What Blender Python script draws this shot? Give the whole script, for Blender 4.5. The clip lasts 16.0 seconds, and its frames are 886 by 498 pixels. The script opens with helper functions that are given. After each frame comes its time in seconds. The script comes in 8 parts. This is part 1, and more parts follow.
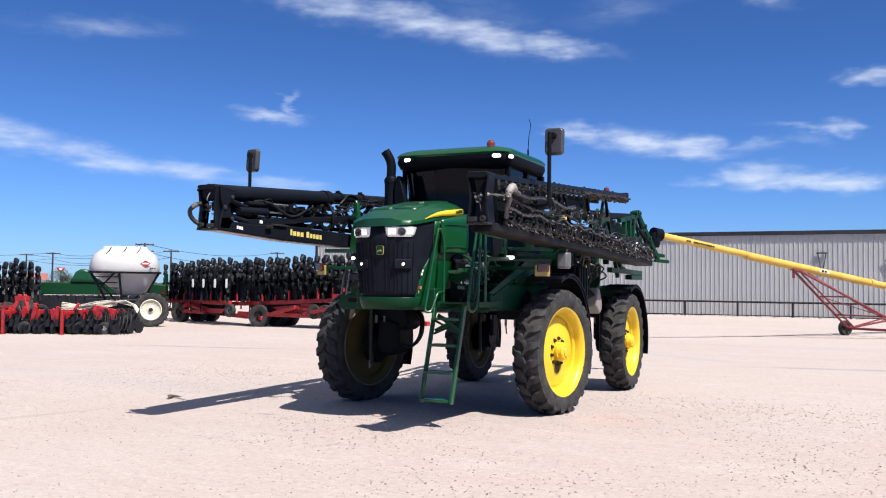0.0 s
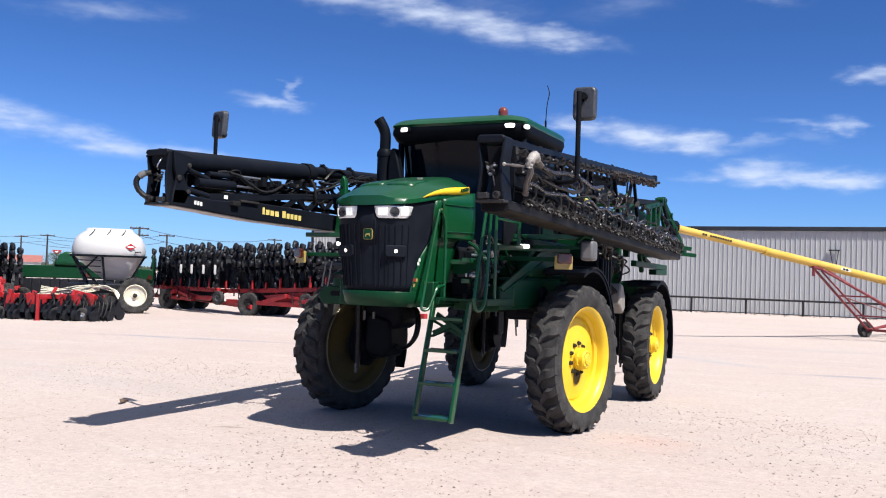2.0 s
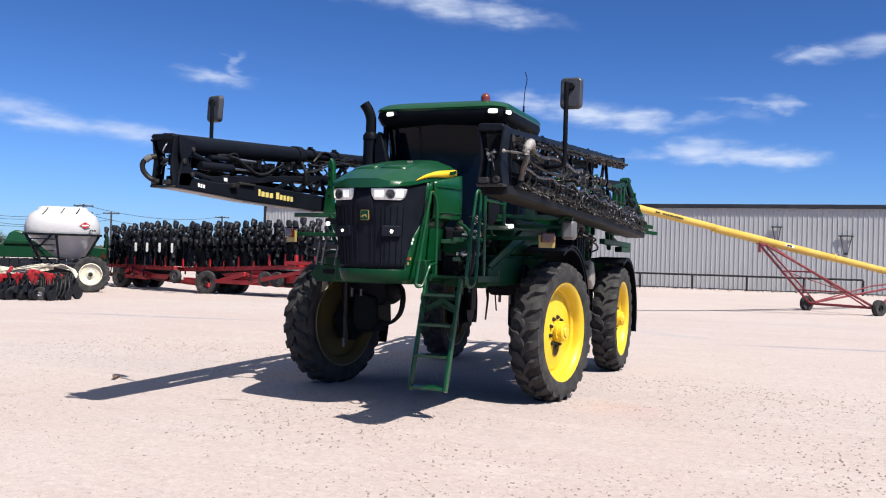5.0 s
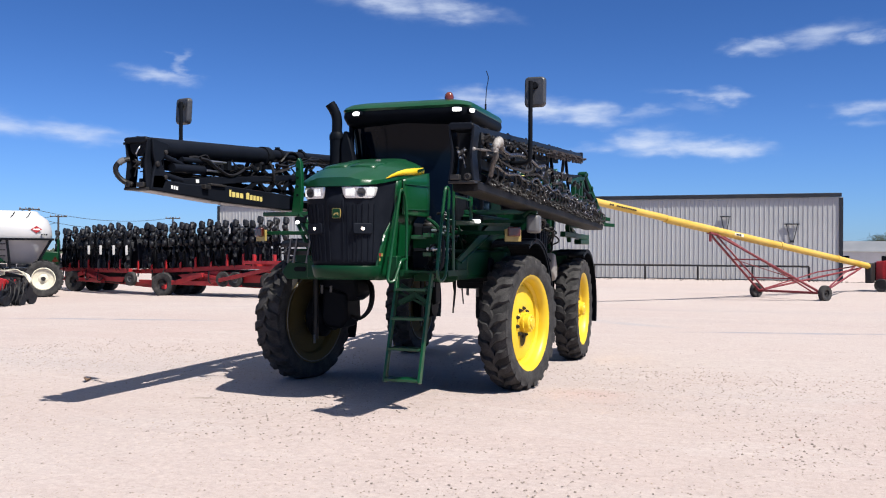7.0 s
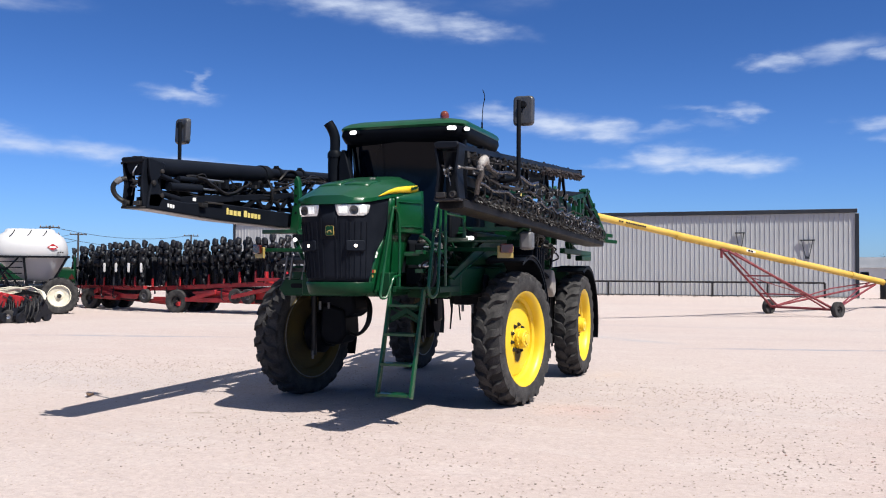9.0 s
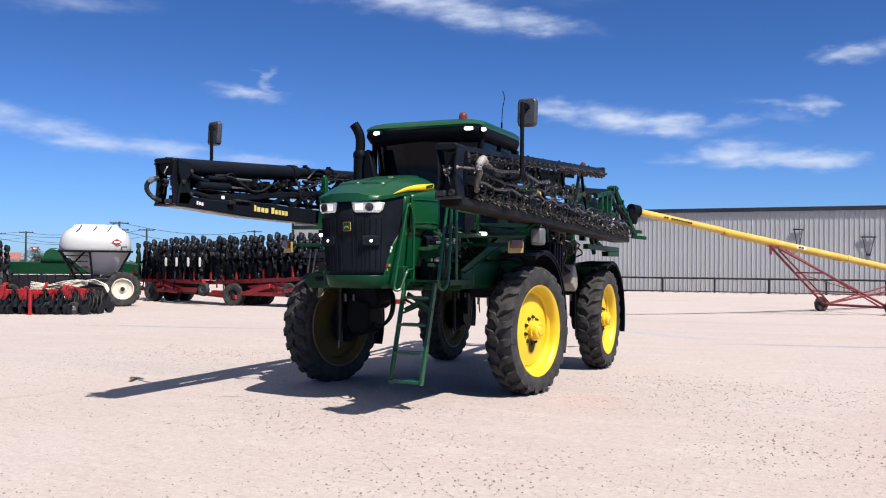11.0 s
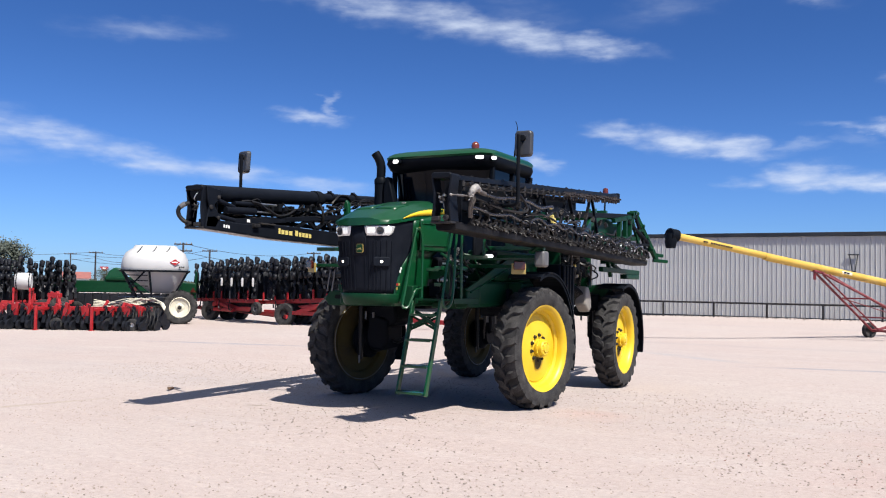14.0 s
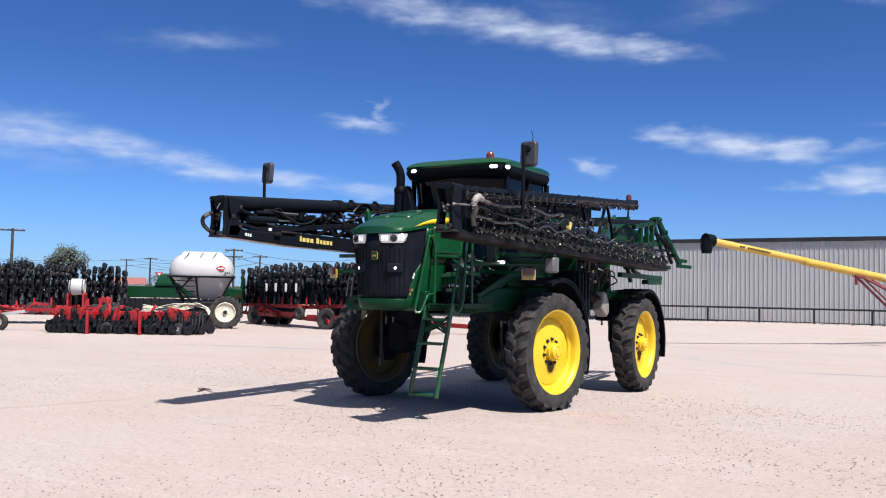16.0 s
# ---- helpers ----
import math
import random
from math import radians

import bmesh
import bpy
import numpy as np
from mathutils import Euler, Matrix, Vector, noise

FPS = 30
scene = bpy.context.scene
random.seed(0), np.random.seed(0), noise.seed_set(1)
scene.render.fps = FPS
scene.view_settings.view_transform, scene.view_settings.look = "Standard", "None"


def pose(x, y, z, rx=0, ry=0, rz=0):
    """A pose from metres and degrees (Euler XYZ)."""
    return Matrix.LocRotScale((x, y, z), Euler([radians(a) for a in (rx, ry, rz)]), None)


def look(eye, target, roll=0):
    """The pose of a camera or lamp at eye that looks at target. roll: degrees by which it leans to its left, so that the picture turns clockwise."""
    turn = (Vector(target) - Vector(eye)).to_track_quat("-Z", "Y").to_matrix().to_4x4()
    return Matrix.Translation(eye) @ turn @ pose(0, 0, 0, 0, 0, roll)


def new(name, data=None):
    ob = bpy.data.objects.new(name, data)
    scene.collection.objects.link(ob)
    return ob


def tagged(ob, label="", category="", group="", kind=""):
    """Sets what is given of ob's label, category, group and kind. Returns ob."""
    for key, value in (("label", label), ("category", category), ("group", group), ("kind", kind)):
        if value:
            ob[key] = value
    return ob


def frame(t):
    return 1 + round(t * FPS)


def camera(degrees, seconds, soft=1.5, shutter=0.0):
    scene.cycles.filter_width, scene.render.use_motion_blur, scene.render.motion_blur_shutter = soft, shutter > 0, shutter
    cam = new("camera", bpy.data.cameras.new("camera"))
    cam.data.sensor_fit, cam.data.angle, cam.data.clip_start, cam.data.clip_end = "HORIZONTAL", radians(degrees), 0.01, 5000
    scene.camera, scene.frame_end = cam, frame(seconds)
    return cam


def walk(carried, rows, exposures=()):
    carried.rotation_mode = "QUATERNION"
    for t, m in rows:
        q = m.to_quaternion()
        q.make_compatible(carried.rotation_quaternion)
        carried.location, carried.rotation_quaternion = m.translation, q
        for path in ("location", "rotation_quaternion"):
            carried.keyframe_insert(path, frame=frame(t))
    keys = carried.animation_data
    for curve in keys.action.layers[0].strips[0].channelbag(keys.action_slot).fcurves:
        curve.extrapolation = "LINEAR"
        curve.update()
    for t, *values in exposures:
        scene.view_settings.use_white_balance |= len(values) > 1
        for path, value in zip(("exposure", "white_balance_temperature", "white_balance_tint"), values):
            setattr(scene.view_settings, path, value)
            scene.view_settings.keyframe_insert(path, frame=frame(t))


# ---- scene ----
cam = camera(53.3, 16.0, 1.1)
PATH = [
    (0, (5.604, -14.324, 1.820), (4.7467, -12.5191, 1.9030), 0.66),
    (0.5, (5.162, -13.374, 1.840), (4.3040, -11.5693, 1.9227), 1.02),
    (1, (4.782, -12.523, 1.853), (3.9207, -10.7204, 1.9331), 1.33),
    (1.5, (4.773, -12.524, 1.845), (3.9114, -10.7201, 1.9174), 1.65),
    (2, (4.730, -12.538, 1.847), (3.8745, -10.7310, 1.9079), 1.80),
    (2.5, (4.693, -12.567, 1.836), (3.8438, -10.7566, 1.8824), 1.99),
    (3, (4.703, -12.662, 1.829), (3.8679, -10.8452, 1.8602), 2.18),
    (3.5, (4.704, -12.820, 1.829), (3.8856, -10.9952, 1.8504), 2.39),
    (4, (4.614, -12.978, 1.850), (3.8176, -11.1434, 1.8669), 2.30),
    (6.5, (4.451, -13.539, 1.843), (3.7848, -11.6534, 1.8492), 0.42),
    (7, (4.427, -13.590, 1.839), (3.7811, -11.6969, 1.8437), 0.30),
    (7.5, (4.455, -13.597, 1.849), (3.8188, -11.7010, 1.8570), 0.30),
    (8, (4.553, -13.604, 1.852), (3.9114, -11.7098, 1.8700), 0.28),
    (8.5, (4.666, -13.609, 1.837), (4.0076, -11.7208, 1.8678), 0.23),
    (9, (4.758, -13.616, 1.836), (4.0738, -11.7372, 1.8789), 0.20),
    (11.5, (5.709, -13.983, 1.813), (4.8740, -12.1663, 1.8446), 0.49),
    (12, (5.852, -14.039, 1.817), (5.0040, -12.2283, 1.8517), 0.53),
    (12.5, (6.063, -14.067, 1.799), (5.1983, -12.2647, 1.8485), 0.68),
    (13, (6.250, -14.122, 1.790), (5.3638, -12.3301, 1.8575), 0.78),
    (13.5, (6.382, -14.260, 1.792), (5.4732, -12.4802, 1.8713), 0.85),
    (14, (6.516, -14.326, 1.783), (5.5794, -12.5609, 1.8665), 0.97),
    (14.5, (6.679, -14.291, 1.790), (5.7165, -12.5394, 1.8714), 0.95),
    (15, (6.870, -14.261, 1.780), (5.8785, -12.5256, 1.8616), 0.96),
    (15.5, (7.003, -14.329, 1.792), (5.9861, -12.6095, 1.8778), 0.86),
    (16, (7.186, -14.451, 1.794), (6.1512, -12.7419, 1.8875), 0.95),
]
walk(cam, [(t, look(eye, target, roll)) for t, eye, target, roll in PATH], [(0, 0.74), (1.5, 0.80), (4, 0.75), (7, 0.66), (12.5, 0.66), (16, 0.64)])

# ---------------------------------------------------------------- light and sky
SUN_TO = Vector((0.64, -0.295, 1.0)).normalized()
sun = new("sun", bpy.data.lights.new("sun", "SUN"))
sun.data.energy, sun.data.angle, sun.data.color = 5.0, radians(0.53), (1.0, 0.955, 0.88)
sun.matrix_world = look((0, 0, 60), Vector((0, 0, 60)) - SUN_TO)

world = bpy.data.worlds.new("sky")
scene.world = world
world.use_nodes = True
wn, wl = world.node_tree.nodes, world.node_tree.links
wn.clear()
w_out, w_bg = wn.new("ShaderNodeOutputWorld"), wn.new("ShaderNodeBackground")
sky = wn.new("ShaderNodeTexSky")
sky.sky_type, sky.sun_disc = "NISHITA", False
sky.sun_elevation = math.asin(SUN_TO.z)
sky.sun_rotation = math.atan2(SUN_TO.x, SUN_TO.y)
sky.air_density, sky.dust_density, sky.ozone_density, sky.altitude = 1.0, 0.35, 4.0, 900
SKY_STRENGTH = 0.040


def wmath(op, a, b=None, c=None):
    n = wn.new("ShaderNodeMath")
    n.operation = op
    for i, v in enumerate((a, b, c)):
        if v is None:
            continue
        if isinstance(v, (int, float)):
            n.inputs[i].default_value = v
        else:
            wl.new(v, n.inputs[i])
    return n.outputs[0]


w_co = wn.new("ShaderNodeTexCoord")
w_sep = wn.new("ShaderNodeSeparateXYZ")
wl.new(w_co.outputs["Generated"], w_sep.inputs[0])
az = wmath("MULTIPLY", wmath("ARCTAN2", w_sep.outputs[1], w_sep.outputs[0]), 57.2958)
el = wmath("MULTIPLY", wmath("ARCSINE", w_sep.outputs[2]), 57.2958)
w_ae = wn.new("ShaderNodeCombineXYZ")
wl.new(az, w_ae.inputs[0])
wl.new(el, w_ae.inputs[1])


def wnoise(scale, sx, sy, detail, rough=0.55):
    m = wn.new("ShaderNodeMapping")
    m.inputs["Scale"].default_value = (sx, sy, 1)
    wl.new(w_ae.outputs[0], m.inputs[0])
    n = wn.new("ShaderNodeTexNoise")
    n.inputs["Scale"].default_value, n.inputs["Detail"].default_value, n.inputs["Roughness"].default_value = scale, detail, rough
    wl.new(m.outputs[0], n.inputs["Vector"])
    return n


warp = wnoise(0.8, 0.7, 1.7, 5, 0.52)
w_sub = wn.new("ShaderNodeVectorMath")
w_sub.operation = "SUBTRACT"
wl.new(warp.outputs["Color"], w_sub.inputs[0])
w_sub.inputs[1].default_value = (0.5, 0.5, 0.5)
w_mul = wn.new("ShaderNodeVectorMath")
w_mul.operation = "MULTIPLY"
wl.new(w_sub.outputs[0], w_mul.inputs[0])
w_mul.inputs[1].default_value = (3.6, 1.15, 0)
w_add = wn.new("ShaderNodeVectorMath")
wl.new(w_ae.outputs[0], w_add.inputs[0])
wl.new(w_mul.outputs[0], w_add.inputs[1])

# wisps of high cloud: azimuth, elevation, half length, half height, slope in degrees, density
CLOUDS = [
    (131.0, 18.7, 5.2, 0.75, 6, 0.60), (123.5, 17.75, 4.8, 0.9, 9, 0.85), (117.5, 16.9, 4.6, 0.95, 11, 0.9), (112.5, 15.9, 4.2, 0.9, 11, 0.95), (108.4, 15.3, 3.2, 0.7, 7, 0.95),
    (105.3, 14.9, 2.0, 0.5, 8, 0.38), (113.0, 17.0, 4.5, 1.4, 10, 0.32), (103.3, 17.6, 5.0, 1.0, -12, 0.34), (95.9, 17.8, 2.6, 0.65, 18, 0.62),
    (137.0, 15.2, 5.0, 0.6, -3, 0.5), (126.6, 10.6, 2.3, 0.45, 4, 0.9), (125.5, 11.4, 0.55, 0.85, 0, 0.62),
    (147.0, 8.9, 4.8, 1.15, 2, 0.85), (142.0, 8.5, 3.8, 0.85, 8, 0.9), (137.0, 7.6, 4.2, 0.7, 9, 0.9), (131.5, 6.9, 4.2, 0.6, 5, 0.82), (126.0, 6.35, 3.8, 0.5, 5, 0.7), (146.0, 7.4, 4.2, 0.7, 0, 0.4),
    (106.6, 9.85, 2.4, 0.6, 8, 0.88), (103.0, 9.2, 3.2, 0.78, 8, 1.05), (99.6, 8.75, 2.8, 0.66, 5, 1.05), (96.0, 8.8, 2.6, 0.36, -4, 0.55),
    (98.6, 6.6, 1.8, 0.36, 0, 0.7), (95.6, 6.85, 2.8, 0.75, 0, 1.05), (91.0, 6.35, 2.8, 0.5, 2, 0.98), (93.4, 6.6, 2.4, 0.6, 2, 1.05),
    (93.2, 9.85, 2.4, 0.28, 6, 0.65), (91.1, 9.65, 1.4, 0.42, 6, 0.92), (92.6, 9.0, 1.6, 0.5, 20, 0.42),
    (89.4, 12.45, 2.0, 0.48, 0, 0.98), (85.5, 12.85, 2.7, 0.6, -8, 0.78), (83.2, 12.55, 1.5, 0.36, 0, 0.82),
    (83.4, 8.45, 2.0, 0.42, 3, 0.82), (83.0, 7.7, 1.4, 0.3, 0, 0.5), (111.6, 8.05, 1.3, 0.55, 10, 0.8),
]
cover = None
for ca, ce, ch, cv, cs, cd in CLOUDS:
    m = wn.new("ShaderNodeMapping")
    m.vector_type = "TEXTURE"
    m.inputs["Location"].default_value = (ca, ce, 0)
    m.inputs["Rotation"].default_value = (0, 0, radians(cs))
    m.inputs["Scale"].default_value = (ch * 1.25, cv * 1.4, 1)
    wl.new(w_add.outputs[0], m.inputs[0])
    ln = wn.new("ShaderNodeVectorMath")
    ln.operation = "LENGTH"
    wl.new(m.outputs[0], ln.inputs[0])
    mr = wn.new("ShaderNodeMapRange")
    mr.interpolation_type = "SMOOTHSTEP"
    wl.new(ln.outputs["Value"], mr.inputs["Value"])
    mr.inputs["From Min"].default_value, mr.inputs["From Max"].default_value = 0.0, 1.3
    mr.inputs["To Min"].default_value, mr.inputs["To Max"].default_value = cd, 0.0
    cover = mr.outputs[0] if cover is None else wmath("MAXIMUM", cover, mr.outputs[0])
streak = wnoise(0.8, 0.45, 1.7, 6, 0.52)
thick = wmath("MULTIPLY", cover, wmath("MULTIPLY_ADD", streak.outputs[0], 2.0, 0.02))
w_thick = wn.new("ShaderNodeMapRange")
w_thick.interpolation_type = "SMOOTHSTEP"
wl.new(thick, w_thick.inputs["Value"])
w_thick.inputs["From Min"].default_value, w_thick.inputs["From Max"].default_value = 0.03, 1.75
w_tint = wn.new("ShaderNodeMix")
w_tint.data_type, w_tint.blend_type = "RGBA", "MULTIPLY"
w_tint.inputs["Factor"].default_value = 1.0
wl.new(sky.outputs[0], w_tint.inputs["A"])
w_low = wn.new("ShaderNodeMapRange")
w_low.interpolation_type = "SMOOTHSTEP"
wl.new(el, w_low.inputs["Value"])
w_low.inputs["From Min"].default_value, w_low.inputs["From Max"].default_value = 1.0, 17.0
w_hue = wn.new("ShaderNodeMix")
w_hue.data_type = "RGBA"
wl.new(w_low.outputs[0], w_hue.inputs["Factor"])
w_hue.inputs["A"].default_value, w_hue.inputs["B"].default_value = (0.80, 1.24, 2.10, 1), (0.54, 0.93, 1.60, 1)
wl.new(w_hue.outputs["Result"], w_tint.inputs["B"])
w_mix = wn.new("ShaderNodeMix")
w_mix.data_type = "RGBA"
wl.new(w_thick.outputs[0], w_mix.inputs["Factor"])
wl.new(w_tint.outputs["Result"], w_mix.inputs["A"])
w_mix.inputs["B"].default_value = (11.4, 12.8, 15.6, 1)
# added white cloud veil above the view: fills and neutralises the shadows
w_high = wn.new("ShaderNodeMapRange")
w_high.interpolation_type = "SMOOTHSTEP"
wl.new(el, w_high.inputs["Value"])
w_high.inputs["From Min"].default_value, w_high.inputs["From Max"].default_value = 22.0, 42.0
w_fill_veil = wn.new("ShaderNodeMix")
w_fill_veil.data_type = "RGBA"
wl.new(wmath("MULTIPLY", w_high.outputs[0], wmath("MULTIPLY_ADD", streak.outputs[0], 0.5, 0.18)), w_fill_veil.inputs["Factor"])
wl.new(w_mix.outputs["Result"], w_fill_veil.inputs["A"])
w_fill_veil.inputs["B"].default_value = (10.0, 10.8, 11.1, 1)
wl.new(w_fill_veil.outputs["Result"], w_bg.inputs["Color"])
w_bg.inputs["Strength"].default_value = SKY_STRENGTH
wl.new(w_bg.outputs[0], w_out.inputs["Surface"])

# ---------------------------------------------------------------- materials


def material(name, color, rough=0.5, metal=0.0, dust=0.0, dust_color=(0.42, 0.36, 0.30), scale=6.0, vary=0.12, bump=0.02, bump_scale=60.0,
             emit=0.0, emit_color=None, coat=0.0, trans=0.0, fine=90.0, ior=1.5):
    """A painted, moulded or cast surface: tone that wanders at two scales, dust that lies on it, and a fine grain."""
    mat = bpy.data.materials.new(name)
    mat.use_nodes = True
    nt = mat.node_tree
    n, l = nt.nodes, nt.links
    b = n["Principled BSDF"]
    co = n.new("ShaderNodeTexCoord")
    big, small = n.new("ShaderNodeTexNoise"), n.new("ShaderNodeTexNoise")
    for t, s, d in ((big, scale, 4), (small, fine, 3)):
        t.inputs["Scale"].default_value, t.inputs["Detail"].default_value = s, d
        l.new(co.outputs["Object"], t.inputs["Vector"])
    hsv = n.new("ShaderNodeHueSaturation")
    hsv.inputs["Color"].default_value = (*color, 1)
    mr = n.new("ShaderNodeMapRange")
    l.new(big.outputs[0], mr.inputs["Value"])
    mr.inputs["From Min"].default_value, mr.inputs["From Max"].default_value = 0.3, 0.7
    mr.inputs["To Min"].default_value, mr.inputs["To Max"].default_value = 1 - vary, 1 + vary
    l.new(mr.outputs[0], hsv.inputs["Value"])
    last = hsv.outputs[0]
    if dust > 0:
        mx = n.new("ShaderNodeMix")
        mx.data_type = "RGBA"
        sum_ = n.new("ShaderNodeMath")
        sum_.operation = "MULTIPLY"
        l.new(big.outputs[0], sum_.inputs[0])
        l.new(small.outputs[0], sum_.inputs[1])
        dr = n.new("ShaderNodeMapRange")
        l.new(sum_.outputs[0], dr.inputs["Value"])
        dr.inputs["From Min"].default_value, dr.inputs["From Max"].default_value = 0.16, 0.42
        dr.inputs["To Max"].default_value = dust
        l.new(dr.outputs[0], mx.inputs["Factor"])
        l.new(last, mx.inputs["A"])
        mx.inputs["B"].default_value = (*dust_color, 1)
        last = mx.outputs["Result"]
    l.new(last, b.inputs["Base Color"])
    rr = n.new("ShaderNodeMapRange")
    l.new(small.outputs[0], rr.inputs["Value"])
    rr.inputs["To Min"].default_value, rr.inputs["To Max"].default_value = max(rough - 0.1, 0.02), min(rough + 0.12, 1)
    l.new(rr.outputs[0], b.inputs["Roughness"])
    b.inputs["Metallic"].default_value = metal
    b.inputs["Coat Weight"].default_value = coat
    b.inputs["IOR"].default_value = ior
    b.inputs["Transmission Weight"].default_value = trans
    if bump > 0:
        bt = n.new("ShaderNodeTexNoise")
        bt.inputs["Scale"].default_value = bump_scale
        l.new(co.outputs["Object"], bt.inputs["Vector"])
        bp = n.new("ShaderNodeBump")
        bp.inputs["Strength"].default_value, bp.inputs["Distance"].default_value = 0.35, bump
        l.new(bt.outputs[0], bp.inputs["Height"])
        l.new(bp.outputs[0], b.inputs["Normal"])
    if emit > 0:
        b.inputs["Emission Color"].default_value = (*(emit_color or color), 1)
        b.inputs["Emission Strength"].default_value = emit
    return mat


GREEN = material("green_paint", (0.0014, 0.049, 0.0155), 0.33, ior=1.42, dust=0.006, bump=0.002, coat=0.22, scale=3)
GREEN_FRAME = material("green_frame_paint", (0.0011, 0.031, 0.0112), 0.42, ior=1.28, dust=0.003, bump=0.003, scale=5)
YELLOW = material("yellow_paint", (0.66, 0.44, 0.010), 0.42, dust=0.08, bump=0.002, vary=0.08, scale=3)
YELLOW_OLD = material("auger_yellow_paint", (0.55, 0.345, 0.045), 0.5, dust=0.22, bump=0.003, scale=1.2)
TYRE = material("tyre_rubber", (0.019, 0.019, 0.020), 0.8, ior=1.3, dust=0.40, dust_color=(0.135, 0.125, 0.12), scale=5, bump=0.006, bump_scale=35)
BLACK = material("black_paint", (0.0056, 0.0068, 0.0095), 0.5, dust=0.006, ior=1.15, bump=0.002, scale=4)
BLACK_DUSTY = material("dusty_black_steel", (0.011, 0.011, 0.012), 0.48, dust=0.12, dust_color=(0.20, 0.17, 0.15), scale=5, bump=0.004, ior=1.38)
FRAME_BLACK = material("boom_black_paint", (0.0064, 0.0080, 0.0122), 0.42, dust=0.008, dust_color=(0.20, 0.17, 0.15), ior=1.17, bump=0.002, scale=4)
TRAY = material("dusty_tray_steel", (0.0038, 0.0040, 0.0048), 0.55, dust=0.7, dust_color=(0.032, 0.030, 0.031), scale=3.5, bump=0.004, ior=1.15)
# yellow darkened for the wheel's shaded inside, with mud; also the grease run
BARREL = material("shaded_mud_and_grease", (0.085, 0.062, 0.018), 0.85, dust=0.7, dust_color=(0.03, 0.026, 0.022), scale=3, bump=0.006, ior=1.35)
PLASTIC = material("black_plastic", (0.0036, 0.0052, 0.0084), 0.5, dust=0.006, ior=1.14, bump=0.002, scale=3)
GRILLE = material("black_grille", (0.0072, 0.0094, 0.0150), 0.6, dust=0.006, ior=1.15, bump=0.003, scale=6)
GLASS = material("tinted_cab_glass", (0.0014, 0.0032, 0.0072), 0.05, bump=0, vary=0.05, ior=1.22)
HOSE = material("ribbed_grey_hose", (0.014, 0.0125, 0.0120), 0.24, dust=0.14, dust_color=(0.19, 0.17, 0.16), bump=0.01, bump_scale=130)
HOSE_BLACK = material("black_hose", (0.0075, 0.0075, 0.0085), 0.38, ior=1.32, dust=0.03, bump=0.003)
PALE = material("pale_fitting", (0.34, 0.32, 0.30), 0.6, dust=0.85, dust_color=(0.05, 0.042, 0.036), scale=30, bump=0.008)
NOZZLE_DUST = material("dusty_nozzle_plastic", (0.018, 0.015, 0.015), 0.5, dust=0.55, dust_color=(0.12, 0.095, 0.09), scale=8, bump=0.004, ior=1.35)
DIRTY_TAPE = material("dirty_tape", (0.10, 0.088, 0.078), 0.7, dust=0.9, dust_color=(0.022, 0.018, 0.016), scale=22, fine=60, bump=0.010, bump_scale=70)
CHROME = material("bare_metal", (0.55, 0.55, 0.56), 0.3, metal=0.9, dust=0.1, bump=0.002)
GREY_PLASTIC = material("grey_plastic", (0.092, 0.094, 0.100), 0.5, dust=0.10, bump=0.002)
TAN_PLASTIC = material("tan_grey_plastic", (0.19, 0.175, 0.155), 0.55, dust=0.2, bump=0.002)
TRAY_BARE = material("pale_underside_sheet", (0.33, 0.32, 0.33), 0.5, dust=0.15, scale=2.0, vary=0.12, bump=0.002)
MIRROR_BACK = material("mirror_shell", (0.030, 0.033, 0.040), 0.4, dust=0.06, bump=0.002)
MIRROR = material("mirror_glass", (0.9, 0.9, 0.9), 0.03, metal=1.0, bump=0, vary=0.01)
WHITE_POLY = material("white_tank_plastic", (0.43, 0.43, 0.435), 0.42, dust=0.06, bump=0.002, scale=1.0, vary=0.06)
CREAM = material("cream_wheel_paint", (0.56, 0.53, 0.42), 0.5, dust=0.15, bump=0.002)
RED = material("red_paint", (0.33, 0.010, 0.014), 0.45, dust=0.025, bump=0.003, scale=3)
RED_PLANTER = material("planter_red_paint", (0.33, 0.010, 0.014), 0.5, dust=0.025, bump=0.003, scale=3)
RED_DARK = material("dark_red_tube", (0.15, 0.008, 0.016), 0.5, dust=0.10, bump=0.003)
AMBER = material("amber_lens", (0.055, 0.010, 0.005), 0.2, bump=0, coat=0.5)
BEACON = material("beacon_lens", (0.13, 0.026, 0.012), 0.15, bump=0, coat=0.6)
SIGN_YELLOW = material("reflector_plate", (0.30, 0.22, 0.06), 0.4, dust=0.1, bump=0)
LAMP = material("lit_lamp", (0.9, 0.9, 0.88), 0.2, bump=0, emit=1.7, emit_color=(1.0, 0.98, 0.93))
LAMP_HEAD = material("lit_headlight", (0.60, 0.62, 0.64), 0.2, bump=0, coat=0.6, vary=0.35, scale=25, emit=0.38, emit_color=(1.0, 0.98, 0.94))
LAMP_LENS = material("clear_lens", (0.62, 0.64, 0.66), 0.12, metal=0.35, bump=0, coat=0.8, vary=0.2, scale=30)
LAMP_WARM = material("lit_small_lamp", (0.9, 0.8, 0.7), 0.2, bump=0, emit=2.2, emit_color=(1.0, 0.86, 0.72))
STEEL_WALL = material("galvanised_wall_sheet", (0.39, 0.395, 0.40), 0.5, metal=0.15, dust=0.08, scale=0.35, vary=0.10, bump=0.002)
TRIM = material("dark_trim_sheet", (0.016, 0.020, 0.028), 0.5, ior=1.3, dust=0.04, scale=0.5)
ROOF = material("roof_sheet", (0.20, 0.21, 0.23), 0.45, metal=0.2, dust=0.1, scale=0.4)
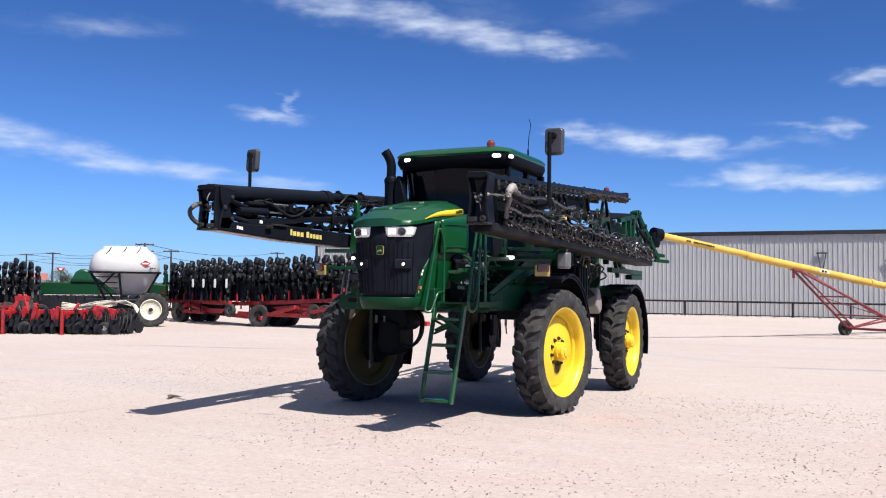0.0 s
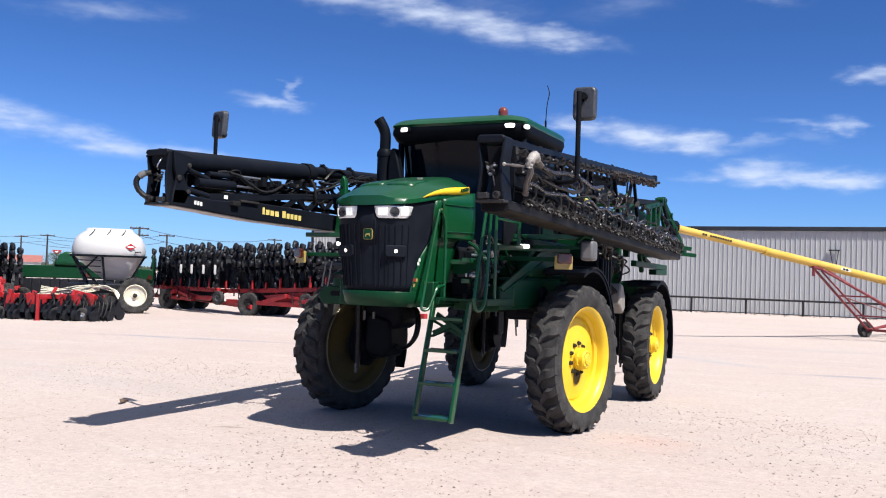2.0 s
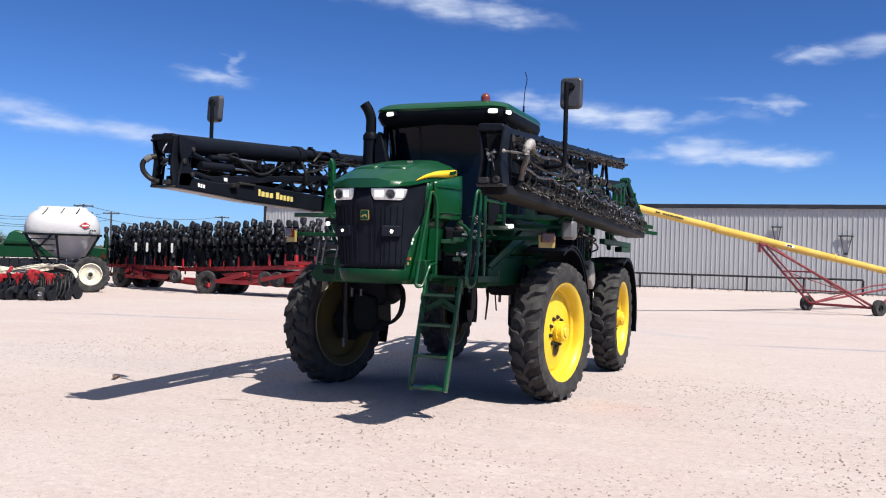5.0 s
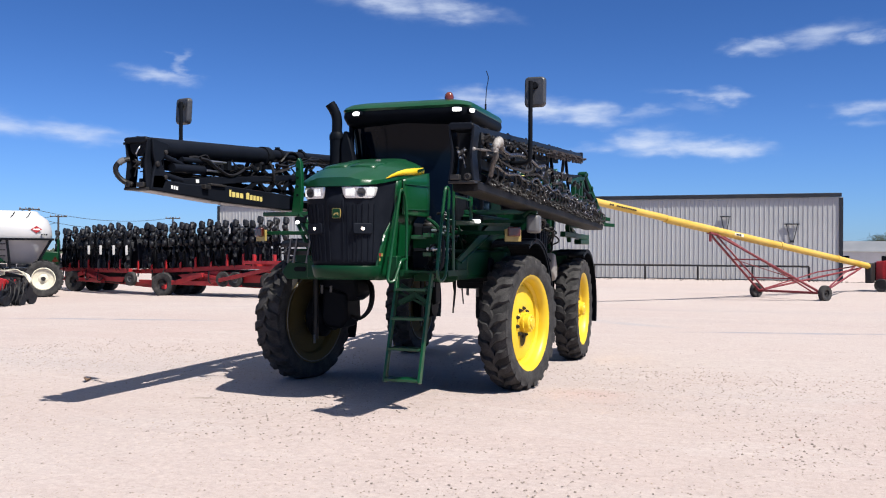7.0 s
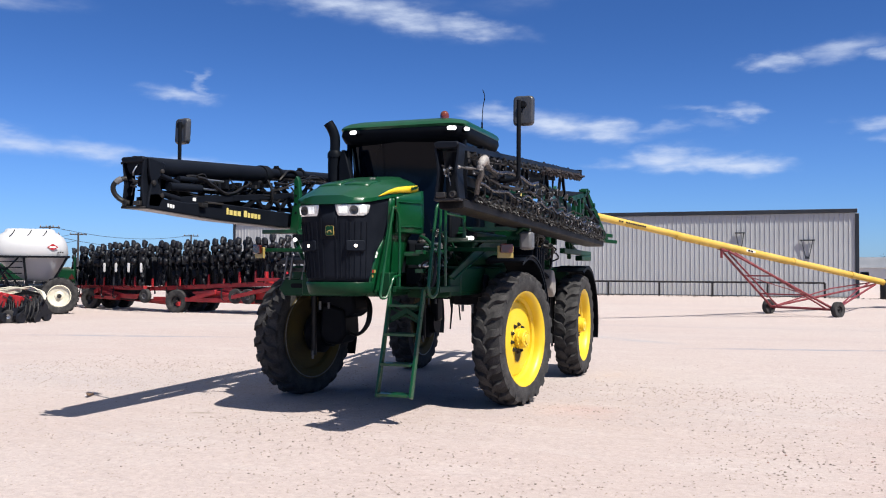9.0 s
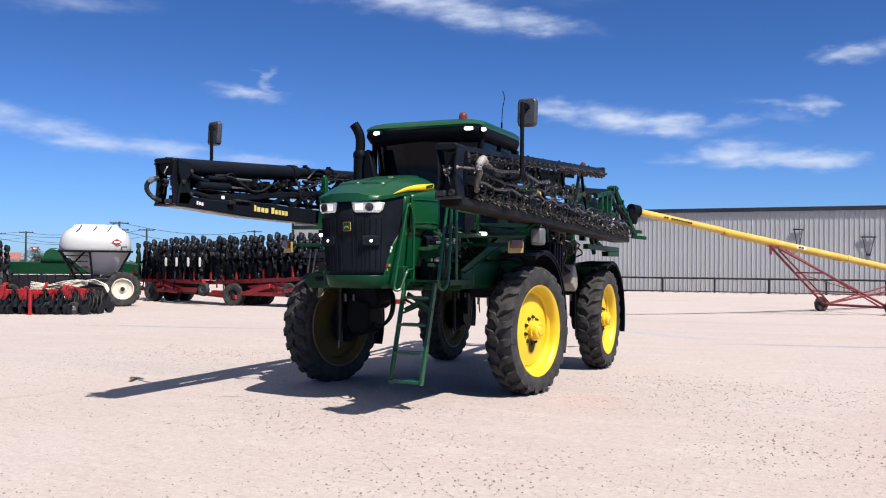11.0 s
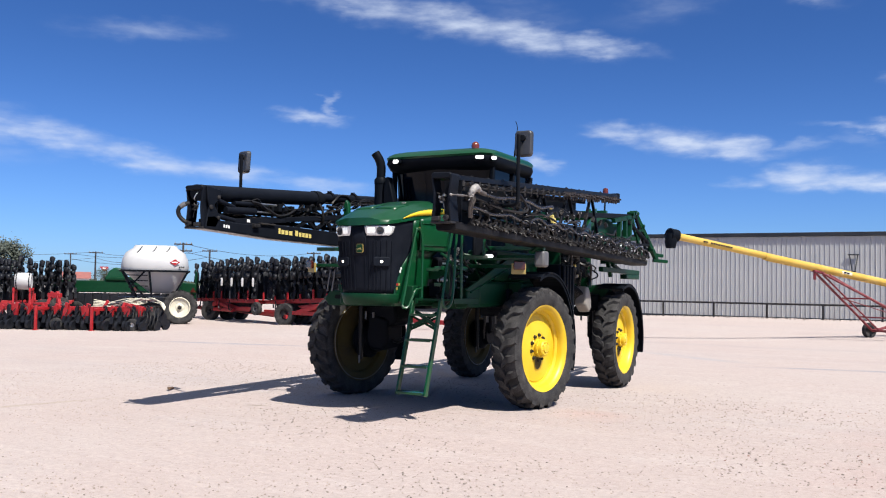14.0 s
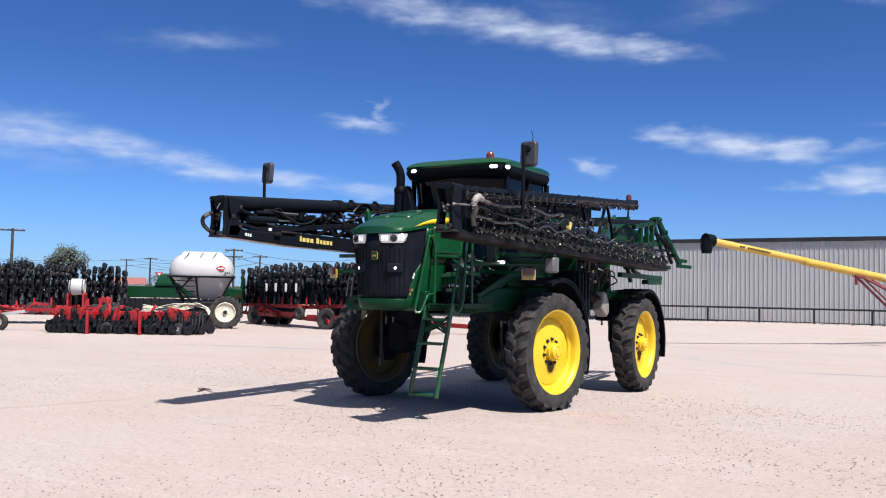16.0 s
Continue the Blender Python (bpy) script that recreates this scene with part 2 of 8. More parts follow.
PIPE = material("fence_pipe", (0.014, 0.014, 0.017), 0.6, ior=1.3, dust=0.06, scale=2)
WOOD_POLE = material("weathered_pole_wood", (0.036, 0.032, 0.032), 0.85, vary=0.25, bump=0.02, scale=2)
WIRE = material("cable_black", (0.02, 0.02, 0.022), 0.6, bump=0)
ROW_BLACK = material("row_unit_black", (0.0085, 0.0095, 0.0135), 0.45, ior=1.30, dust=0.035, dust_color=(0.20, 0.19, 0.18), scale=5, bump=0.004)
DISC = material("worn_disc_steel", (0.09, 0.09, 0.095), 0.35, metal=0.6, dust=0.25, scale=6)
BARK = material("bark", (0.10, 0.075, 0.055), 0.9, vary=0.3, bump=0.03, scale=3)
LEAF = material("leaf", (0.060, 0.072, 0.056), 0.6, vary=0.35, scale=0.9, bump=0)
FAR_GREEN = material("far_foliage", (0.045, 0.062, 0.040), 0.8, vary=0.3, scale=0.3, bump=0)
RED_ROOF = material("red_roof_sheet", (0.27, 0.10, 0.085), 0.6, vary=0.15, scale=0.6, bump=0)
PALE_WALL = material("pale_wall", (0.55, 0.54, 0.52), 0.8, vary=0.1, scale=0.5, bump=0)
LETTER = material("yellow_decal", (0.60, 0.49, 0.15), 0.5, bump=0, vary=0.04)
WHITE_DECAL = material("white_decal", (0.72, 0.72, 0.70), 0.5, bump=0, vary=0.06)
STONE = material("pale_stone", (0.30, 0.25, 0.22), 0.9, vary=0.35, scale=25, bump=0.006)
STONE_DARK = material("dark_stone", (0.14, 0.115, 0.10), 0.9, vary=0.35, scale=25, bump=0.006)


def ground_material():
    mat = bpy.data.materials.new("caliche_gravel")
    mat.use_nodes = True
    n, l = mat.node_tree.nodes, mat.node_tree.links
    b = n["Principled BSDF"]
    co = n.new("ShaderNodeTexCoord")

    def noise_at(scale, detail, stretch=(1, 1, 1), turn=0.0, rough=0.6):
        m = n.new("ShaderNodeMapping")
        m.inputs["Scale"].default_value = stretch
        m.inputs["Rotation"].default_value = (0, 0, turn)
        l.new(co.outputs["Object"], m.inputs[0])
        t = n.new("ShaderNodeTexNoise")
        t.inputs["Scale"].default_value, t.inputs["Detail"].default_value, t.inputs["Roughness"].default_value = scale, detail, rough
        l.new(m.outputs[0], t.inputs["Vector"])
        return t.outputs[0]

    def ranged(v, a, c, lo=0.0, hi=1.0):
        m = n.new("ShaderNodeMapRange")
        l.new(v, m.inputs["Value"])
        for k, x in (("From Min", a), ("From Max", c), ("To Min", lo), ("To Max", hi)):
            m.inputs[k].default_value = x
        return m.outputs[0]

    def mixed(f, a, c):
        m = n.new("ShaderNodeMix")
        m.data_type = "RGBA"
        l.new(f, m.inputs["Factor"])
        for k, x in (("A", a), ("B", c)):
            if isinstance(x, tuple):
                m.inputs[k].default_value = (*x, 1)
            else:
                l.new(x, m.inputs[k])
        return m.outputs["Result"]

    patches = ranged(noise_at(0.10, 5), 0.38, 0.66)
    tone = mixed(patches, (0.486, 0.416, 0.391), (0.468, 0.384, 0.356))
    # wheel-worn lanes that run across the yard
    lanes = ranged(noise_at(0.16, 4, (0.16, 1.5, 1), 0.42), 0.54, 0.68, 0, 0.25)
    tone = mixed(lanes, tone, (0.335, 0.325, 0.342))
    pale = ranged(noise_at(0.55, 5, (0.35, 1.2, 1), 0.42), 0.55, 0.75, 0, 0.4)
    tone = mixed(pale, tone, (0.51, 0.455, 0.435))
    pm = n.new("ShaderNodeMapping")
    pm.vector_type = "TEXTURE"
    pm.inputs["Location"].default_value, pm.inputs["Scale"].default_value = (9.0, -4.5, 0), (3.4, 6.5, 50)
    l.new(co.outputs["Object"], pm.inputs[0])
    pl_ = n.new("ShaderNodeVectorMath")
    pl_.operation = "LENGTH"
    l.new(pm.outputs[0], pl_.inputs[0])
    pmask = n.new("ShaderNodeMath")
    pmask.operation = "MULTIPLY"
    l.new(ranged(pl_.outputs["Value"], 0.2, 1.1, 0.75, 0.0), pmask.inputs[0])
    l.new(ranged(noise_at(0.7, 5), 0.35, 0.6), pmask.inputs[1])
    tone = mixed(pmask.outputs[0], tone, (0.46, 0.285, 0.26))
    # worn streaks and stains: from, to, half width, colour, strength
    ragged = ranged(noise_at(1.3, 5, (1, 1, 1), 0.3), 0.28, 0.52)
    for (xa, ya), (xb, yb), half, col, much in (((-17.0, 6.5), (-7.5, 6.9), 0.34, (0.295, 0.30, 0.335), 0.9), ((2.4, 7.25), (9.0, 9.1), 0.26, (0.285, 0.29, 0.325), 0.95),
                                              ((-0.6, 11.2), (3.4, 8.2), 0.45, (0.36, 0.36, 0.385), 0.6),
                                              ((-5.4, -8.6), (-4.1, -4.2), 0.13, (0.36, 0.31, 0.24), 0.55), ((1.9, -2.6), (3.2, -2.1), 0.75, (0.48, 0.34, 0.31), 0.5),
                                              ((-2.1, -4.3), (-1.6, -4.2), 0.07, (0.22, 0.19, 0.15), 0.7)):
        m = n.new("ShaderNodeMapping")
        m.vector_type = "TEXTURE"
        m.inputs["Location"].default_value = ((xa + xb) / 2, (ya + yb) / 2, 0)
        m.inputs["Rotation"].default_value = (0, 0, math.atan2(yb - ya, xb - xa))
        m.inputs["Scale"].default_value = (math.hypot(xb - xa, yb - ya) / 2, half, 50)
        l.new(co.outputs["Object"], m.inputs[0])
        ln = n.new("ShaderNodeVectorMath")
        ln.operation = "LENGTH"
        l.new(m.outputs[0], ln.inputs[0])
        f = n.new("ShaderNodeMath")
        f.operation = "MULTIPLY"
        l.new(ranged(ln.outputs["Value"], 0.35, 1.0, much, 0.0), f.inputs[0])
        l.new(ragged, f.inputs[1])
        tone = mixed(f.outputs[0], tone, col)
    tone = mixed(ranged(noise_at(2.6, 8, (0.6, 1.6, 1), 0.35, 0.75), 0.50, 0.72, 0, 0.42), tone, (0.390, 0.322, 0.300))
    tone = mixed(ranged(noise_at(1.1, 6, (0.45, 1.7, 1), 0.30, 0.7), 0.52, 0.70, 0, 0.35), tone, (0.55, 0.486, 0.468))
    grit = ranged(noise_at(14.0, 8, rough=0.85), 0.30, 0.66)
    tone2 = mixed(ranged(noise_at(42.0, 3, rough=0.8), 0.58, 0.70, 0, 0.42), tone, (0.20, 0.155, 0.13))
    tone3 = mixed(ranged(noise_at(26.0, 2, rough=0.7), 0.64, 0.72, 0, 0.5), tone2, (0.54, 0.49, 0.45))
    v = n.new("ShaderNodeMix")
    v.data_type, v.blend_type = "RGBA", "MULTIPLY"
    v.inputs["Factor"].default_value = 0.30
    l.new(tone3, v.inputs["A"])
    l.new(grit, v.inputs["B"])
    l.new(v.outputs["Result"], b.inputs["Base Color"])
    b.inputs["Roughness"].default_value = 0.95
    b.inputs["Specular IOR Level"].default_value = 0.2
    add = n.new("ShaderNodeMath")
    l.new(noise_at(38.0, 3, rough=0.8), add.inputs[0])
    l.new(noise_at(7.0, 5), add.inputs[1])
    bp = n.new("ShaderNodeBump")
    bp.inputs["Strength"].default_value, bp.inputs["Distance"].default_value = 0.8, 0.016
    swell = n.new("ShaderNodeMath")
    swell.operation = "MULTIPLY_ADD"
    l.new(noise_at(1.8, 4, (0.7, 1.3, 1), 0.3), swell.inputs[0])
    swell.inputs[1].default_value = 2.4
    l.new(add.outputs[0], swell.inputs[2])
    l.new(swell.outputs[0], bp.inputs["Height"])
    l.new(bp.outputs[0], b.inputs["Normal"])
    return mat


GROUND = ground_material()

# ---------------------------------------------------------------- building blocks


def finish(bm, name, mat, smooth=35):
    bmesh.ops.recalc_face_normals(bm, faces=bm.faces)
    me = bpy.data.meshes.new(name)
    bm.to_mesh(me)
    bm.free()
    if mat:
        me.materials.append(mat)
    if smooth:
        me.polygons.foreach_set("use_smooth", [True] * len(me.polygons))
        me.set_sharp_from_angle(angle=radians(smooth))
    return me


def part(name, bm, mat, parent, label="", bevel=0.0, smooth=35):
    ob = new(name, finish(bm, name, mat, smooth))
    ob.parent = parent
    if label:
        tagged(ob, label)
    if bevel:
        md = ob.modifiers.new("bevel", "BEVEL")
        md.width, md.segments, md.limit_method, md.angle_limit = bevel, 2, "ANGLE", radians(40)
    return ob


def shared(name, me, parent, m, label=""):
    ob = new(name, me)
    ob.parent = parent
    ob.matrix_basis = m
    if label:
        tagged(ob, label)
    return ob


def thing(name, label, category, at=(0, 0, 0), turn=0.0, group="", kind=""):
    ob = new(name)
    ob.empty_display_size = 0.2
    ob.matrix_basis = pose(*at, 0, 0, turn)
    return tagged(ob, label, category, group, kind)


def box(bm, x0, x1, y0, y1, z0, z1, m=None):
    v = [bm.verts.new((x, y, z)) for x in (x0, x1) for y in (y0, y1) for z in (z0, z1)]
    if m is not None:
        for q in v:
            q.co = m @ q.co
    for f in ((0, 1, 3, 2), (4, 6, 7, 5), (0, 4, 5, 1), (2, 3, 7, 6), (0, 2, 6, 4), (1, 5, 7, 3)):
        bm.faces.new([v[i] for i in f])
    return v


def beam(bm, a, b, w, h, up=(0, 0, 1)):
    """A bar of rectangular section from a to b, w wide and h high."""
    a, b = Vector(a), Vector(b)
    d = (b - a)
    n = d.length
    d.normalize()
    s = d.cross(Vector(up))
    if s.length < 1e-4:
        s = d.cross(Vector((1, 0, 0)))
    s.normalize()
    u = s.cross(d)
    m = Matrix((s, d, u)).transposed().to_4x4()
    m.translation = a
    return box(bm, -w / 2, w / 2, 0, n, -h / 2, h / 2, m)


def tube(bm, pts, r, n=8, cap=True):
    """A round bar swept along pts; r is one radius or one for each point."""
    pts = [Vector(p) for p in pts]
    rs = r if isinstance(r, (list, tuple)) else [r] * len(pts)
    rings, ref = [], None
    for i, p in enumerate(pts):
        d = (pts[min(i + 1, len(pts) - 1)] - pts[max(i - 1, 0)]).normalized()
        if ref is None:
            ref = d.cross(Vector((0, 0, 1))) if abs(d.z) < 0.95 else d.cross(Vector((1, 0, 0)))
        ref = (ref - d * ref.dot(d)).normalized()
        o = d.cross(ref)
        rings.append([bm.verts.new(p + rs[i] * (math.cos(k * math.tau / n) * ref + math.sin(k * math.tau / n) * o)) for k in range(n)])
    for a, b in zip(rings, rings[1:]):
        for k in range(n):
            bm.faces.new((a[k], a[(k + 1) % n], b[(k + 1) % n], b[k]))
    if cap:
        bm.faces.new(rings[0][::-1])
        bm.faces.new(rings[-1])
    return rings


def curve(pts, steps=6):
    """Points along a smooth line through pts (Catmull-Rom)."""
    p = [Vector(q) for q in pts]
    p = [2 * p[0] - p[1], *p, 2 * p[-1] - p[-2]]
    out = []
    for i in range(1, len(p) - 2):
        for s in range(steps):
            t = s / steps
            out.append(0.5 * ((2 * p[i]) + (p[i + 1] - p[i - 1]) * t + (2 * p[i - 1] - 5 * p[i] + 4 * p[i + 1] - p[i + 2]) * t * t
                              + (3 * p[i] - p[i - 1] - 3 * p[i + 1] + p[i + 2]) * t ** 3))
    return out + [p[-2]]


AXIS_X = Matrix(((0, 0, 1), (1, 0, 0), (0, 1, 0))).to_4x4()


def lathe(bm, prof, n=32, m=AXIS_X, closed=False):
    """Turns (height along the axis, radius) round the axis: by default the x axis."""
    rings = []
    for h, r in prof:
        rings.append([bm.verts.new(m @ Vector((r * math.cos(k * math.tau / n), r * math.sin(k * math.tau / n), h))) for k in range(n)])
    pairs = list(zip(rings, rings[1:])) + ([(rings[-1], rings[0])] if closed else [])
    for a, b in pairs:
        for k in range(n):
            bm.faces.new((a[k], a[(k + 1) % n], b[(k + 1) % n], b[k]))
    if not closed:
        for ring, (h, r) in ((rings[0], prof[0]), (rings[-1], prof[-1])):
            if r > 1e-4:
                bm.faces.new(ring)
    return rings


def prism(bm, poly, a, b, axis="x"):
    """A flat outline given in the two other axes (y, z for x; x, z for y; x, y for z), from a to b along the axis."""
    def put(u, v, w):
        return (w, u, v) if axis == "x" else (u, w, v) if axis == "y" else (u, v, w)
    lo = [bm.verts.new(put(u, v, a)) for u, v in poly]
    hi = [bm.verts.new(put(u, v, b)) for u, v in poly]
    k = len(poly)
    bm.faces.new(lo)
    bm.faces.new(hi[::-1])
    for i in range(k):
        bm.faces.new((lo[i], lo[(i + 1) % k], hi[(i + 1) % k], hi[i]))


def sheet(bm, rows, thick=0.0, closed=False):
    """A skin over rows of points."""
    vs = [[bm.verts.new(p) for p in row] for row in rows]
    for a, b in zip(vs, vs[1:]):
        for i in range(len(a) - 1 + closed):
            j = (i + 1) % len(a)
            bm.faces.new((a[i], a[j], b[j], b[i]))
    return vs


def arch(bm, cy, cz, r, t, x0, x1, a0, a1, n=18):
    """A bent plate round an axle along x: radius r, thickness t, from angle a0 to a1 (0 is towards +y, 90 up)."""
    inner, outer = [], []
    for i in range(n + 1):
        a = radians(a0 + (a1 - a0) * i / n)
        inner.append((cy + r * math.cos(a), cz + r * math.sin(a)))
        outer.append((cy + (r + t) * math.cos(a), cz + (r + t) * math.sin(a)))
    for i in range(n):
        prism(bm, [inner[i], inner[i + 1], outer[i + 1], outer[i]], x0, x1)
    bmesh.ops.remove_doubles(bm, verts=bm.verts, dist=1e-5)


def ball(bm, c, r, sx=1, sy=1, sz=1, sub=2):
    bmesh.ops.create_icosphere(bm, subdivisions=sub, radius=r, matrix=Matrix.Translation(c) @ Matrix.Diagonal((sx, sy, sz, 1)))


def ground_z(x, y):
    s = min(max((-x - 2) / 30, 0), 1.4)
    g = -0.38 * s * s * (3 - 2 * s) if s < 1 else -0.38 - 0.1 * (s - 1)
    return g - 0.095 * math.exp(-((y - 2.4) / 1.6) ** 2 - (x / 5) ** 2) + 0.075 * math.exp(-((x - 0.3) / 1.9) ** 2 - ((y + 4.9) / 1.5) ** 2) - 0.15 * math.exp(-((x - 2) / 10) ** 2 - ((y - 23) / 8) ** 2)

def rounded(w, h, r, k=5):
    """The outline of a rectangle with round corners, half sizes w and h."""
    out = []
    for cx, cy, a0 in ((w - r, h - r, 0), (-w + r, h - r, 90), (-w + r, -h + r, 180), (w - r, -h + r, 270)):
        out += [(cx + r * math.cos(radians(a0 + 90 * i / k)), cy + r * math.sin(radians(a0 + 90 * i / k))) for i in range(k + 1)]
    return out


# ---------------------------------------------------------------- ground


def bar(name, parent, mat, a, b, w, h, label="", bevel=0.0):
    """One straight bar as a part of its own."""
    bm = bmesh.new()
    beam(bm, a, b, w, h)
    return part(name, bm, mat, parent, label, bevel=bevel)


def build_ground():
    near = [i * 1.0 for i in range(-45, 61)]
    far = [80, 110, 160, 240, 360, 600, 1000, 1800, 3200]
    xs = [-v for v in far[::-1]] + near + far
    ys = xs
    verts, faces = [], []
    for y in ys:
        for x in xs:
            z = ground_z(x, y)
            if abs(x) < 70 and abs(y) < 70:
                z += 0.012 * noise.noise((x * 0.35, y * 0.35, 3.1)) * (0 if abs(x) < 3 and -5 < y < 4 else 1)
            verts.append((x, y, z))
    k = len(xs)
    for j in range(len(ys) - 1):
        for i in range(k - 1):
            faces.append((j * k + i, j * k + i + 1, (j + 1) * k + i + 1, (j + 1) * k + i))
    me = bpy.data.meshes.new("ground")
    me.from_pydata(verts, [], faces)
    me.materials.append(GROUND)
    me.polygons.foreach_set("use_smooth", [True] * len(me.polygons))
    tagged(new("ground", me), "pale pinkish crushed caliche gravel yard with faint wheel tracks", "ground", kind="structure")


build_ground()


def scatter(name, label, mat, count, spread, size, seed):
    rnd = random.Random(seed)
    verts, faces = [], []
    for _ in range(count):
        x, y = spread(rnd)
        r = rnd.uniform(*size)
        base, k = len(verts), 5
        a0 = rnd.random() * 6.28
        z = ground_z(x, y)
        for ring, (rr, h) in enumerate(((1.0, -0.2), (0.9, 0.35), (0.4, 0.62))):
            for i in range(k):
                a = a0 + i * math.tau / k
                q = rr * r * rnd.uniform(0.75, 1.2)
                verts.append((x + q * math.cos(a), y + q * math.sin(a) * 0.8, z + h * r))
        for ring in (0, 1):
            for i in range(k):
                faces.append((base + ring * k + i, base + ring * k + (i + 1) % k, base + (ring + 1) * k + (i + 1) % k, base + (ring + 1) * k + i))
        faces.append(tuple(base + 2 * k + i for i in range(k)))
    me = bpy.data.meshes.new(name)
    me.from_pydata(verts, [], faces)
    me.materials.append(mat)
    tagged(new(name, me), label, "gravel", kind="stuff")


# ---------------------------------------------------------------- long metal building and its fence
WALL_Y, WALL_X0, WALL_X1, EAVE = 49.0, -36.3, 10.3, 5.50


def build_shed():
    shed = thing("metal_building", "long grey ribbed sheet-metal building with dark eave trim", "building", (0, WALL_Y, 0))
    bm = bmesh.new()
    x0, x1, dep = WALL_X0, WALL_X1, 24.0
    box(bm, x0, x1, 0.06, 0.2, -0.4, EAVE)
    box(bm, x0, x1, dep - 0.14, dep, -0.4, EAVE)
    box(bm, x0, x0 + 0.14, 0.2, dep - 0.14, -0.4, EAVE)
    box(bm, x1 - 0.14, x1, 0.2, dep - 0.14, -0.4, EAVE)
    part("wall", bm, STEEL_WALL, shed, smooth=0)
    # front cladding, one ribbed sheet after another
    width = 0.9
    profile = [(0, 0), (0.012, -0.036), (0.045, -0.036), (0.057, 0), (0.30, 0), (0.312, -0.036), (0.345, -0.036), (0.357, 0), (0.60, 0), (0.612, -0.036), (0.645, -0.036), (0.657, 0), (0.896, 0)]
    bm = bmesh.new()
    front = [(u, 0.05 + v) for u, v in profile]
    back = [(0.896, 0.058), (0, 0.058)]
    prism(bm, front + back, 0.02, EAVE - 0.02, "z")
    me = finish(bm, "wall_sheet", STEEL_WALL, 0)
    x = x0
    while x < x1 - 0.5:
        shared("wall_sheet", me, shed, pose(x, 0, 0))
        x += width
    bm = bmesh.new()
    sl = 0.5
    sheet(bm, [[(x0 - 0.1, -0.12, EAVE + 0.23), (x1 + 0.1, -0.12, EAVE + 0.23)], [(x0 - 0.25, dep / 2, EAVE + 0.23 + sl), (x1 + 0.25, dep / 2, EAVE + 0.23 + sl)],
               [(x0 - 0.25, dep + 0.3, EAVE + 0.16), (x1 + 0.25, dep + 0.3, EAVE + 0.16)]])
    roof = part("roof", bm, ROOF, shed, "low-pitched grey metal roof")
    roof.modifiers.new("solid", "SOLIDIFY").thickness = 0.06
    bm = bmesh.new()
    box(bm, x0 - 0.1, x1 + 0.1, -0.13, 0.002, EAVE - 0.0, EAVE + 0.26)
    part("eave_gutter", bm, TRIM, shed, "dark eave gutter", bevel=0.02)
    for xa, xb in ((x1 - 0.02, x1 + 0.2), (x0 - 0.2, x0 + 0.02)):
        bm = bmesh.new()
        box(bm, xa, xb, -0.06, 0.16, -0.3, EAVE - 0.06)
        part("corner_trim", bm, TRIM, shed, bevel=0.01)
    bm = bmesh.new()
    box(bm, x0, x1, -0.03, 0.01, -0.3, 0.06)
    part("base_trim", bm, TRIM, shed)
    tagged(shed, kind="")


build_shed()


def wall_bracket(x, z, w, group):
    b = thing("wall_lamp_bracket", "dark steel wall lamp bracket with slanting struts", "wall lamp", (x, WALL_Y, z), group=group)
    bm = bmesh.new()
    for dx in (-w, w):
        beam(bm, (dx * 0.8, -0.10, 0.0), (dx * 0.25, -0.06, -1.1), 0.045, 0.045)
    part("strut", bm, TRIM, b)
    bm = bmesh.new()
    box(bm, -w * 1.1, w * 1.1, -0.16, -0.03, -0.02, 0.06)
    part("lamp_head", bm, TRIM, b, "flat dark lamp head", bevel=0.02)
    bm = bmesh.new()
    box(bm, -0.14, 0.14, -0.07, 0.0, -1.2, -1.05)
    part("wall_plate", bm, TRIM, b)


for bx, bz, bw in ((3.22, 4.24, 0.31), (7.40, 3.72, 0.43)):
    wall_bracket(bx, bz, bw, "lamps on the shed wall")


def build_fence():
    fence = thing("pipe_fence", "low dark steel pipe fence in front of the shed", "fence", (0, 47.3, 0))
    post = bmesh.new()
    tube(post, [(0, 0, -0.4), (0, 0, 0.94)], 0.068, 10)
    me = finish(post, "post", PIPE)
    n0, step = -16, 3.42
    for i in range(n0, 4):
        shared("post", me, fence, pose(-1.9 + i * step, 0, 0))
    for i in range(n0, 3):
        bm = bmesh.new()
        tube(bm, [(-1.9 + i * step, 0, 0.97), (-1.9 + (i + 1) * step, 0, 0.97)], 0.066, 10)
        part("rail", bm, PIPE, fence)


build_fence()

# ---------------------------------------------------------------- the sprayer
sprayer = thing("self_propelled_sprayer", "tall green self-propelled field sprayer with black booms folded along its sides", "sprayer")


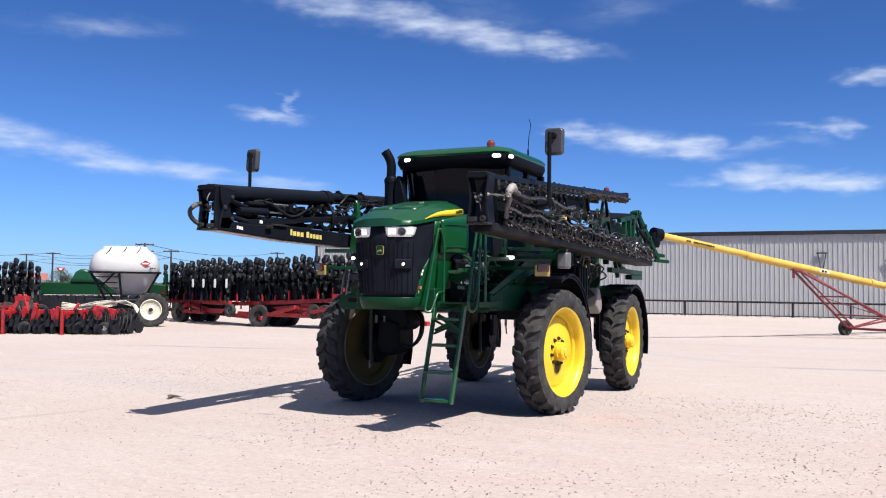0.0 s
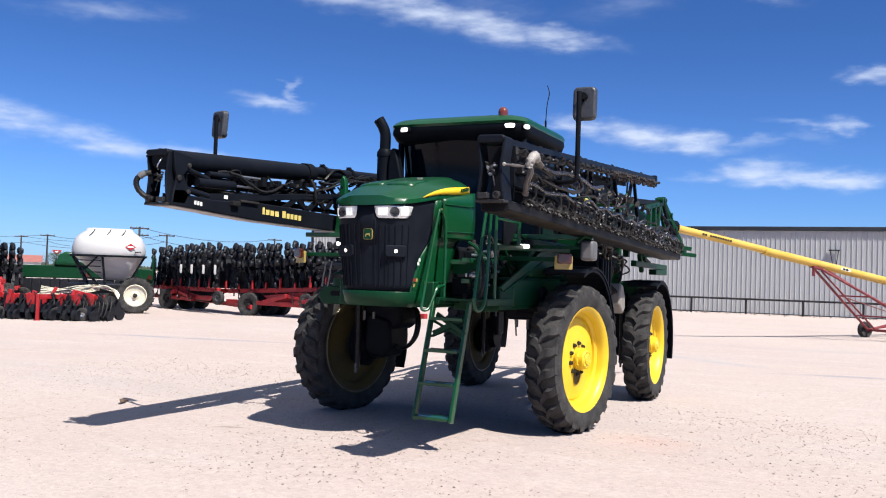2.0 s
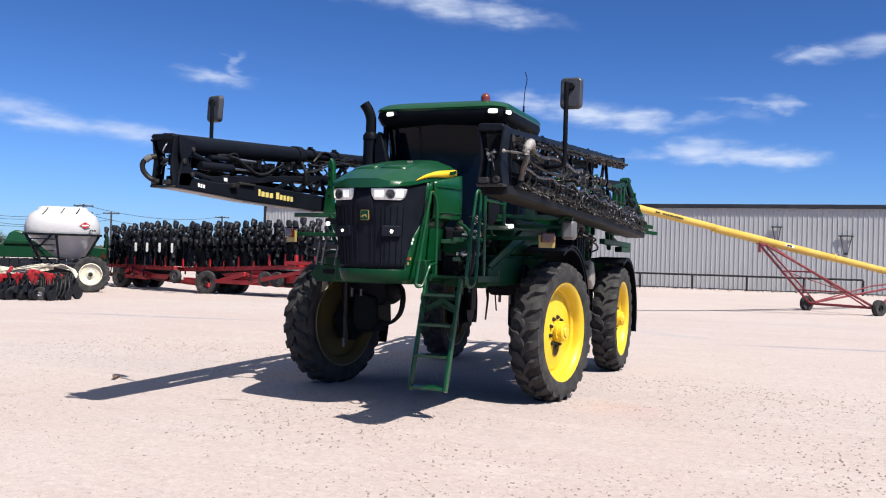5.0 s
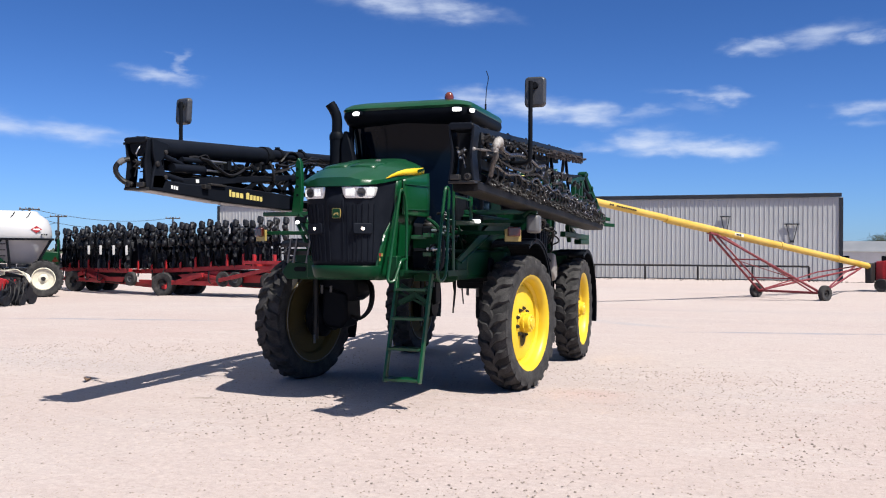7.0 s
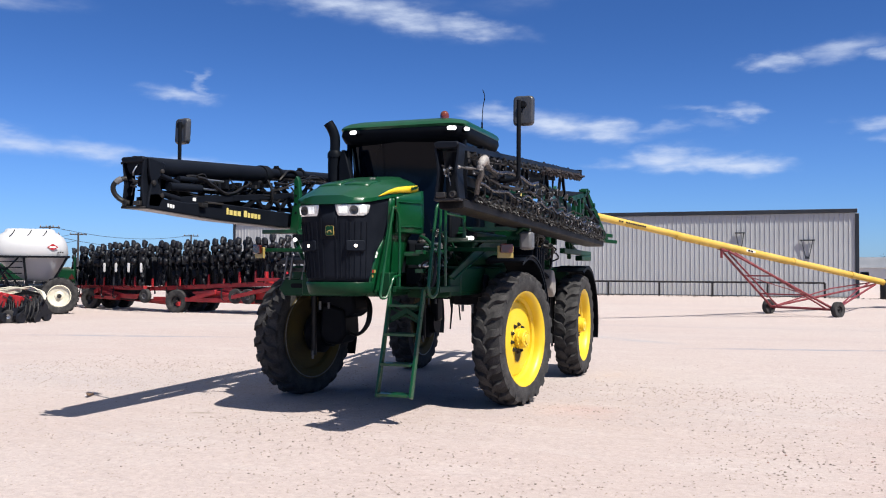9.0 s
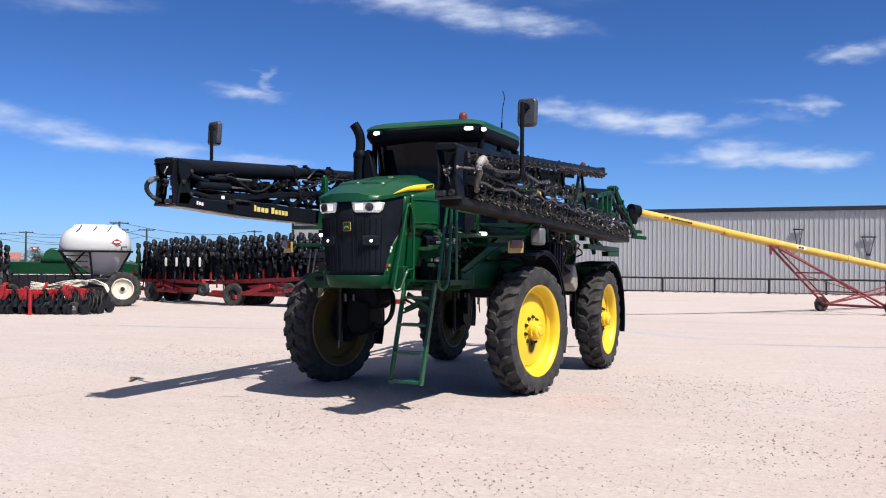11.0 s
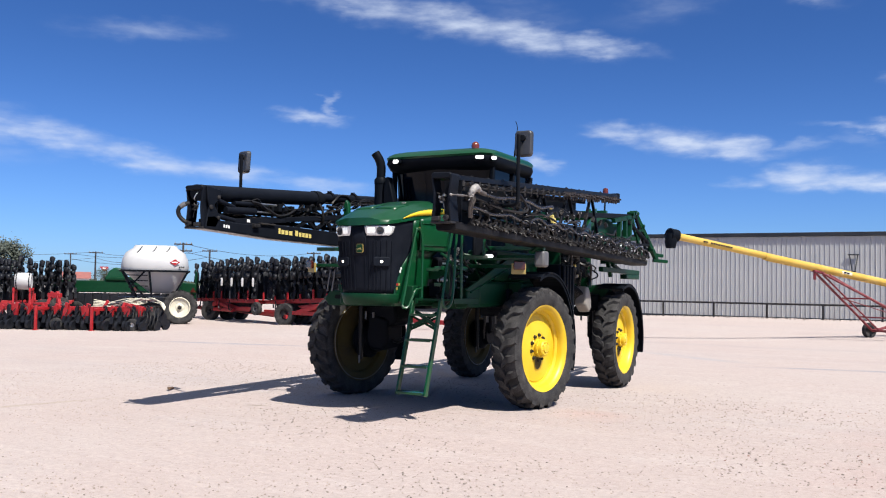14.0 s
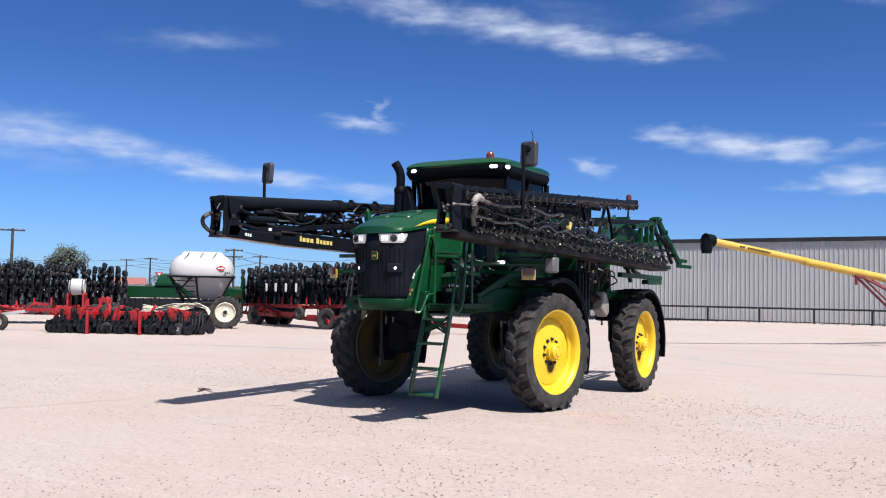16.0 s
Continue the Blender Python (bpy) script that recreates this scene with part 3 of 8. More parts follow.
def curved_lug(bm, side, phase, r0, r1, half):
    """One bar of a tractor tread: from the shoulder slantwise to just past the middle."""
    steps = 8
    rows = []
    for i in range(steps + 1):
        t = i / steps
        x = side * (half * 1.02 - t * half * 1.12)
        ang = phase + 0.02 * t + 0.17 * t ** 1.4 + 0.026 * math.sin(t * 7.0)
        drop = 0.045 * max(0, 1 - t * 2.6)
        wid = 0.066 - 0.016 * t + 0.006 * math.cos(t * 9.0)
        top = r1 - drop
        low = r0 - 0.02 - drop * 1.5
        def at(a, r):
            return Vector((x, r * math.cos(a), r * math.sin(a)))
        rows.append([at(ang - wid * 1.25 / r0, low), at(ang - wid / r0 * 0.72, top), at(ang + wid / r0 * 0.72, top), at(ang + wid * 1.25 / r0, low)])
    vs = sheet(bm, rows)
    bm.faces.new(vs[-1])
    # the shoulder's foot runs down the flank
    out = [bm.verts.new(Vector((side * half * 0.99, (r0 - 0.115) * math.cos(phase + s * 0.03), (r0 - 0.115) * math.sin(phase + s * 0.03)))) for s in (-1, 1)]
    bm.faces.new((vs[0][0], vs[0][1], out[0]))
    bm.faces.new((vs[0][1], vs[0][2], out[1], out[0]))
    bm.faces.new((vs[0][2], vs[0][3], out[1]))


def make_wheel_meshes():
    half = 0.197
    bm = bmesh.new()
    prof = [(-0.15, 0.60), (-0.175, 0.64), (-0.203, 0.72), (-0.203, 0.785), (-0.185, 0.838), (-0.10, 0.856), (0, 0.862),
            (0.10, 0.856), (0.185, 0.838), (0.203, 0.785), (0.203, 0.72), (0.175, 0.64), (0.15, 0.60)]
    lathe(bm, prof, 64, closed=True)
    tyre = finish(bm, "tyre", TYRE, 40)
    lugs = []
    for side in (1, -1):
        bm = bmesh.new()
        curved_lug(bm, side, 0.0, 0.852, 0.905, half)
        lugs.append(finish(bm, "lug", TYRE, 40))
    bm = bmesh.new()
    lathe(bm, [(0.172, 0.625), (0.178, 0.640), (0.160, 0.642), (0.150, 0.605), (0.120, 0.585), (0.060, 0.575), (0.045, 0.545), (-0.02, 0.535), (-0.12, 0.56), (-0.172, 0.64),
               (-0.178, 0.625), (-0.13, 0.545), (-0.03, 0.518), (0.03, 0.528), (0.055, 0.560), (0.115, 0.568), (0.150, 0.588)], 64, closed=True)
    rim = finish(bm, "rim", YELLOW, 30)
    bm = bmesh.new()
    lathe(bm, [(0.000, 0.535), (0.004, 0.505), (0.016, 0.49), (0.030, 0.34), (0.046, 0.26), (0.050, 0.20), (0.050, 0.17), (0.056, 0.165), (0.056, 0.13), (0.0, 0.13), (0.005, 0.24), (-0.015, 0.40), (-0.04, 0.53)], 56, closed=True)
    disc = finish(bm, "wheel_disc", YELLOW, 30)
    bm = bmesh.new()
    lathe(bm, [(-0.03, 0.15), (0.03, 0.15), (0.035, 0.135), (0.085, 0.128), (0.090, 0.140), (0.115, 0.140), (0.120, 0.124), (0.175, 0.118), (0.188, 0.104), (0.186, 0.07), (0.202, 0.062), (0.206, 0.03), (0.206, 0.0)], 36)
    for k in range(8):
        a = k * math.tau / 8
        ball(bm, (0.184, 0.088 * math.cos(a), 0.088 * math.sin(a)), 0.015, sub=1)
        ball(bm, (0.117, 0.130 * math.cos(a + 0.3), 0.130 * math.sin(a + 0.3)), 0.013, sub=1)
    hub = finish(bm, "hub", YELLOW, 35)
    bm = bmesh.new()
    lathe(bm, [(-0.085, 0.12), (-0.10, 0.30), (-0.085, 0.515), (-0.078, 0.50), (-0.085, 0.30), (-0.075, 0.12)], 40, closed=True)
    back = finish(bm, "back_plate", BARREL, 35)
    bm = bmesh.new()
    lathe(bm, [(0.0, 0.030), (0.010, 0.030), (0.012, 0.024), (0.032, 0.023), (0.036, 0.012), (0.046, 0.010), (0.048, 0.0)], 8)
    bolt = finish(bm, "bolt", BLACK_DUSTY, 30)
    bm = bmesh.new()
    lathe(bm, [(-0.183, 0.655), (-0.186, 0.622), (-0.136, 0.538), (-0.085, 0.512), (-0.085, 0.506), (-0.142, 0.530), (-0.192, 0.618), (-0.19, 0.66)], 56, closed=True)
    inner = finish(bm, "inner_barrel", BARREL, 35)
    bm = bmesh.new()
    lathe(bm, [(-0.186, 0.626), (-0.196, 0.628), (-0.199, 0.636), (-0.194, 0.644), (-0.185, 0.645)], 56, closed=True)
    lip = finish(bm, "rim_lip", DISC, 35)
    return tyre, rim, disc, hub, bolt, back, inner, lip, lugs


TYRE_ME, RIM_ME, DISC_ME, HUB_ME, BOLT_ME, BACK_ME, INNER_ME, LIP_ME, LUG_MES = make_wheel_meshes()


bm = bmesh.new()
sheet(bm, [[(0.060 - 0.12 * max(0.0, r - 0.20), r * math.sin(a * w), -r * math.cos(a * w)) for a in (-1, -0.5, 0, 0.5, 1)]
           for r, w in ((0.135, 0.62), (0.20, 0.50), (0.25, 0.36), (0.29, 0.24), (0.315, 0.10))])
STAIN_ME = finish(bm, "grease_stain", BARREL, 60)


def sprayer_wheel(name, x, y, z, spin, steer=0.0):
    side = 1 if x > 0 else -1
    w = new(name, RIM_ME)
    w.parent = sprayer
    w.matrix_basis = pose(x, y, z, 0, 0, (0 if side > 0 else 180) + steer) @ pose(0, 0, 0, spin, 0, 0)
    tagged(w, "yellow steel rim with a tall lugged tractor tyre")
    shared("tyre", TYRE_ME, w, Matrix(), "dusty black tractor tyre with slanting lugs")
    shared("wheel_disc", DISC_ME, w, Matrix())
    shared("hub", HUB_ME, w, Matrix())
    shared("back_plate", BACK_ME, w, Matrix(), "muddy inner face of the wheel, darkened for shade")
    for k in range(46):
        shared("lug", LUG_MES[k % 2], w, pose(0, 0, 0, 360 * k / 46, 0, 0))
    shared("inner_barrel", INNER_ME, w, Matrix(), "muddy inner rim, its yellow darkened for shade")
    shared("rim_lip", LIP_ME, w, Matrix(), "worn grey rim edge")
    shared("grease_stain", STAIN_ME, w, pose(0, 0, 0, -spin, 0, 0), "dark grease run below the hub")
    for k in range(10):
        a = k * math.tau / 10
        shared("bolt", BOLT_ME, w, pose(0.046, 0.190 * math.cos(a), 0.190 * math.sin(a)))


FRONT_Y, REAR_Y = -2.05, 2.17
sprayer_wheel("front_wheel", 1.569, -2.036, 0.888, 12, -9.6)
sprayer_wheel("front_wheel", -1.630, -2.04, 0.875, 40, -11.0)
sprayer_wheel("rear_wheel", 1.535, 2.18, 0.823, 25, 0.6)
sprayer_wheel("rear_wheel", -1.56, REAR_Y, 0.815, 3)


def sprayer_leg(x, y, z, bulky):
    s = 1 if x > 0 else -1
    inn = x - s * 0.36
    bm = bmesh.new()
    lathe(bm, [(0, 0.02), (0, 0.24), (0.05, 0.30), (0.20, 0.30), (0.26, 0.22), (0.36, 0.20), (0.36, 0.02)], 24, Matrix.Translation((x - s * 0.10, y, z)) @ Matrix.Diagonal((-s, 1, 1, 1)) @ AXIS_X)
    part("wheel_motor", bm, BLACK, sprayer)
    bm = bmesh.new()
    if bulky:
        prism(bm, [(inn + s * 0.02, z - 0.02), (inn - s * 0.08, z - 0.15), (inn - s * 0.30, z - 0.16), (inn - s * 0.40, z - 0.02), (inn - s * 0.38, z + 0.34), (inn - s * 0.02, z + 0.44)], y - 0.25, y + 0.25, "y")
        prism(bm, [(inn + s * 0.08, z + 0.30), (inn - s * 0.10, z + 0.24), (inn - s * 0.42, z + 0.22), (inn - s * 0.54, z + 0.32), (inn - s * 0.50, z + 0.60), (inn + s * 0.06, z + 0.62)], y - 0.20, y + 0.30, "y")
    else:
        box(bm, *sorted((inn, inn - s * 0.16)), y - 0.16, y + 0.16, z + 0.02, z + 0.55)
        box(bm, *sorted((inn + s * 0.05, inn - s * 0.42)), y - 0.20, y + 0.24, z + 0.44, z + 0.64)
    box(bm, *sorted((inn + s * 0.1, inn - s * 0.3)), y - 0.24, y + 0.24, z + 0.52, z + 0.86)
    part("suspension_leg", bm, BLACK, sprayer, "bulky black suspension leg", bevel=0.045)
    bm = bmesh.new()
    tube(bm, [(inn - s * 0.12, y, z + 0.55), (inn - s * 0.12, y, z + 0.66), (inn - s * 0.12, y, z + 0.78), (inn - s * 0.12, y, z + 0.9)], [0.15, 0.17, 0.15, 0.16], 18)
    part("air_spring", bm, HOSE_BLACK, sprayer, "black rubber air spring")
    bm = bmesh.new()
    tube(bm, [(inn + s * 0.05, y - 0.33, z - 0.30), (inn + s * 0.05, y - 0.33, z + 0.55)], 0.042, 12)
    part("hydraulic_cylinder", bm, HOSE_BLACK, sprayer)
    for dx, z0, z1 in ((0.05, -0.36, -0.24), (-0.06, 0.34, 0.46), (-0.2, 0.36, 0.45)):
        bm = bmesh.new()
        tube(bm, [(inn + s * dx, y - 0.36, z + z0), (inn + s * dx, y - 0.36, z + z1)], 0.018, 10)
        part("cylinder_rod", bm, GREY_PLASTIC, sprayer, "bright cylinder rod")
    if bulky:
        for k in range(2):
            o = 0.03 * k
            bm = bmesh.new()
            tube(bm, curve([(inn - s * 0.35, y + 0.2, z + 0.62), (inn - s * (0.62 - o), y + 0.1, z + 0.45), (inn - s * (0.66 - o), y, z + 0.15), (inn - s * 0.5, y - 0.05, z - 0.02), (inn - s * 0.33, y - 0.1, z + 0.05)], 6), 0.024, 8)
            part("hydraulic_hose", bm, HOSE_BLACK, sprayer, "looped hydraulic hose")


for lx, ly, lz in ((1.52, FRONT_Y, 0.895), (-1.60, FRONT_Y, 0.895), (1.52, REAR_Y, 0.81), (-1.56, REAR_Y, 0.81)):
    sprayer_leg(lx, ly, lz, lx < 0 and ly < 0)

for hx, hy, z1 in ((0.50, -1.55, 1.04), (0.44, -1.40, 0.94)):
    bm = bmesh.new()
    tube(bm, curve([(hx, hy, 1.55), (hx + 0.01, hy, 1.3), (hx - 0.02, hy + 0.02, z1)], 4), 0.012, 6)
    part("drain_hose", bm, HOSE_BLACK, sprayer, "thin hose hanging below the belly")

# fenders: bent black plates behind and over the wheels
for s, cx in ((1, 1.54), (-1, -1.58)):
    bm = bmesh.new()
    arch(bm, FRONT_Y + 0.03, 0.9, 1.09, 0.025, cx - 0.25, cx + 0.27, -22, 112, 22)
    arch(bm, FRONT_Y + 0.03, 0.9, 1.05, 0.045, cx + s * 0.235, cx + s * 0.255, -22, 112, 22)
    part("front_fender", bm, PLASTIC, sprayer, "black plastic fender arched over the wheel")
    bm = bmesh.new()
    arch(bm, REAR_Y, 0.82, 1.04, 0.025, cx - 0.24, cx + 0.24, -16, 114, 22)
    arch(bm, REAR_Y, 0.82, 1.0, 0.045, cx + s * 0.225, cx + s * 0.245, -16, 114, 22)
    part("rear_fender", bm, PLASTIC, sprayer, "black plastic fender arched over the wheel")
    for yy, zz in ((FRONT_Y, 1.92), (REAR_Y, 1.84)):
        for dy, dz, dy2, w in ((0.0, -0.05, 0.05, 0.08), (0.6, -0.2, 0.75, 0.06)):
            bm = bmesh.new()
            beam(bm, (cx - s * 0.75, yy + dy, zz + dz), (cx - s * 0.1, yy + dy2, zz + dz + 0.075), w, 0.055)
            part("fender_bracket", bm, BLACK, sprayer)

# chassis
for x in (-0.52, 0.52):
    bm = bmesh.new()
    box(bm, x - 0.07, x + 0.07, -4.0, 4.3, 1.50, 1.78)
    part("chassis_rail", bm, GREEN_FRAME, sprayer, "deep green chassis rail", bevel=0.015)
for y in (FRONT_Y, REAR_Y):
    bm = bmesh.new()
    box(bm, -1.42, 1.42, y - 0.14, y + 0.14, 1.56, 1.84)
    box(bm, -0.75, 0.75, y - 0.22, y + 0.22, 1.52, 1.9)
    part("axle_beam", bm, GREEN_FRAME, sprayer, bevel=0.02)
for y in (-3.4, -0.9, 0.6, 3.6):
    bm = bmesh.new()
    box(bm, -0.45, 0.45, y - 0.07, y + 0.07, 1.54, 1.72)
    part("cross_member", bm, GREEN_FRAME, sprayer, bevel=0.01)
bm = bmesh.new()
box(bm, -0.44, 0.44, -3.9, -1.2, 1.56, 2.2)
box(bm, -0.36, 0.36, -1.0, 0.4, 1.42, 1.9)
part("engine_and_driveline", bm, BLACK, sprayer, "dark engine block under the hood", bevel=0.05)
for x in (0.62, -1.20):
    bm = bmesh.new()
    box(bm, x, x + 0.58, -3.2, -0.9, 1.50, 1.86)
    part("side_tank", bm, GREEN_FRAME, sprayer, "dark green side tank under the walkway", bevel=0.04)


# hood -----------------------------------------------------------
# plan of the nose, from the middle round the corner to the rear
PLAN = [(0.0, -4.48), (0.12, -4.475), (0.24, -4.455), (0.34, -4.42), (0.42, -4.36), (0.47, -4.27), (0.50, -4.15), (0.535, -3.98), (0.57, -3.78), (0.60, -3.55), (0.615, -3.22)]


def plan_at(u, out=0.0):
    """A point of the plan, u from -1 to 1 (the middle is 0), pushed outwards."""
    s = -1 if u < 0 else 1
    t = min(abs(u), 0.9999) * (len(PLAN) - 1)
    i = int(t)
    (xa, ya), (xb, yb) = PLAN[i], PLAN[i + 1]
    k = t - i
    x, y = xa + (xb - xa) * k, ya + (yb - ya) * k
    nx, ny = -(yb - ya), (xb - xa)
    ln = math.hypot(nx, ny)
    nx, ny = -nx / ln, -ny / ln
    if nx < 0:
        nx, ny = nx, ny
    nx, ny = (yb - ya) / ln, -(xb - xa) / ln
    return s * (x + nx * out), y + ny * out


def lip_z(y):
    return 2.615 + 0.225 * min(max((y + 4.48) / 1.20, 0), 1.1)


def lean(z):
    return 0.10 * (2.62 - z)


def on_nose(u, z, out=0.0):
    x, y = plan_at(u, out)
    return Vector((x * (1 - 0.15 * (2.62 - z)), y + lean(z) * (1 if abs(u) < 0.5 else max(0.0, 1 - (abs(u) - 0.5) * 2.2)), z))


def width_at(y):
    for (xa, ya), (xb, yb) in zip(PLAN[3:], PLAN[4:]):
        if y <= yb:
            return xa + (xb - xa) * min(max((y - ya) / (yb - ya), 0), 1)
    return PLAN[-1][0]


def hood_z(x, y):
    w = width_at(y) + 0.02
    q = min(abs(x) / w, 1)
    rise = min(max((y + 4.5) / 0.5, 0), 1)
    return lip_z(y) + (0.045 + 0.10 * rise) * (1 - q ** 4) + 0.012 * (1 if q < 0.62 else 0)


def nose_split(z):
    """Where the black nose meets the green side, along the plan."""
    knots = ((1.50, 0.47), (1.72, 0.50), (1.84, 0.54), (2.01, 0.585), (2.18, 0.685), (2.30, 0.715), (2.75, 0.72))
    for (za, ua), (zb, ub) in zip(knots, knots[1:]):
        if z <= zb:
            return ua + (ub - ua) * (z - za) / (zb - za)
    return knots[-1][1]


bm = bmesh.new()
rows = []
NU = 48
for j in range(13):
    v = j / 12
    row = []
    for i in range(NU + 1):
        u = -1 + 2 * i / NU
        x0, y0 = plan_at(u, 0.022)
        y = y0 + (v ** 1.2) * (-3.20 - y0)
        w = width_at(y)
        x = x0 + v * 0.25 * (w * (x0 / 0.62) - x0) if abs(x0) > 0.3 else x0
        row.append((x, y, hood_z(x, y)))
    rows.append(row)
lip = [(plan_at(-1 + 2 * i / NU, 0.024)[0], plan_at(-1 + 2 * i / NU, 0.024)[1], lip_z(plan_at(-1 + 2 * i / NU)[1]) - 0.045) for i in range(NU + 1)]
under = [(plan_at(-1 + 2 * i / NU, -0.01)[0], plan_at(-1 + 2 * i / NU, -0.01)[1], lip_z(plan_at(-1 + 2 * i / NU)[1]) - 0.05) for i in range(NU + 1)]
sheet(bm, [under, lip] + rows)
hood = part("hood", bm, GREEN, sprayer, "glossy green engine hood with a raised middle", smooth=50)
hood.modifiers.new("solid", "SOLIDIFY").thickness = 0.02
for x0, x1, ya, yb in ((-0.34, -0.03, -4.10, -3.72), (0.03, 0.34, -4.10, -3.72)):
    bm = bmesh.new()
    sheet(bm, [[(x0 + (x1 - x0) * i / 4, ya + (yb - ya) * j / 4, hood_z(x0 + (x1 - x0) * i / 4, ya + (yb - ya) * j / 4) + 0.008) for i in range(5)] for j in range(5)])
    pan = part("hood_panel", bm, GREEN, hood)
    pan.modifiers.new("solid", "SOLIDIFY").thickness = 0.016
bm = bmesh.new()
box(bm, 0.10, 0.16, -3.52, -3.49, hood_z(0.13, -3.5) - 0.01, hood_z(0.13, -3.5) + 0.012)
part("hood_latch", bm, PALE, hood)

for s in (-1, 1):
    # stripe along the lip, widening to the rear
    bm = bmesh.new()
    lo, hi = [], []
    for k in range(15):
        u = 0.575 + 0.42 * k / 14
        x, y = plan_at(s * u, 0.032)
        z = lip_z(y)
        arc = (0.045 if s > 0 else 0.0) * math.sin(math.pi * k / 14) - (0.012 if s > 0 else 0.04) * k / 14
        lo.append((x, y, z + arc - 0.050 * min(1, k / 9) ** 0.8))
        hi.append((x - s * 0.010 * k / 14, y, z + arc + 0.002 + 0.040 * (k / 14) ** 0.8))
    sheet(bm, [lo, hi])
    st = part("yellow_stripe", bm, YELLOW, sprayer, "tapering yellow stripe along the hood's edge", smooth=60)
    st.modifiers.new("solid", "SOLIDIFY").thickness = 0.008
    bm = bmesh.new()
    for k in range(5):
        x, y = plan_at(s * (0.925 + 0.012 * k), 0.045)
        box(bm, x - 0.004, x + 0.004, y - 0.012, y + 0.012, lip_z(y) - 0.01, lip_z(y) + 0.03)
    part("model_mark", bm, GREEN_FRAME, st)
    # green side: upper door and the long flank that wraps forward under the lip
    bm = bmesh.new()
    rows = []
    for z in (1.50, 1.60, 1.70, 1.85, 2.0, 2.10, 2.20, 2.30, 2.45, 2.56, 2.64):
        u0 = nose_split(z)
        u1 = 0.99 if z > 2.25 else 0.885 + 0.055 * (z - 1.5) / 0.7
        row = []
        for i in range(11):
            u = u0 + (u1 - u0) * i / 10
            p = on_nose(s * u, z, 0.012)
            if z > 2.6:
                p = on_nose(s * u, lip_z(plan_at(u)[1]) - 0.035, 0.012)
            row.append(p)
        rows.append(row)
    sheet(bm, rows)
    nf = part("side_panel", bm, GREEN, sprayer, "green engine side panel round the corner of the nose", smooth=60)
    nf.modifiers.new("solid", "SOLIDIFY").thickness = 0.025
    bm = bmesh.new()
    rows = []
    for z in (2.255, 2.28, 2.4, 2.52, 2.66, 2.74):
        rows.append([(s * (0.595 + 0.075 * (i / 8) ** 0.7 + 0.015 * math.sin((z - 2.25) * 6)), -3.84 + 0.70 * i / 8, z if z < 2.7 else min(2.86, lip_z(-3.84 + 0.7 * i / 8)) - 0.045) for i in range(9)])
    sheet(bm, rows)
    dr = part("access_door", bm, GREEN, sprayer, "green side door", smooth=60)
    dr.modifiers.new("solid", "SOLIDIFY").thickness = 0.02
    for zz in (2.33, 2.63):
        bm = bmesh.new()
        tube(bm, [(s * (0.604 + 0.075 * (i / 8) ** 0.7 + 0.015 * math.sin((zz - 2.25) * 6)), -3.82 + 0.64 * i / 8, zz + 0.02 * i / 8) for i in range(9)], 0.006, 6)
        part("pressed_rib", bm, GREEN, dr)
    for zz, mt, u in ((1.72, SIGN_YELLOW, 0.50), (1.775, RED, 0.50), (1.775, SIGN_YELLOW, 0.535), (1.95, WHITE_DECAL, 0.545), (1.99, WHITE_DECAL, 0.56), (2.545, SIGN_YELLOW, 0.755)):
        bm = bmesh.new()
        sheet(bm, [[on_nose(s * u, zz, 0.04), on_nose(s * (u + 0.028), zz, 0.04)], [on_nose(s * u, zz + 0.035, 0.04), on_nose(s * (u + 0.028), zz + 0.035, 0.04)]])
        part("warning_decal", bm, mt, nf)

# black nose: grille with vertical bars
bm = bmesh.new()
rows = []
for z in (1.66, 1.75, 1.84, 1.93, 2.01, 2.10, 2.2, 2.3, 2.4, 2.5, 2.58, 2.64):
    u1 = nose_split(z) + 0.02
    row = []
    for i in range(33):
        u = u1 * (-1 + 2 * i / 32)
        row.append(on_nose(u, min(z, lip_z(plan_at(u)[1]) - 0.03) if z < 2.6 else lip_z(plan_at(u)[1]) - 0.03))
    rows.append(row)
sheet(bm, rows)
grille = part("grille", bm, GRILLE, sprayer, "matt black nose grille", smooth=60)
grille.modifiers.new("solid", "SOLIDIFY").thickness = 0.03
for u in (-0.40, -0.34, -0.295, -0.235, -0.195, -0.135, -0.075, 0.085, 0.135, 0.195, 0.235, 0.295, 0.37, 0.44):
    bm = bmesh.new()
    z1 = 2.37 if abs(u) > 0.12 else 2.42
    beam(bm, on_nose(u, 1.71, 0.003), on_nose(u, z1, 0.003), 0.012, 0.013, (0, 1, 0))
    part("grille_bar", bm, GRILLE, grille, smooth=0)
bm = bmesh.new()
sheet(bm, [[on_nose(-0.10 + 0.05 * i, z, 0.006) for i in range(5)] for z in (2.17, 2.38, 2.58)])
mid = part("grille_middle", bm, GRILLE, grille, smooth=60)
mid.modifiers.new("solid", "SOLIDIFY").thickness = 0.02
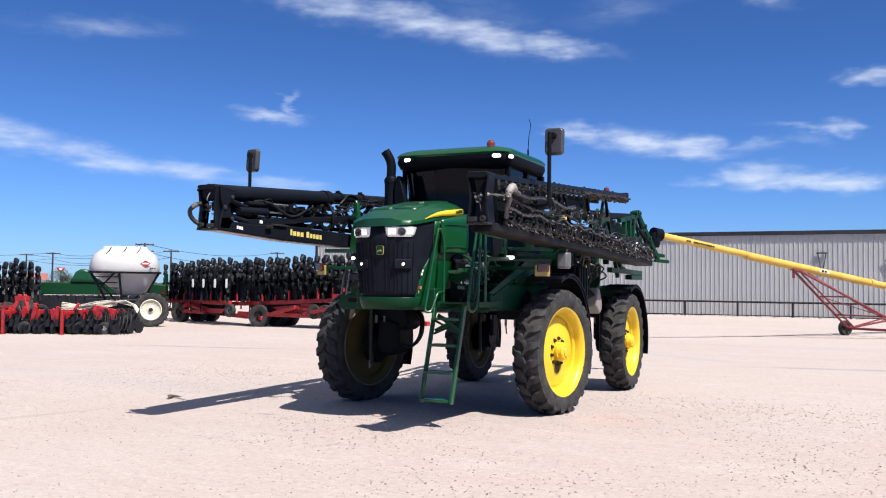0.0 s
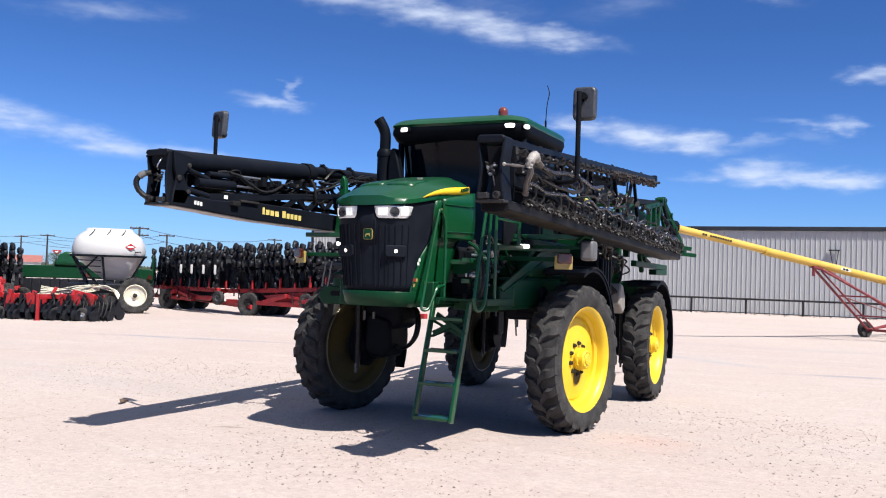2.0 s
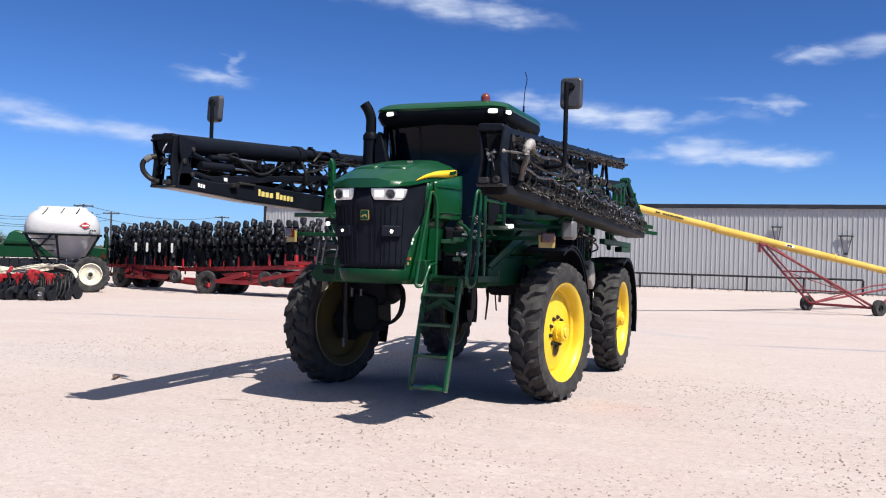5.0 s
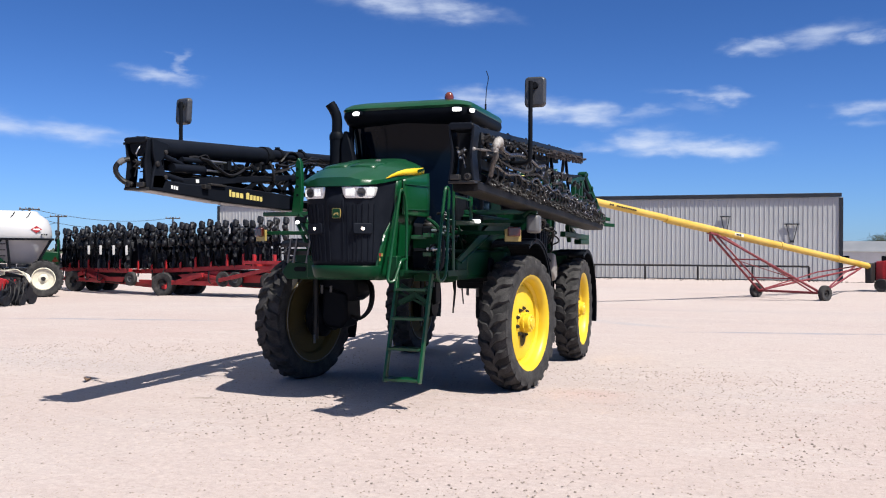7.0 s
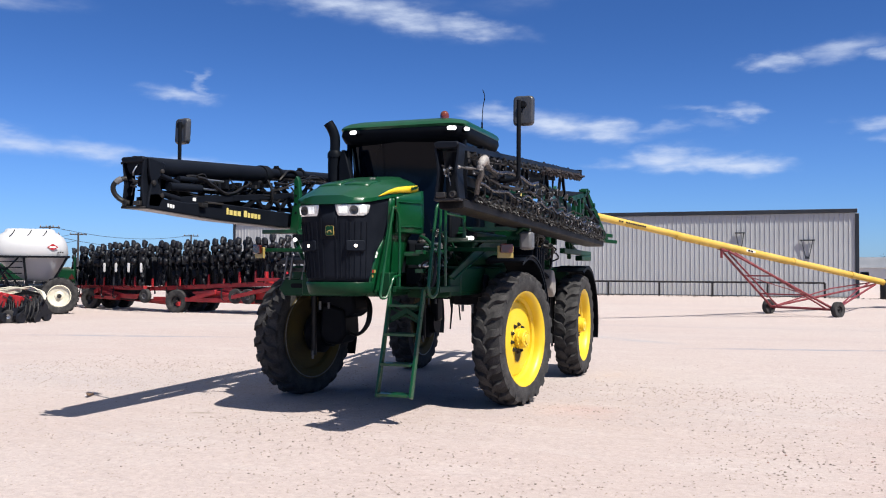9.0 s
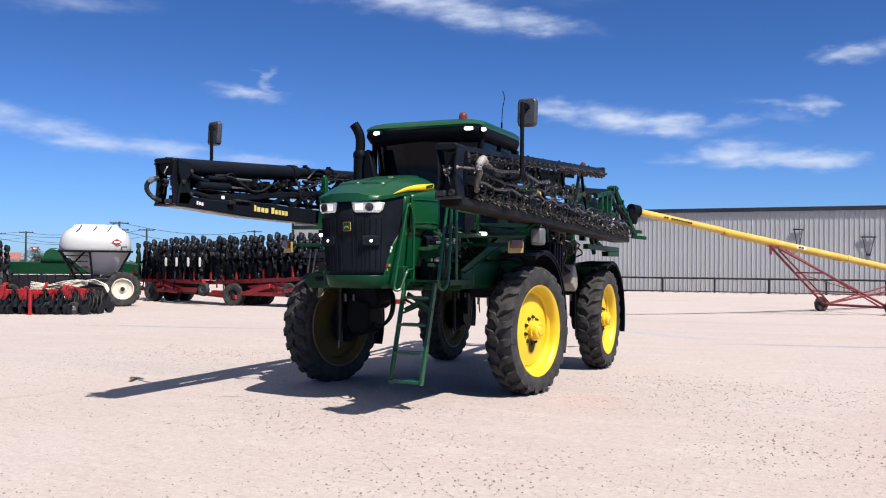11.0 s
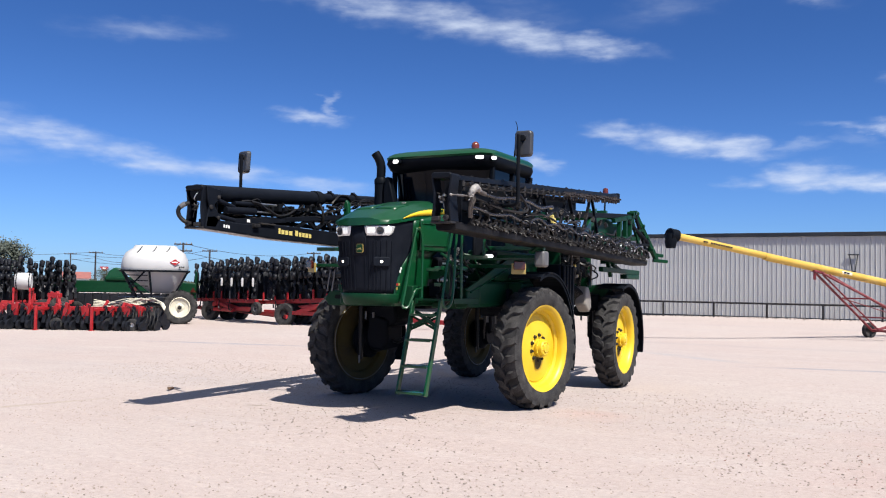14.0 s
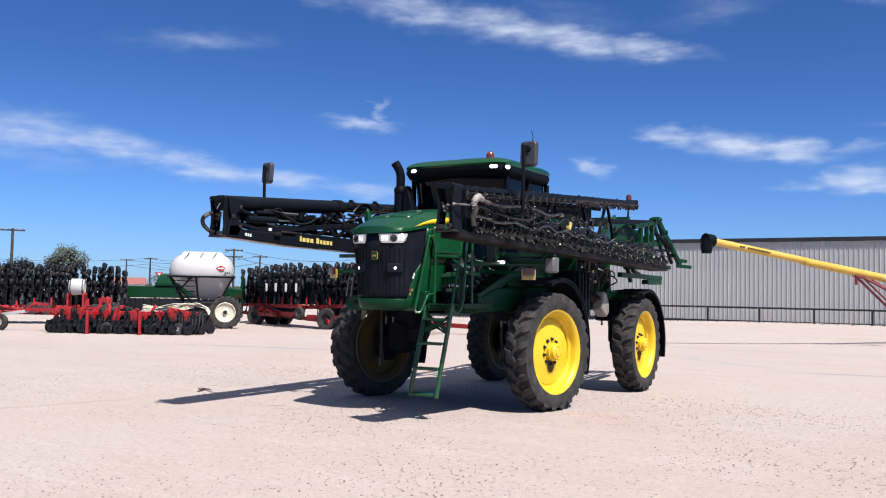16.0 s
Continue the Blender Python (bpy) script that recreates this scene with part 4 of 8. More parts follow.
# headlights: clear lens, lit ends, dim reflector between
for u0, u1 in ((-0.475, -0.09), (0.085, 0.475)):
    bm = bmesh.new()
    rows = []
    for z, ia, ib in ((2.435, 0.040, 0.085), (2.445, 0.028, 0.055), (2.475, 0.014, 0.024), (2.555, 0.0, 0.0), (2.565, 0.006, 0.006)):
        if u0 < 0:
            ia, ib = ib, ia
        rows.append([on_nose(u0 + ia + (u1 - u0 - ia - ib) * i / 12, z, 0.012) for i in range(13)])
    sheet(bm, rows)
    hl = part("headlight", bm, LAMP_LENS, sprayer, "clear headlight with lit lamps", smooth=60)
    hl.modifiers.new("solid", "SOLIDIFY").thickness = 0.02
    for a, b in ((0.09, 0.31), (0.66, 0.86)):
        bm = bmesh.new()
        ua, ub = u0 + (u1 - u0) * a, u0 + (u1 - u0) * b
        sheet(bm, [[on_nose(ua + (ub - ua) * i / 6, z, 0.017) for i in range(7)] for z in (2.462, 2.50, 2.545)])
        lm = part("lamp", bm, LAMP_HEAD, hl, "lit white lamp", smooth=60)
        lm.modifiers.new("solid", "SOLIDIFY").thickness = 0.004
    um = (u0 + u1) / 2
    c, e = on_nose(um, 2.50, 0.015), on_nose(um, 2.50, 0.05)
    aim = (e - c).to_track_quat("Z", "Y").to_matrix().to_4x4()
    bm = bmesh.new()
    lathe(bm, [(0, 0.054), (0.012, 0.052), (0.004, 0.03), (0.008, 0.0)], 20, Matrix.Translation(c) @ aim)
    part("reflector", bm, MIRROR_BACK, hl, "dim round reflector")
    for dx in (-0.018, 0.018):
        bm = bmesh.new()
        lathe(bm, [(0.008, 0.017), (0.016, 0.015), (0.016, 0.0)], 12, Matrix.Translation(c + Vector((dx, -0.002, 0))) @ aim)
        part("bulb", bm, BLACK_DUSTY, hl)
for u in (-0.26, 0.30):
    c, e = on_nose(u, 2.09, 0.0), on_nose(u, 2.09, 0.05)
    m = Matrix.Translation(c) @ (e - c).to_track_quat("Z", "Y").to_matrix().to_4x4()
    bm = bmesh.new()
    prism(bm, rounded(0.115, 0.065, 0.03), -0.02, 0.02, "z")
    for v in bm.verts:
        v.co = m @ v.co
    wl_ = part("work_lamp", bm, GRILLE, sprayer, "small black work lamp housing in the grille", bevel=0.012)
    bm = bmesh.new()
    lathe(bm, [(0.02, 0.019), (0.026, 0.014), (0.028, 0)], 18, m)
    part("lamp", bm, LAMP_WARM, wl_, "lit lamp")
# plain badge: a yellow-rimmed green shield
c = on_nose(0.02, 2.265, 0.020)
bm = bmesh.new()
prism(bm, [(c.x + u, c.z + v) for u, v in rounded(0.052, 0.057, 0.020)], c.y, c.y + 0.02, "y")
badge = part("badge", bm, SIGN_YELLOW, sprayer, "plain green badge with a yellow rim")
bm = bmesh.new()
prism(bm, [(c.x + u, c.z + v) for u, v in rounded(0.048, 0.053, 0.018)], c.y - 0.003, c.y + 0.012, "y")
part("badge_field", bm, GREEN_FRAME, badge)
bm = bmesh.new()
prism(bm, [(c.x + u * 0.75, c.z + v * 0.75) for u, v in ((-0.045, -0.02), (-0.02, 0.005), (0.03, 0.012), (0.045, -0.035), (0.027, -0.03), (0.013, -0.008), (-0.018, -0.012), (-0.03, -0.04))], c.y - 0.005, c.y + 0.0, "y")
part("badge_mark", bm, SIGN_YELLOW, badge)

# green bumper under the grille and slotted brackets beside it
bm = bmesh.new()
rows = []
for z, o in ((1.50, -0.10), (1.505, -0.02), (1.54, 0.012), (1.65, 0.03), (1.665, 0.02), (1.668, -0.05)):
    low = max(0.0, (1.66 - z) / 0.16)
    rows.append([on_nose(-0.56 + 0.13 * low + (1.12 - 0.10 * low) * i / 30, z, o) for i in range(31)])
sheet(bm, rows)
bp = part("bumper", bm, GREEN_FRAME, sprayer, "green front bumper under the grille", smooth=50)
bp.modifiers.new("solid", "SOLIDIFY").thickness = 0.03
for s in (-1, 1):
    bm = bmesh.new()
    pl = [(s * 0.62, 1.47), (s * 1.12, 1.47), (s * 1.20, 1.56), (s * 1.10, 1.70), (s * 0.62, 1.66)]
    prism(bm, pl, -3.52, -3.46, "y")
    box(bm, min(s * 0.5, s * 1.0), max(s * 0.5, s * 1.0), -3.46, -3.2, 1.50, 1.58)
    fb = part("front_bracket", bm, GREEN_FRAME, sprayer, "green front step bracket with a slot", bevel=0.012)
    bm = bmesh.new()
    prism(bm, [(s * 0.93 + u, 1.60 + v) for u, v in rounded(0.085, 0.03, 0.028)], -3.525, -3.519, "y")
    part("slot", bm, BLACK, fb)

# cab ------------------------------------------------------------
bm = bmesh.new()
low, up = 2.05, 3.62
def cab_ring(z, t):
    w = 0.80 + 0.06 * t
    yf = -2.42 + 0.12 * t + 0.10 * math.sin(t * 3.1)
    return [(-w, yf + 0.22, z), (-w * 0.72, yf + 0.06, z), (0, yf, z), (w * 0.72, yf + 0.06, z), (w, yf + 0.22, z), (w, -1.4, z), (w, -0.72, z), (w * 0.85, -0.6, z), (-w * 0.85, -0.6, z), (-w, -0.72, z), (-w, -1.4, z)]
sheet(bm, [cab_ring(low + (up - low) * k / 8, k / 8) for k in range(9)], closed=True)
part("cab_glass", bm, GLASS, sprayer, "dark tinted cab windows", smooth=45)
for s in (-1, 1):
    for yy, w in ((-2.14, 0.06), (-1.36, 0.05), (-0.66, 0.08)):
        bm = bmesh.new()
        beam(bm, (s * 0.82, yy, low), (s * 0.875, yy + 0.03, up), w, 0.07, (0, 1, 0))
        part("cab_pillar", bm, PLASTIC, sprayer, bevel=0.01)
bm = bmesh.new()
sheet(bm, [cab_ring(1.80, -0.1), cab_ring(2.08, 0.0)], closed=True)
part("cab_base", bm, GREEN_FRAME, sprayer)
bm = bmesh.new()
box(bm, -0.84, 0.84, -2.3, -0.6, 1.76, 1.84)
part("cab_floor", bm, BLACK, sprayer, bevel=0.01)
# roof: black underside with lamps, green cap on top
def roof_ring(grow, z, tip=0.0):
    w, f, r = 0.90 + grow, -2.32 - grow - tip, -0.58 + grow
    pts = []
    for cx, cy, a0 in ((w - 0.22, r - 0.22, 0), (-w + 0.22, r - 0.22, 90), (-w + 0.22, f + 0.30, 180), (w - 0.22, f + 0.30, 270)):
        rr = 0.22 if a0 < 180 else 0.30
        pts += [(cx + (0.22) * math.cos(radians(a0 + 15 * k)), cy + rr * math.sin(radians(a0 + 15 * k)), z) for k in range(7)]
    return pts
bm = bmesh.new()
vs = sheet(bm, [roof_ring(-0.10, 3.56), roof_ring(0.03, 3.62), roof_ring(0.06, 3.71, 0.03), roof_ring(0.05, 3.775, 0.03)], closed=True)
bm.faces.new(vs[0])
bm.faces.new(vs[-1])
part("cab_roof", bm, PLASTIC, sprayer, "black moulded cab roof rim", smooth=50)
bm = bmesh.new()
vs = sheet(bm, [roof_ring(0.05, 3.765, 0.03), roof_ring(0.062, 3.80, 0.035), roof_ring(0.045, 3.84, 0.01), roof_ring(0.0, 3.875), roof_ring(-0.12, 3.91), roof_ring(-0.3, 3.935), roof_ring(-0.5, 3.945)], closed=True)
bm.faces.new(vs[-1])
bm.faces.new(vs[0])
cap = part("roof_cap", bm, GREEN, sprayer, "green cab roof cap", smooth=60)
bm = bmesh.new()
box(bm, -0.10, 0.10, -1.9, -1.7, 3.93, 3.965)
part("roof_hatch", bm, PLASTIC, cap, bevel=0.01)
for x, y, ang, lw in ((-0.63, -2.45, -10, 0.068), (0.80, -2.42, 18, 0.078), (0.945, -2.27, 52, 0.050)):
    bm = bmesh.new()
    m = Matrix.Translation((x, y, 3.722)) @ Euler((0, 0, radians(ang))).to_matrix().to_4x4()
    prism(bm, rounded(lw, 0.042, 0.036), -0.035, 0.03, "y")
    for v in bm.verts:
        v.co = m @ v.co
    rl = part("roof_lamp", bm, PLASTIC, sprayer, "oval roof work lamp", bevel=0.008)
    bm = bmesh.new()
    prism(bm, rounded(lw * 0.80, 0.026, 0.022), -0.042, -0.03, "y")
    for v in bm.verts:
        v.co = m @ v.co
    part("lamp", bm, LAMP, rl, "lit white lamp")
# beacon and aerial
bm = bmesh.new()
lathe(bm, [(3.86, 0.06), (3.92, 0.06), (3.925, 0.05)], 18, Matrix.Translation((0.625, -2.22, -0.03)))
bc = part("beacon_base", bm, PLASTIC, sprayer, "beacon on the cab roof")
bm = bmesh.new()
lathe(bm, [(3.915, 0.060), (3.96, 0.064), (4.0, 0.054), (4.025, 0.03), (4.032, 0.0)], 20, Matrix.Translation((0.625, -2.22, -0.03)))
part("beacon_lens", bm, BEACON, bc, "orange-red beacon lens")
bm = bmesh.new()
tube(bm, [(0.86, -1.25, 3.86), (0.86, -1.25, 3.98)], 0.014, 8)
tube(bm, curve([(0.86, -1.25, 3.98), (0.87, -1.24, 4.2), (0.89, -1.22, 4.36), (0.86, -1.22, 4.47)], 5), 0.006, 6)
part("aerial", bm, BLACK, sprayer, "thin bent whip aerial")
# exhaust stack and the dark intake panel beside it
bm = bmesh.new()
tube(bm, [(-1.0, -2.33, 2.2), (-1.0, -2.33, 3.42)], 0.098, 24)
tube(bm, [(-1.0, -2.33, 3.40), (-1.0, -2.33, 3.46), (-1.0, -2.33, 3.50)], [0.105, 0.105, 0.08], 24)
tube(bm, curve([(-1.0, -2.33, 3.48), (-1.0, -2.33, 3.68), (-1.03, -2.35, 3.80), (-1.085, -2.38, 3.90)], 6), 0.072, 24, cap=False)
part("exhaust_pipe", bm, PLASTIC, sprayer, "black exhaust stack bent outwards at its top")
bm = bmesh.new()
prism(bm, [(-0.90, 2.3), (-0.66, 2.3), (-0.70, 3.12), (-0.80, 3.50), (-0.86, 3.50), (-0.90, 3.30)], -2.42, -2.30, "y")
part("intake_cover", bm, PLASTIC, sprayer, "dark air intake cover beside the exhaust", bevel=0.02)

# mirrors on tall arms
for s in (-1, 1):
    x = 2.26 if s > 0 else -2.13
    hi = 0.06 if s > 0 else 0.055
    bm = bmesh.new()
    tube(bm, curve([(s * 1.90, -4.30, 2.79), (x - s * 0.10, -4.36, 2.79), (x - s * 0.015, -4.37, 2.81), (x, -4.37, 2.88), (x, -4.37, 3.05), (x, -4.37, 3.60 + hi)], 6), 0.024, 10)
    part("mirror_arm", bm, BLACK, sprayer, "black bent mirror arm")
    bm = bmesh.new()
    m = Matrix.Translation((x + s * 0.03, -4.29, 3.50 + hi)) @ Euler((radians(-3), 0, radians(2 if s > 0 else -14))).to_matrix().to_4x4()
    prism(bm, rounded(0.120, 0.168, 0.05), -0.02, 0.05, "y")
    for v in bm.verts:
        if v.co.y < 0:
            v.co.x *= 0.9
            v.co.z *= 0.93
        v.co = m @ v.co
    mi = part("mirror_head", bm, MIRROR_BACK, sprayer, "dark grey mirror head", bevel=0.015)
    bm = bmesh.new()
    prism(bm, rounded(0.105, 0.152, 0.045), 0.051, 0.056, "y")
    for v in bm.verts:
        v.co = m @ v.co
    part("mirror_glass", bm, MIRROR, mi)
    bm = bmesh.new()
    lathe(bm, [(-0.06, 0.035), (0.0, 0.045), (0.02, 0.045)], 14, m @ Matrix.Translation((0, 0, 0.06)) @ Euler((radians(90), 0, 0)).to_matrix().to_4x4() @ Matrix.Diagonal((1, 1, -1, 1)))
    part("pivot", bm, BLACK, mi)

# ladder, walkway and handrails on the driver's side
for x in (0.595, 1.01):
    bm = bmesh.new()
    beam(bm, (x, -4.37, 0.36), (x + 0.01, -4.00, 1.58), 0.032, 0.075)
    part("ladder_rail", bm, GREEN, sprayer, "green ladder side rail", bevel=0.006)
for z in (0.40, 0.735, 1.07, 1.40):
    bm = bmesh.new()
    y = -4.36 + (z - 0.40) * 0.303
    box(bm, 0.612, 0.994, y - 0.07, y + 0.09, z - 0.006, z + 0.006)
    box(bm, 0.612, 0.994, y - 0.075, y - 0.063, z - 0.022, z + 0.010)
    box(bm, 0.612, 0.994, y + 0.083, y + 0.095, z - 0.022, z + 0.010)
    part("ladder_rung", bm, GREEN, sprayer, bevel=0.003)
for xa, xb in ((0.61, 0.995), (0.995, 0.61)):
    bm = bmesh.new()
    beam(bm, (xa, -4.03 + 0.01 * (xa > xb), 1.37), (xb, -4.07 + 0.01 * (xa > xb), 1.20), 0.008, 0.03)
    part("cross_brace", bm, GREEN_FRAME, sprayer)
bm = bmesh.new()
box(bm, 0.68, 1.20, 0.0, 0.085, 1.585, 1.61)
slat_me = finish(bm, "walkway_slat", GREEN_FRAME, 0)
for k in range(6):
    shared("walkway_slat", slat_me, sprayer, pose(0, -4.02 + 0.12 * k, 0))
for x0, x1 in ((0.64, 0.68), (1.20, 1.235)):
    bm = bmesh.new()
    box(bm, x0, x1, -4.04, -3.3, 1.548, 1.618)
    part("walkway_edge", bm, GREEN_FRAME, sprayer, "green edge of the grated walkway", bevel=0.004)
bm = bmesh.new()
box(bm, 1.00, 1.19, -3.56, -2.42, 1.49, 1.75)
part("lower_panel", bm, GREEN_FRAME, sprayer, "dark green panel below the brace", bevel=0.015)
bm = bmesh.new()
prism(bm, [(-3.78, 2.14), (-3.1, 2.16), (-1.30, 2.20), (-1.18, 2.26), (-1.3, 2.29), (-3.78, 2.20)], 1.16, 1.24)
part("deck_beam", bm, GREEN_FRAME, sprayer, "green beam along the upper deck", bevel=0.01)
bm = bmesh.new()
lathe(bm, [(2.03, 0.0), (2.03, 0.055), (2.06, 0.075), (2.17, 0.075), (2.19, 0.06), (2.22, 0.06), (2.23, 0.03), (2.27, 0.03), (2.27, 0.0)], 18, Matrix.Translation((0.70, -3.22, 0)))
part("fuel_filter", bm, BLACK_DUSTY, sprayer, "dark filter canister in the engine bay")
rnd = random.Random(21)
for k in range(14):
    y0, z0 = rnd.uniform(-3.75, -2.75), rnd.uniform(1.72, 2.30)
    bm = bmesh.new()
    tube(bm, curve([(0.86, y0, z0), (0.98, y0 + rnd.uniform(-0.05, 0.1), z0 - rnd.uniform(0.0, 0.1)), (1.0, y0 + rnd.uniform(0.1, 0.25), z0 - rnd.uniform(0.05, 0.25)), (0.88, y0 + rnd.uniform(0.25, 0.5), z0 - rnd.uniform(0.0, 0.2))], 4), rnd.choice((0.012, 0.016, 0.02)), 7)
    part("bay_hose", bm, rnd.choice((HOSE_BLACK, HOSE_BLACK, GREEN_FRAME)), sprayer)
for k in range(12):
    bm = bmesh.new()
    m = Matrix.Translation((rnd.uniform(0.92, 1.02), rnd.uniform(-3.75, -2.7), rnd.uniform(1.66, 2.30))) @ Euler((rnd.uniform(-1.5, 1.5), rnd.uniform(-1, 1), 0)).to_matrix().to_4x4()
    lathe(bm, [(-0.035, 0.0), (-0.035, 0.016), (-0.01, 0.016), (-0.008, 0.024), (0.012, 0.024), (0.014, 0.014), (0.035, 0.014), (0.035, 0.0)], 8, m)
    part("bay_fitting", bm, rnd.choice((GREY_PLASTIC, CHROME, BLACK_DUSTY)), sprayer)
bm = bmesh.new()
beam(bm, (0.80, -3.85, 2.00), (0.80, -2.95, 2.03), 0.20, 0.05)
part("bay_shelf", bm, GREEN, sprayer, "green shelf under the engine bay opening", bevel=0.008)
bm = bmesh.new()
tube(bm, curve([(0.57, -4.24, 1.52), (0.575, -4.20, 1.66), (0.60, -3.98, 2.46), (0.61, -3.93, 2.55), (0.63, -3.87, 2.50), (0.65, -3.86, 2.30), (0.66, -3.88, 1.60)], 7), 0.018, 9)
tube(bm, curve([(0.57, -4.24, 1.52), (0.59, -4.24, 1.485), (0.63, -4.19, 1.50), (0.65, -4.12, 1.62), (0.66, -4.05, 1.72), (0.66, -3.90, 1.74)], 6), 0.018, 9)
part("handrail", bm, GREEN, sprayer, "bent green tube handrail")
bm = bmesh.new()
tube(bm, curve([(1.17, -4.24, 1.62), (1.18, -4.23, 1.53), (1.195, -4.17, 1.50), (1.21, -4.08, 1.56), (1.21, -4.02, 1.75), (1.205, -3.97, 2.20), (1.20, -3.93, 2.50), (1.19, -3.95, 2.57), (1.18, -4.00, 2.54), (1.175, -4.05, 2.36), (1.17, -4.20, 1.80), (1.17, -4.24, 1.62)], 6), 0.018, 9)
part("handrail", bm, GREEN, sprayer, "bent green tube handrail")
bm = bmesh.new()
tube(bm, [(1.21, -3.79, 1.6), (1.21, -3.79, 2.62)], 0.018, 9)
tube(bm, [(1.21, -3.09, 2.18), (1.21, -3.09, 2.62)], 0.022, 9)
tube(bm, [(1.21, -3.79, 2.48), (1.21, -3.09, 2.47)], 0.014, 8)
part("guard_rail", bm, GREEN, sprayer, "green tube guard rail along the walkway")
for x0, x1, y0, y1, z0, z1, mt in ((0.66, 0.92, -3.7, -3.2, 1.62, 1.84, BLACK), (0.70, 0.90, -3.5, -3.1, 1.86, 2.14, BLACK), (0.72, 1.0, -3.55, -2.7, 1.72, 1.80, GREEN_FRAME)):
    bm = bmesh.new()
    box(bm, x0, x1, y0, y1, z0, z1)
    part("valve_block", bm, mt, sprayer, "dark valve block behind the ladder", bevel=0.025)
bm = bmesh.new()
beam(bm, (1.06, -3.9, 1.95), (0.70, -3.75, 1.95), 0.03, 0.16)
beam(bm, (1.06, -3.88, 1.62), (1.06, -3.88, 2.05), 0.05, 0.05)
part("step_riser", bm, GREEN_FRAME, sprayer, bevel=0.006)
rnd = random.Random(5)
for k in range(16):
    bm = bmesh.new()
    y0 = rnd.uniform(-4.0, -3.2)
    z0 = rnd.uniform(1.68, 2.05)
    tube(bm, curve([(0.98, y0, z0), (1.04 + 0.05 * rnd.random(), y0 + rnd.uniform(-0.1, 0.1), z0 - 0.05), (1.0, y0 + rnd.uniform(-0.2, 0.25), z0 - rnd.uniform(0.1, 0.25)), (0.9, y0 + rnd.uniform(-0.2, 0.2), 1.66)], 4), 0.013, 6)
    part("valve_hose", bm, HOSE_BLACK, sprayer)
for k in range(7):
    y0, z0 = rnd.uniform(-3.95, -3.4), rnd.uniform(1.7, 2.15)
    bm = bmesh.new()
    lathe(bm, [(0.97, 0.015), (1.03, 0.015), (1.035, 0.0)], 8, Matrix.Translation((0, y0, z0)) @ AXIS_X)
    part("fitting", bm, CHROME, sprayer, "bright hose fitting")
for k in range(9):
    y0, z0 = -3.92 + 0.085 * k, 1.86 + 0.05 * (k % 3)
    bm = bmesh.new()
    lathe(bm, [(0.93, 0.022), (1.0, 0.022), (1.0, 0.03), (1.03, 0.03), (1.03, 0.016), (1.07, 0.014), (1.07, 0.0)], 10, Matrix.Translation((0, y0, z0)) @ AXIS_X)
    part("valve_stem", bm, rnd.choice((BLACK_DUSTY, BLACK_DUSTY, GREEN, CHROME)), sprayer)
for z0 in (1.80, 2.02):
    bm = bmesh.new()
    beam(bm, (0.95, -3.98, z0), (0.95, -3.15, z0 + 0.01), 0.10, 0.05)
    part("valve_shelf", bm, GREEN, sprayer, bevel=0.006)
bm = bmesh.new()
tube(bm, curve([(1.10, -3.95, 1.60), (1.13, -3.93, 1.75), (1.12, -3.9, 1.95), (1.06, -3.86, 2.06), (0.98, -3.8, 2.08)], 5), 0.02, 8)
part("valve_hose", bm, HOSE_BLACK, sprayer)
bm = bmesh.new()
prism(bm, [(-3.66, 1.74), (-3.52, 1.70), (-2.06, 2.12), (-1.92, 2.19), (-2.30, 2.19)], 1.195, 1.22)
part("brace_plate", bm, GREEN_FRAME, sprayer, "green diagonal brace", bevel=0.006)
bm = bmesh.new()
tube(bm, [(1.226, -3.53, 1.70), (1.226, -2.06, 2.115)], 0.012, 7)
part("brace_edge", bm, GREEN, sprayer, "brighter green edge of the brace")
for xa, xb in ((0.66, 1.03), (1.03, 0.66)):
    bm = bmesh.new()
    beam(bm, (xa, -4.12, 1.24), (xb, -4.04, 1.44), 0.02, 0.05)
    part("ladder_brace", bm, GREEN_FRAME, sprayer)
for x in (0.70, -1.18):
    bm = bmesh.new()
    box(bm, x, x + 0.48, -2.6, -1.0, 1.86, 2.32)
    part("side_box", bm, GREEN_FRAME, sprayer, "dark green side compartment below the cab", bevel=0.03)
for s in (-1, 1):
    bm = bmesh.new()
    box(bm, *sorted((s * 1.20, s * 1.30)), -3.0, -2.84, 2.21, 2.29)
    tube(bm, [(s * 1.24, -2.9, 2.26), (s * 1.06, -2.75, 2.40)], 0.018)
    sl = part("step_lamp", bm, PLASTIC, sprayer, "small step lamp", bevel=0.01)
    bm = bmesh.new()
    prism(bm, rounded(0.058 if s > 0 else 0.026, 0.024, 0.022), -3.02, -2.995, "y")
    for v in bm.verts:
        v.co += Vector((s * 1.25, 0, 2.215))
    part("lamp", bm, LAMP, sl, "lit oval lamp")
# folded front step on the far side
for y0, z0, ln in ((-3.75, 1.90, 0.34), (-3.72, 1.80, 0.30)):
    bm = bmesh.new()
    prism(bm, [(-1.10, z0), (-1.02, z0 + 0.03), (-1.02 + ln, z0 + 0.035), (-0.98 + ln, z0), (-1.0 + ln, z0 - 0.02), (-1.06, z0 - 0.02)], y0, y0 + 0.22, "y")
    part("folded_step", bm, BLACK_DUSTY, sprayer, "dark folded step plate", bevel=0.006)
for xa, xb in ((-0.98, -0.93), (-0.90, -0.85), (-0.72, -0.66)):
    bm = bmesh.new()
    beam(bm, (xa, -3.76, 1.68), (xb, -3.76, 1.98), 0.022, 0.022)
    part("step_strut", bm, GREY_PLASTIC, sprayer)
bm = bmesh.new()
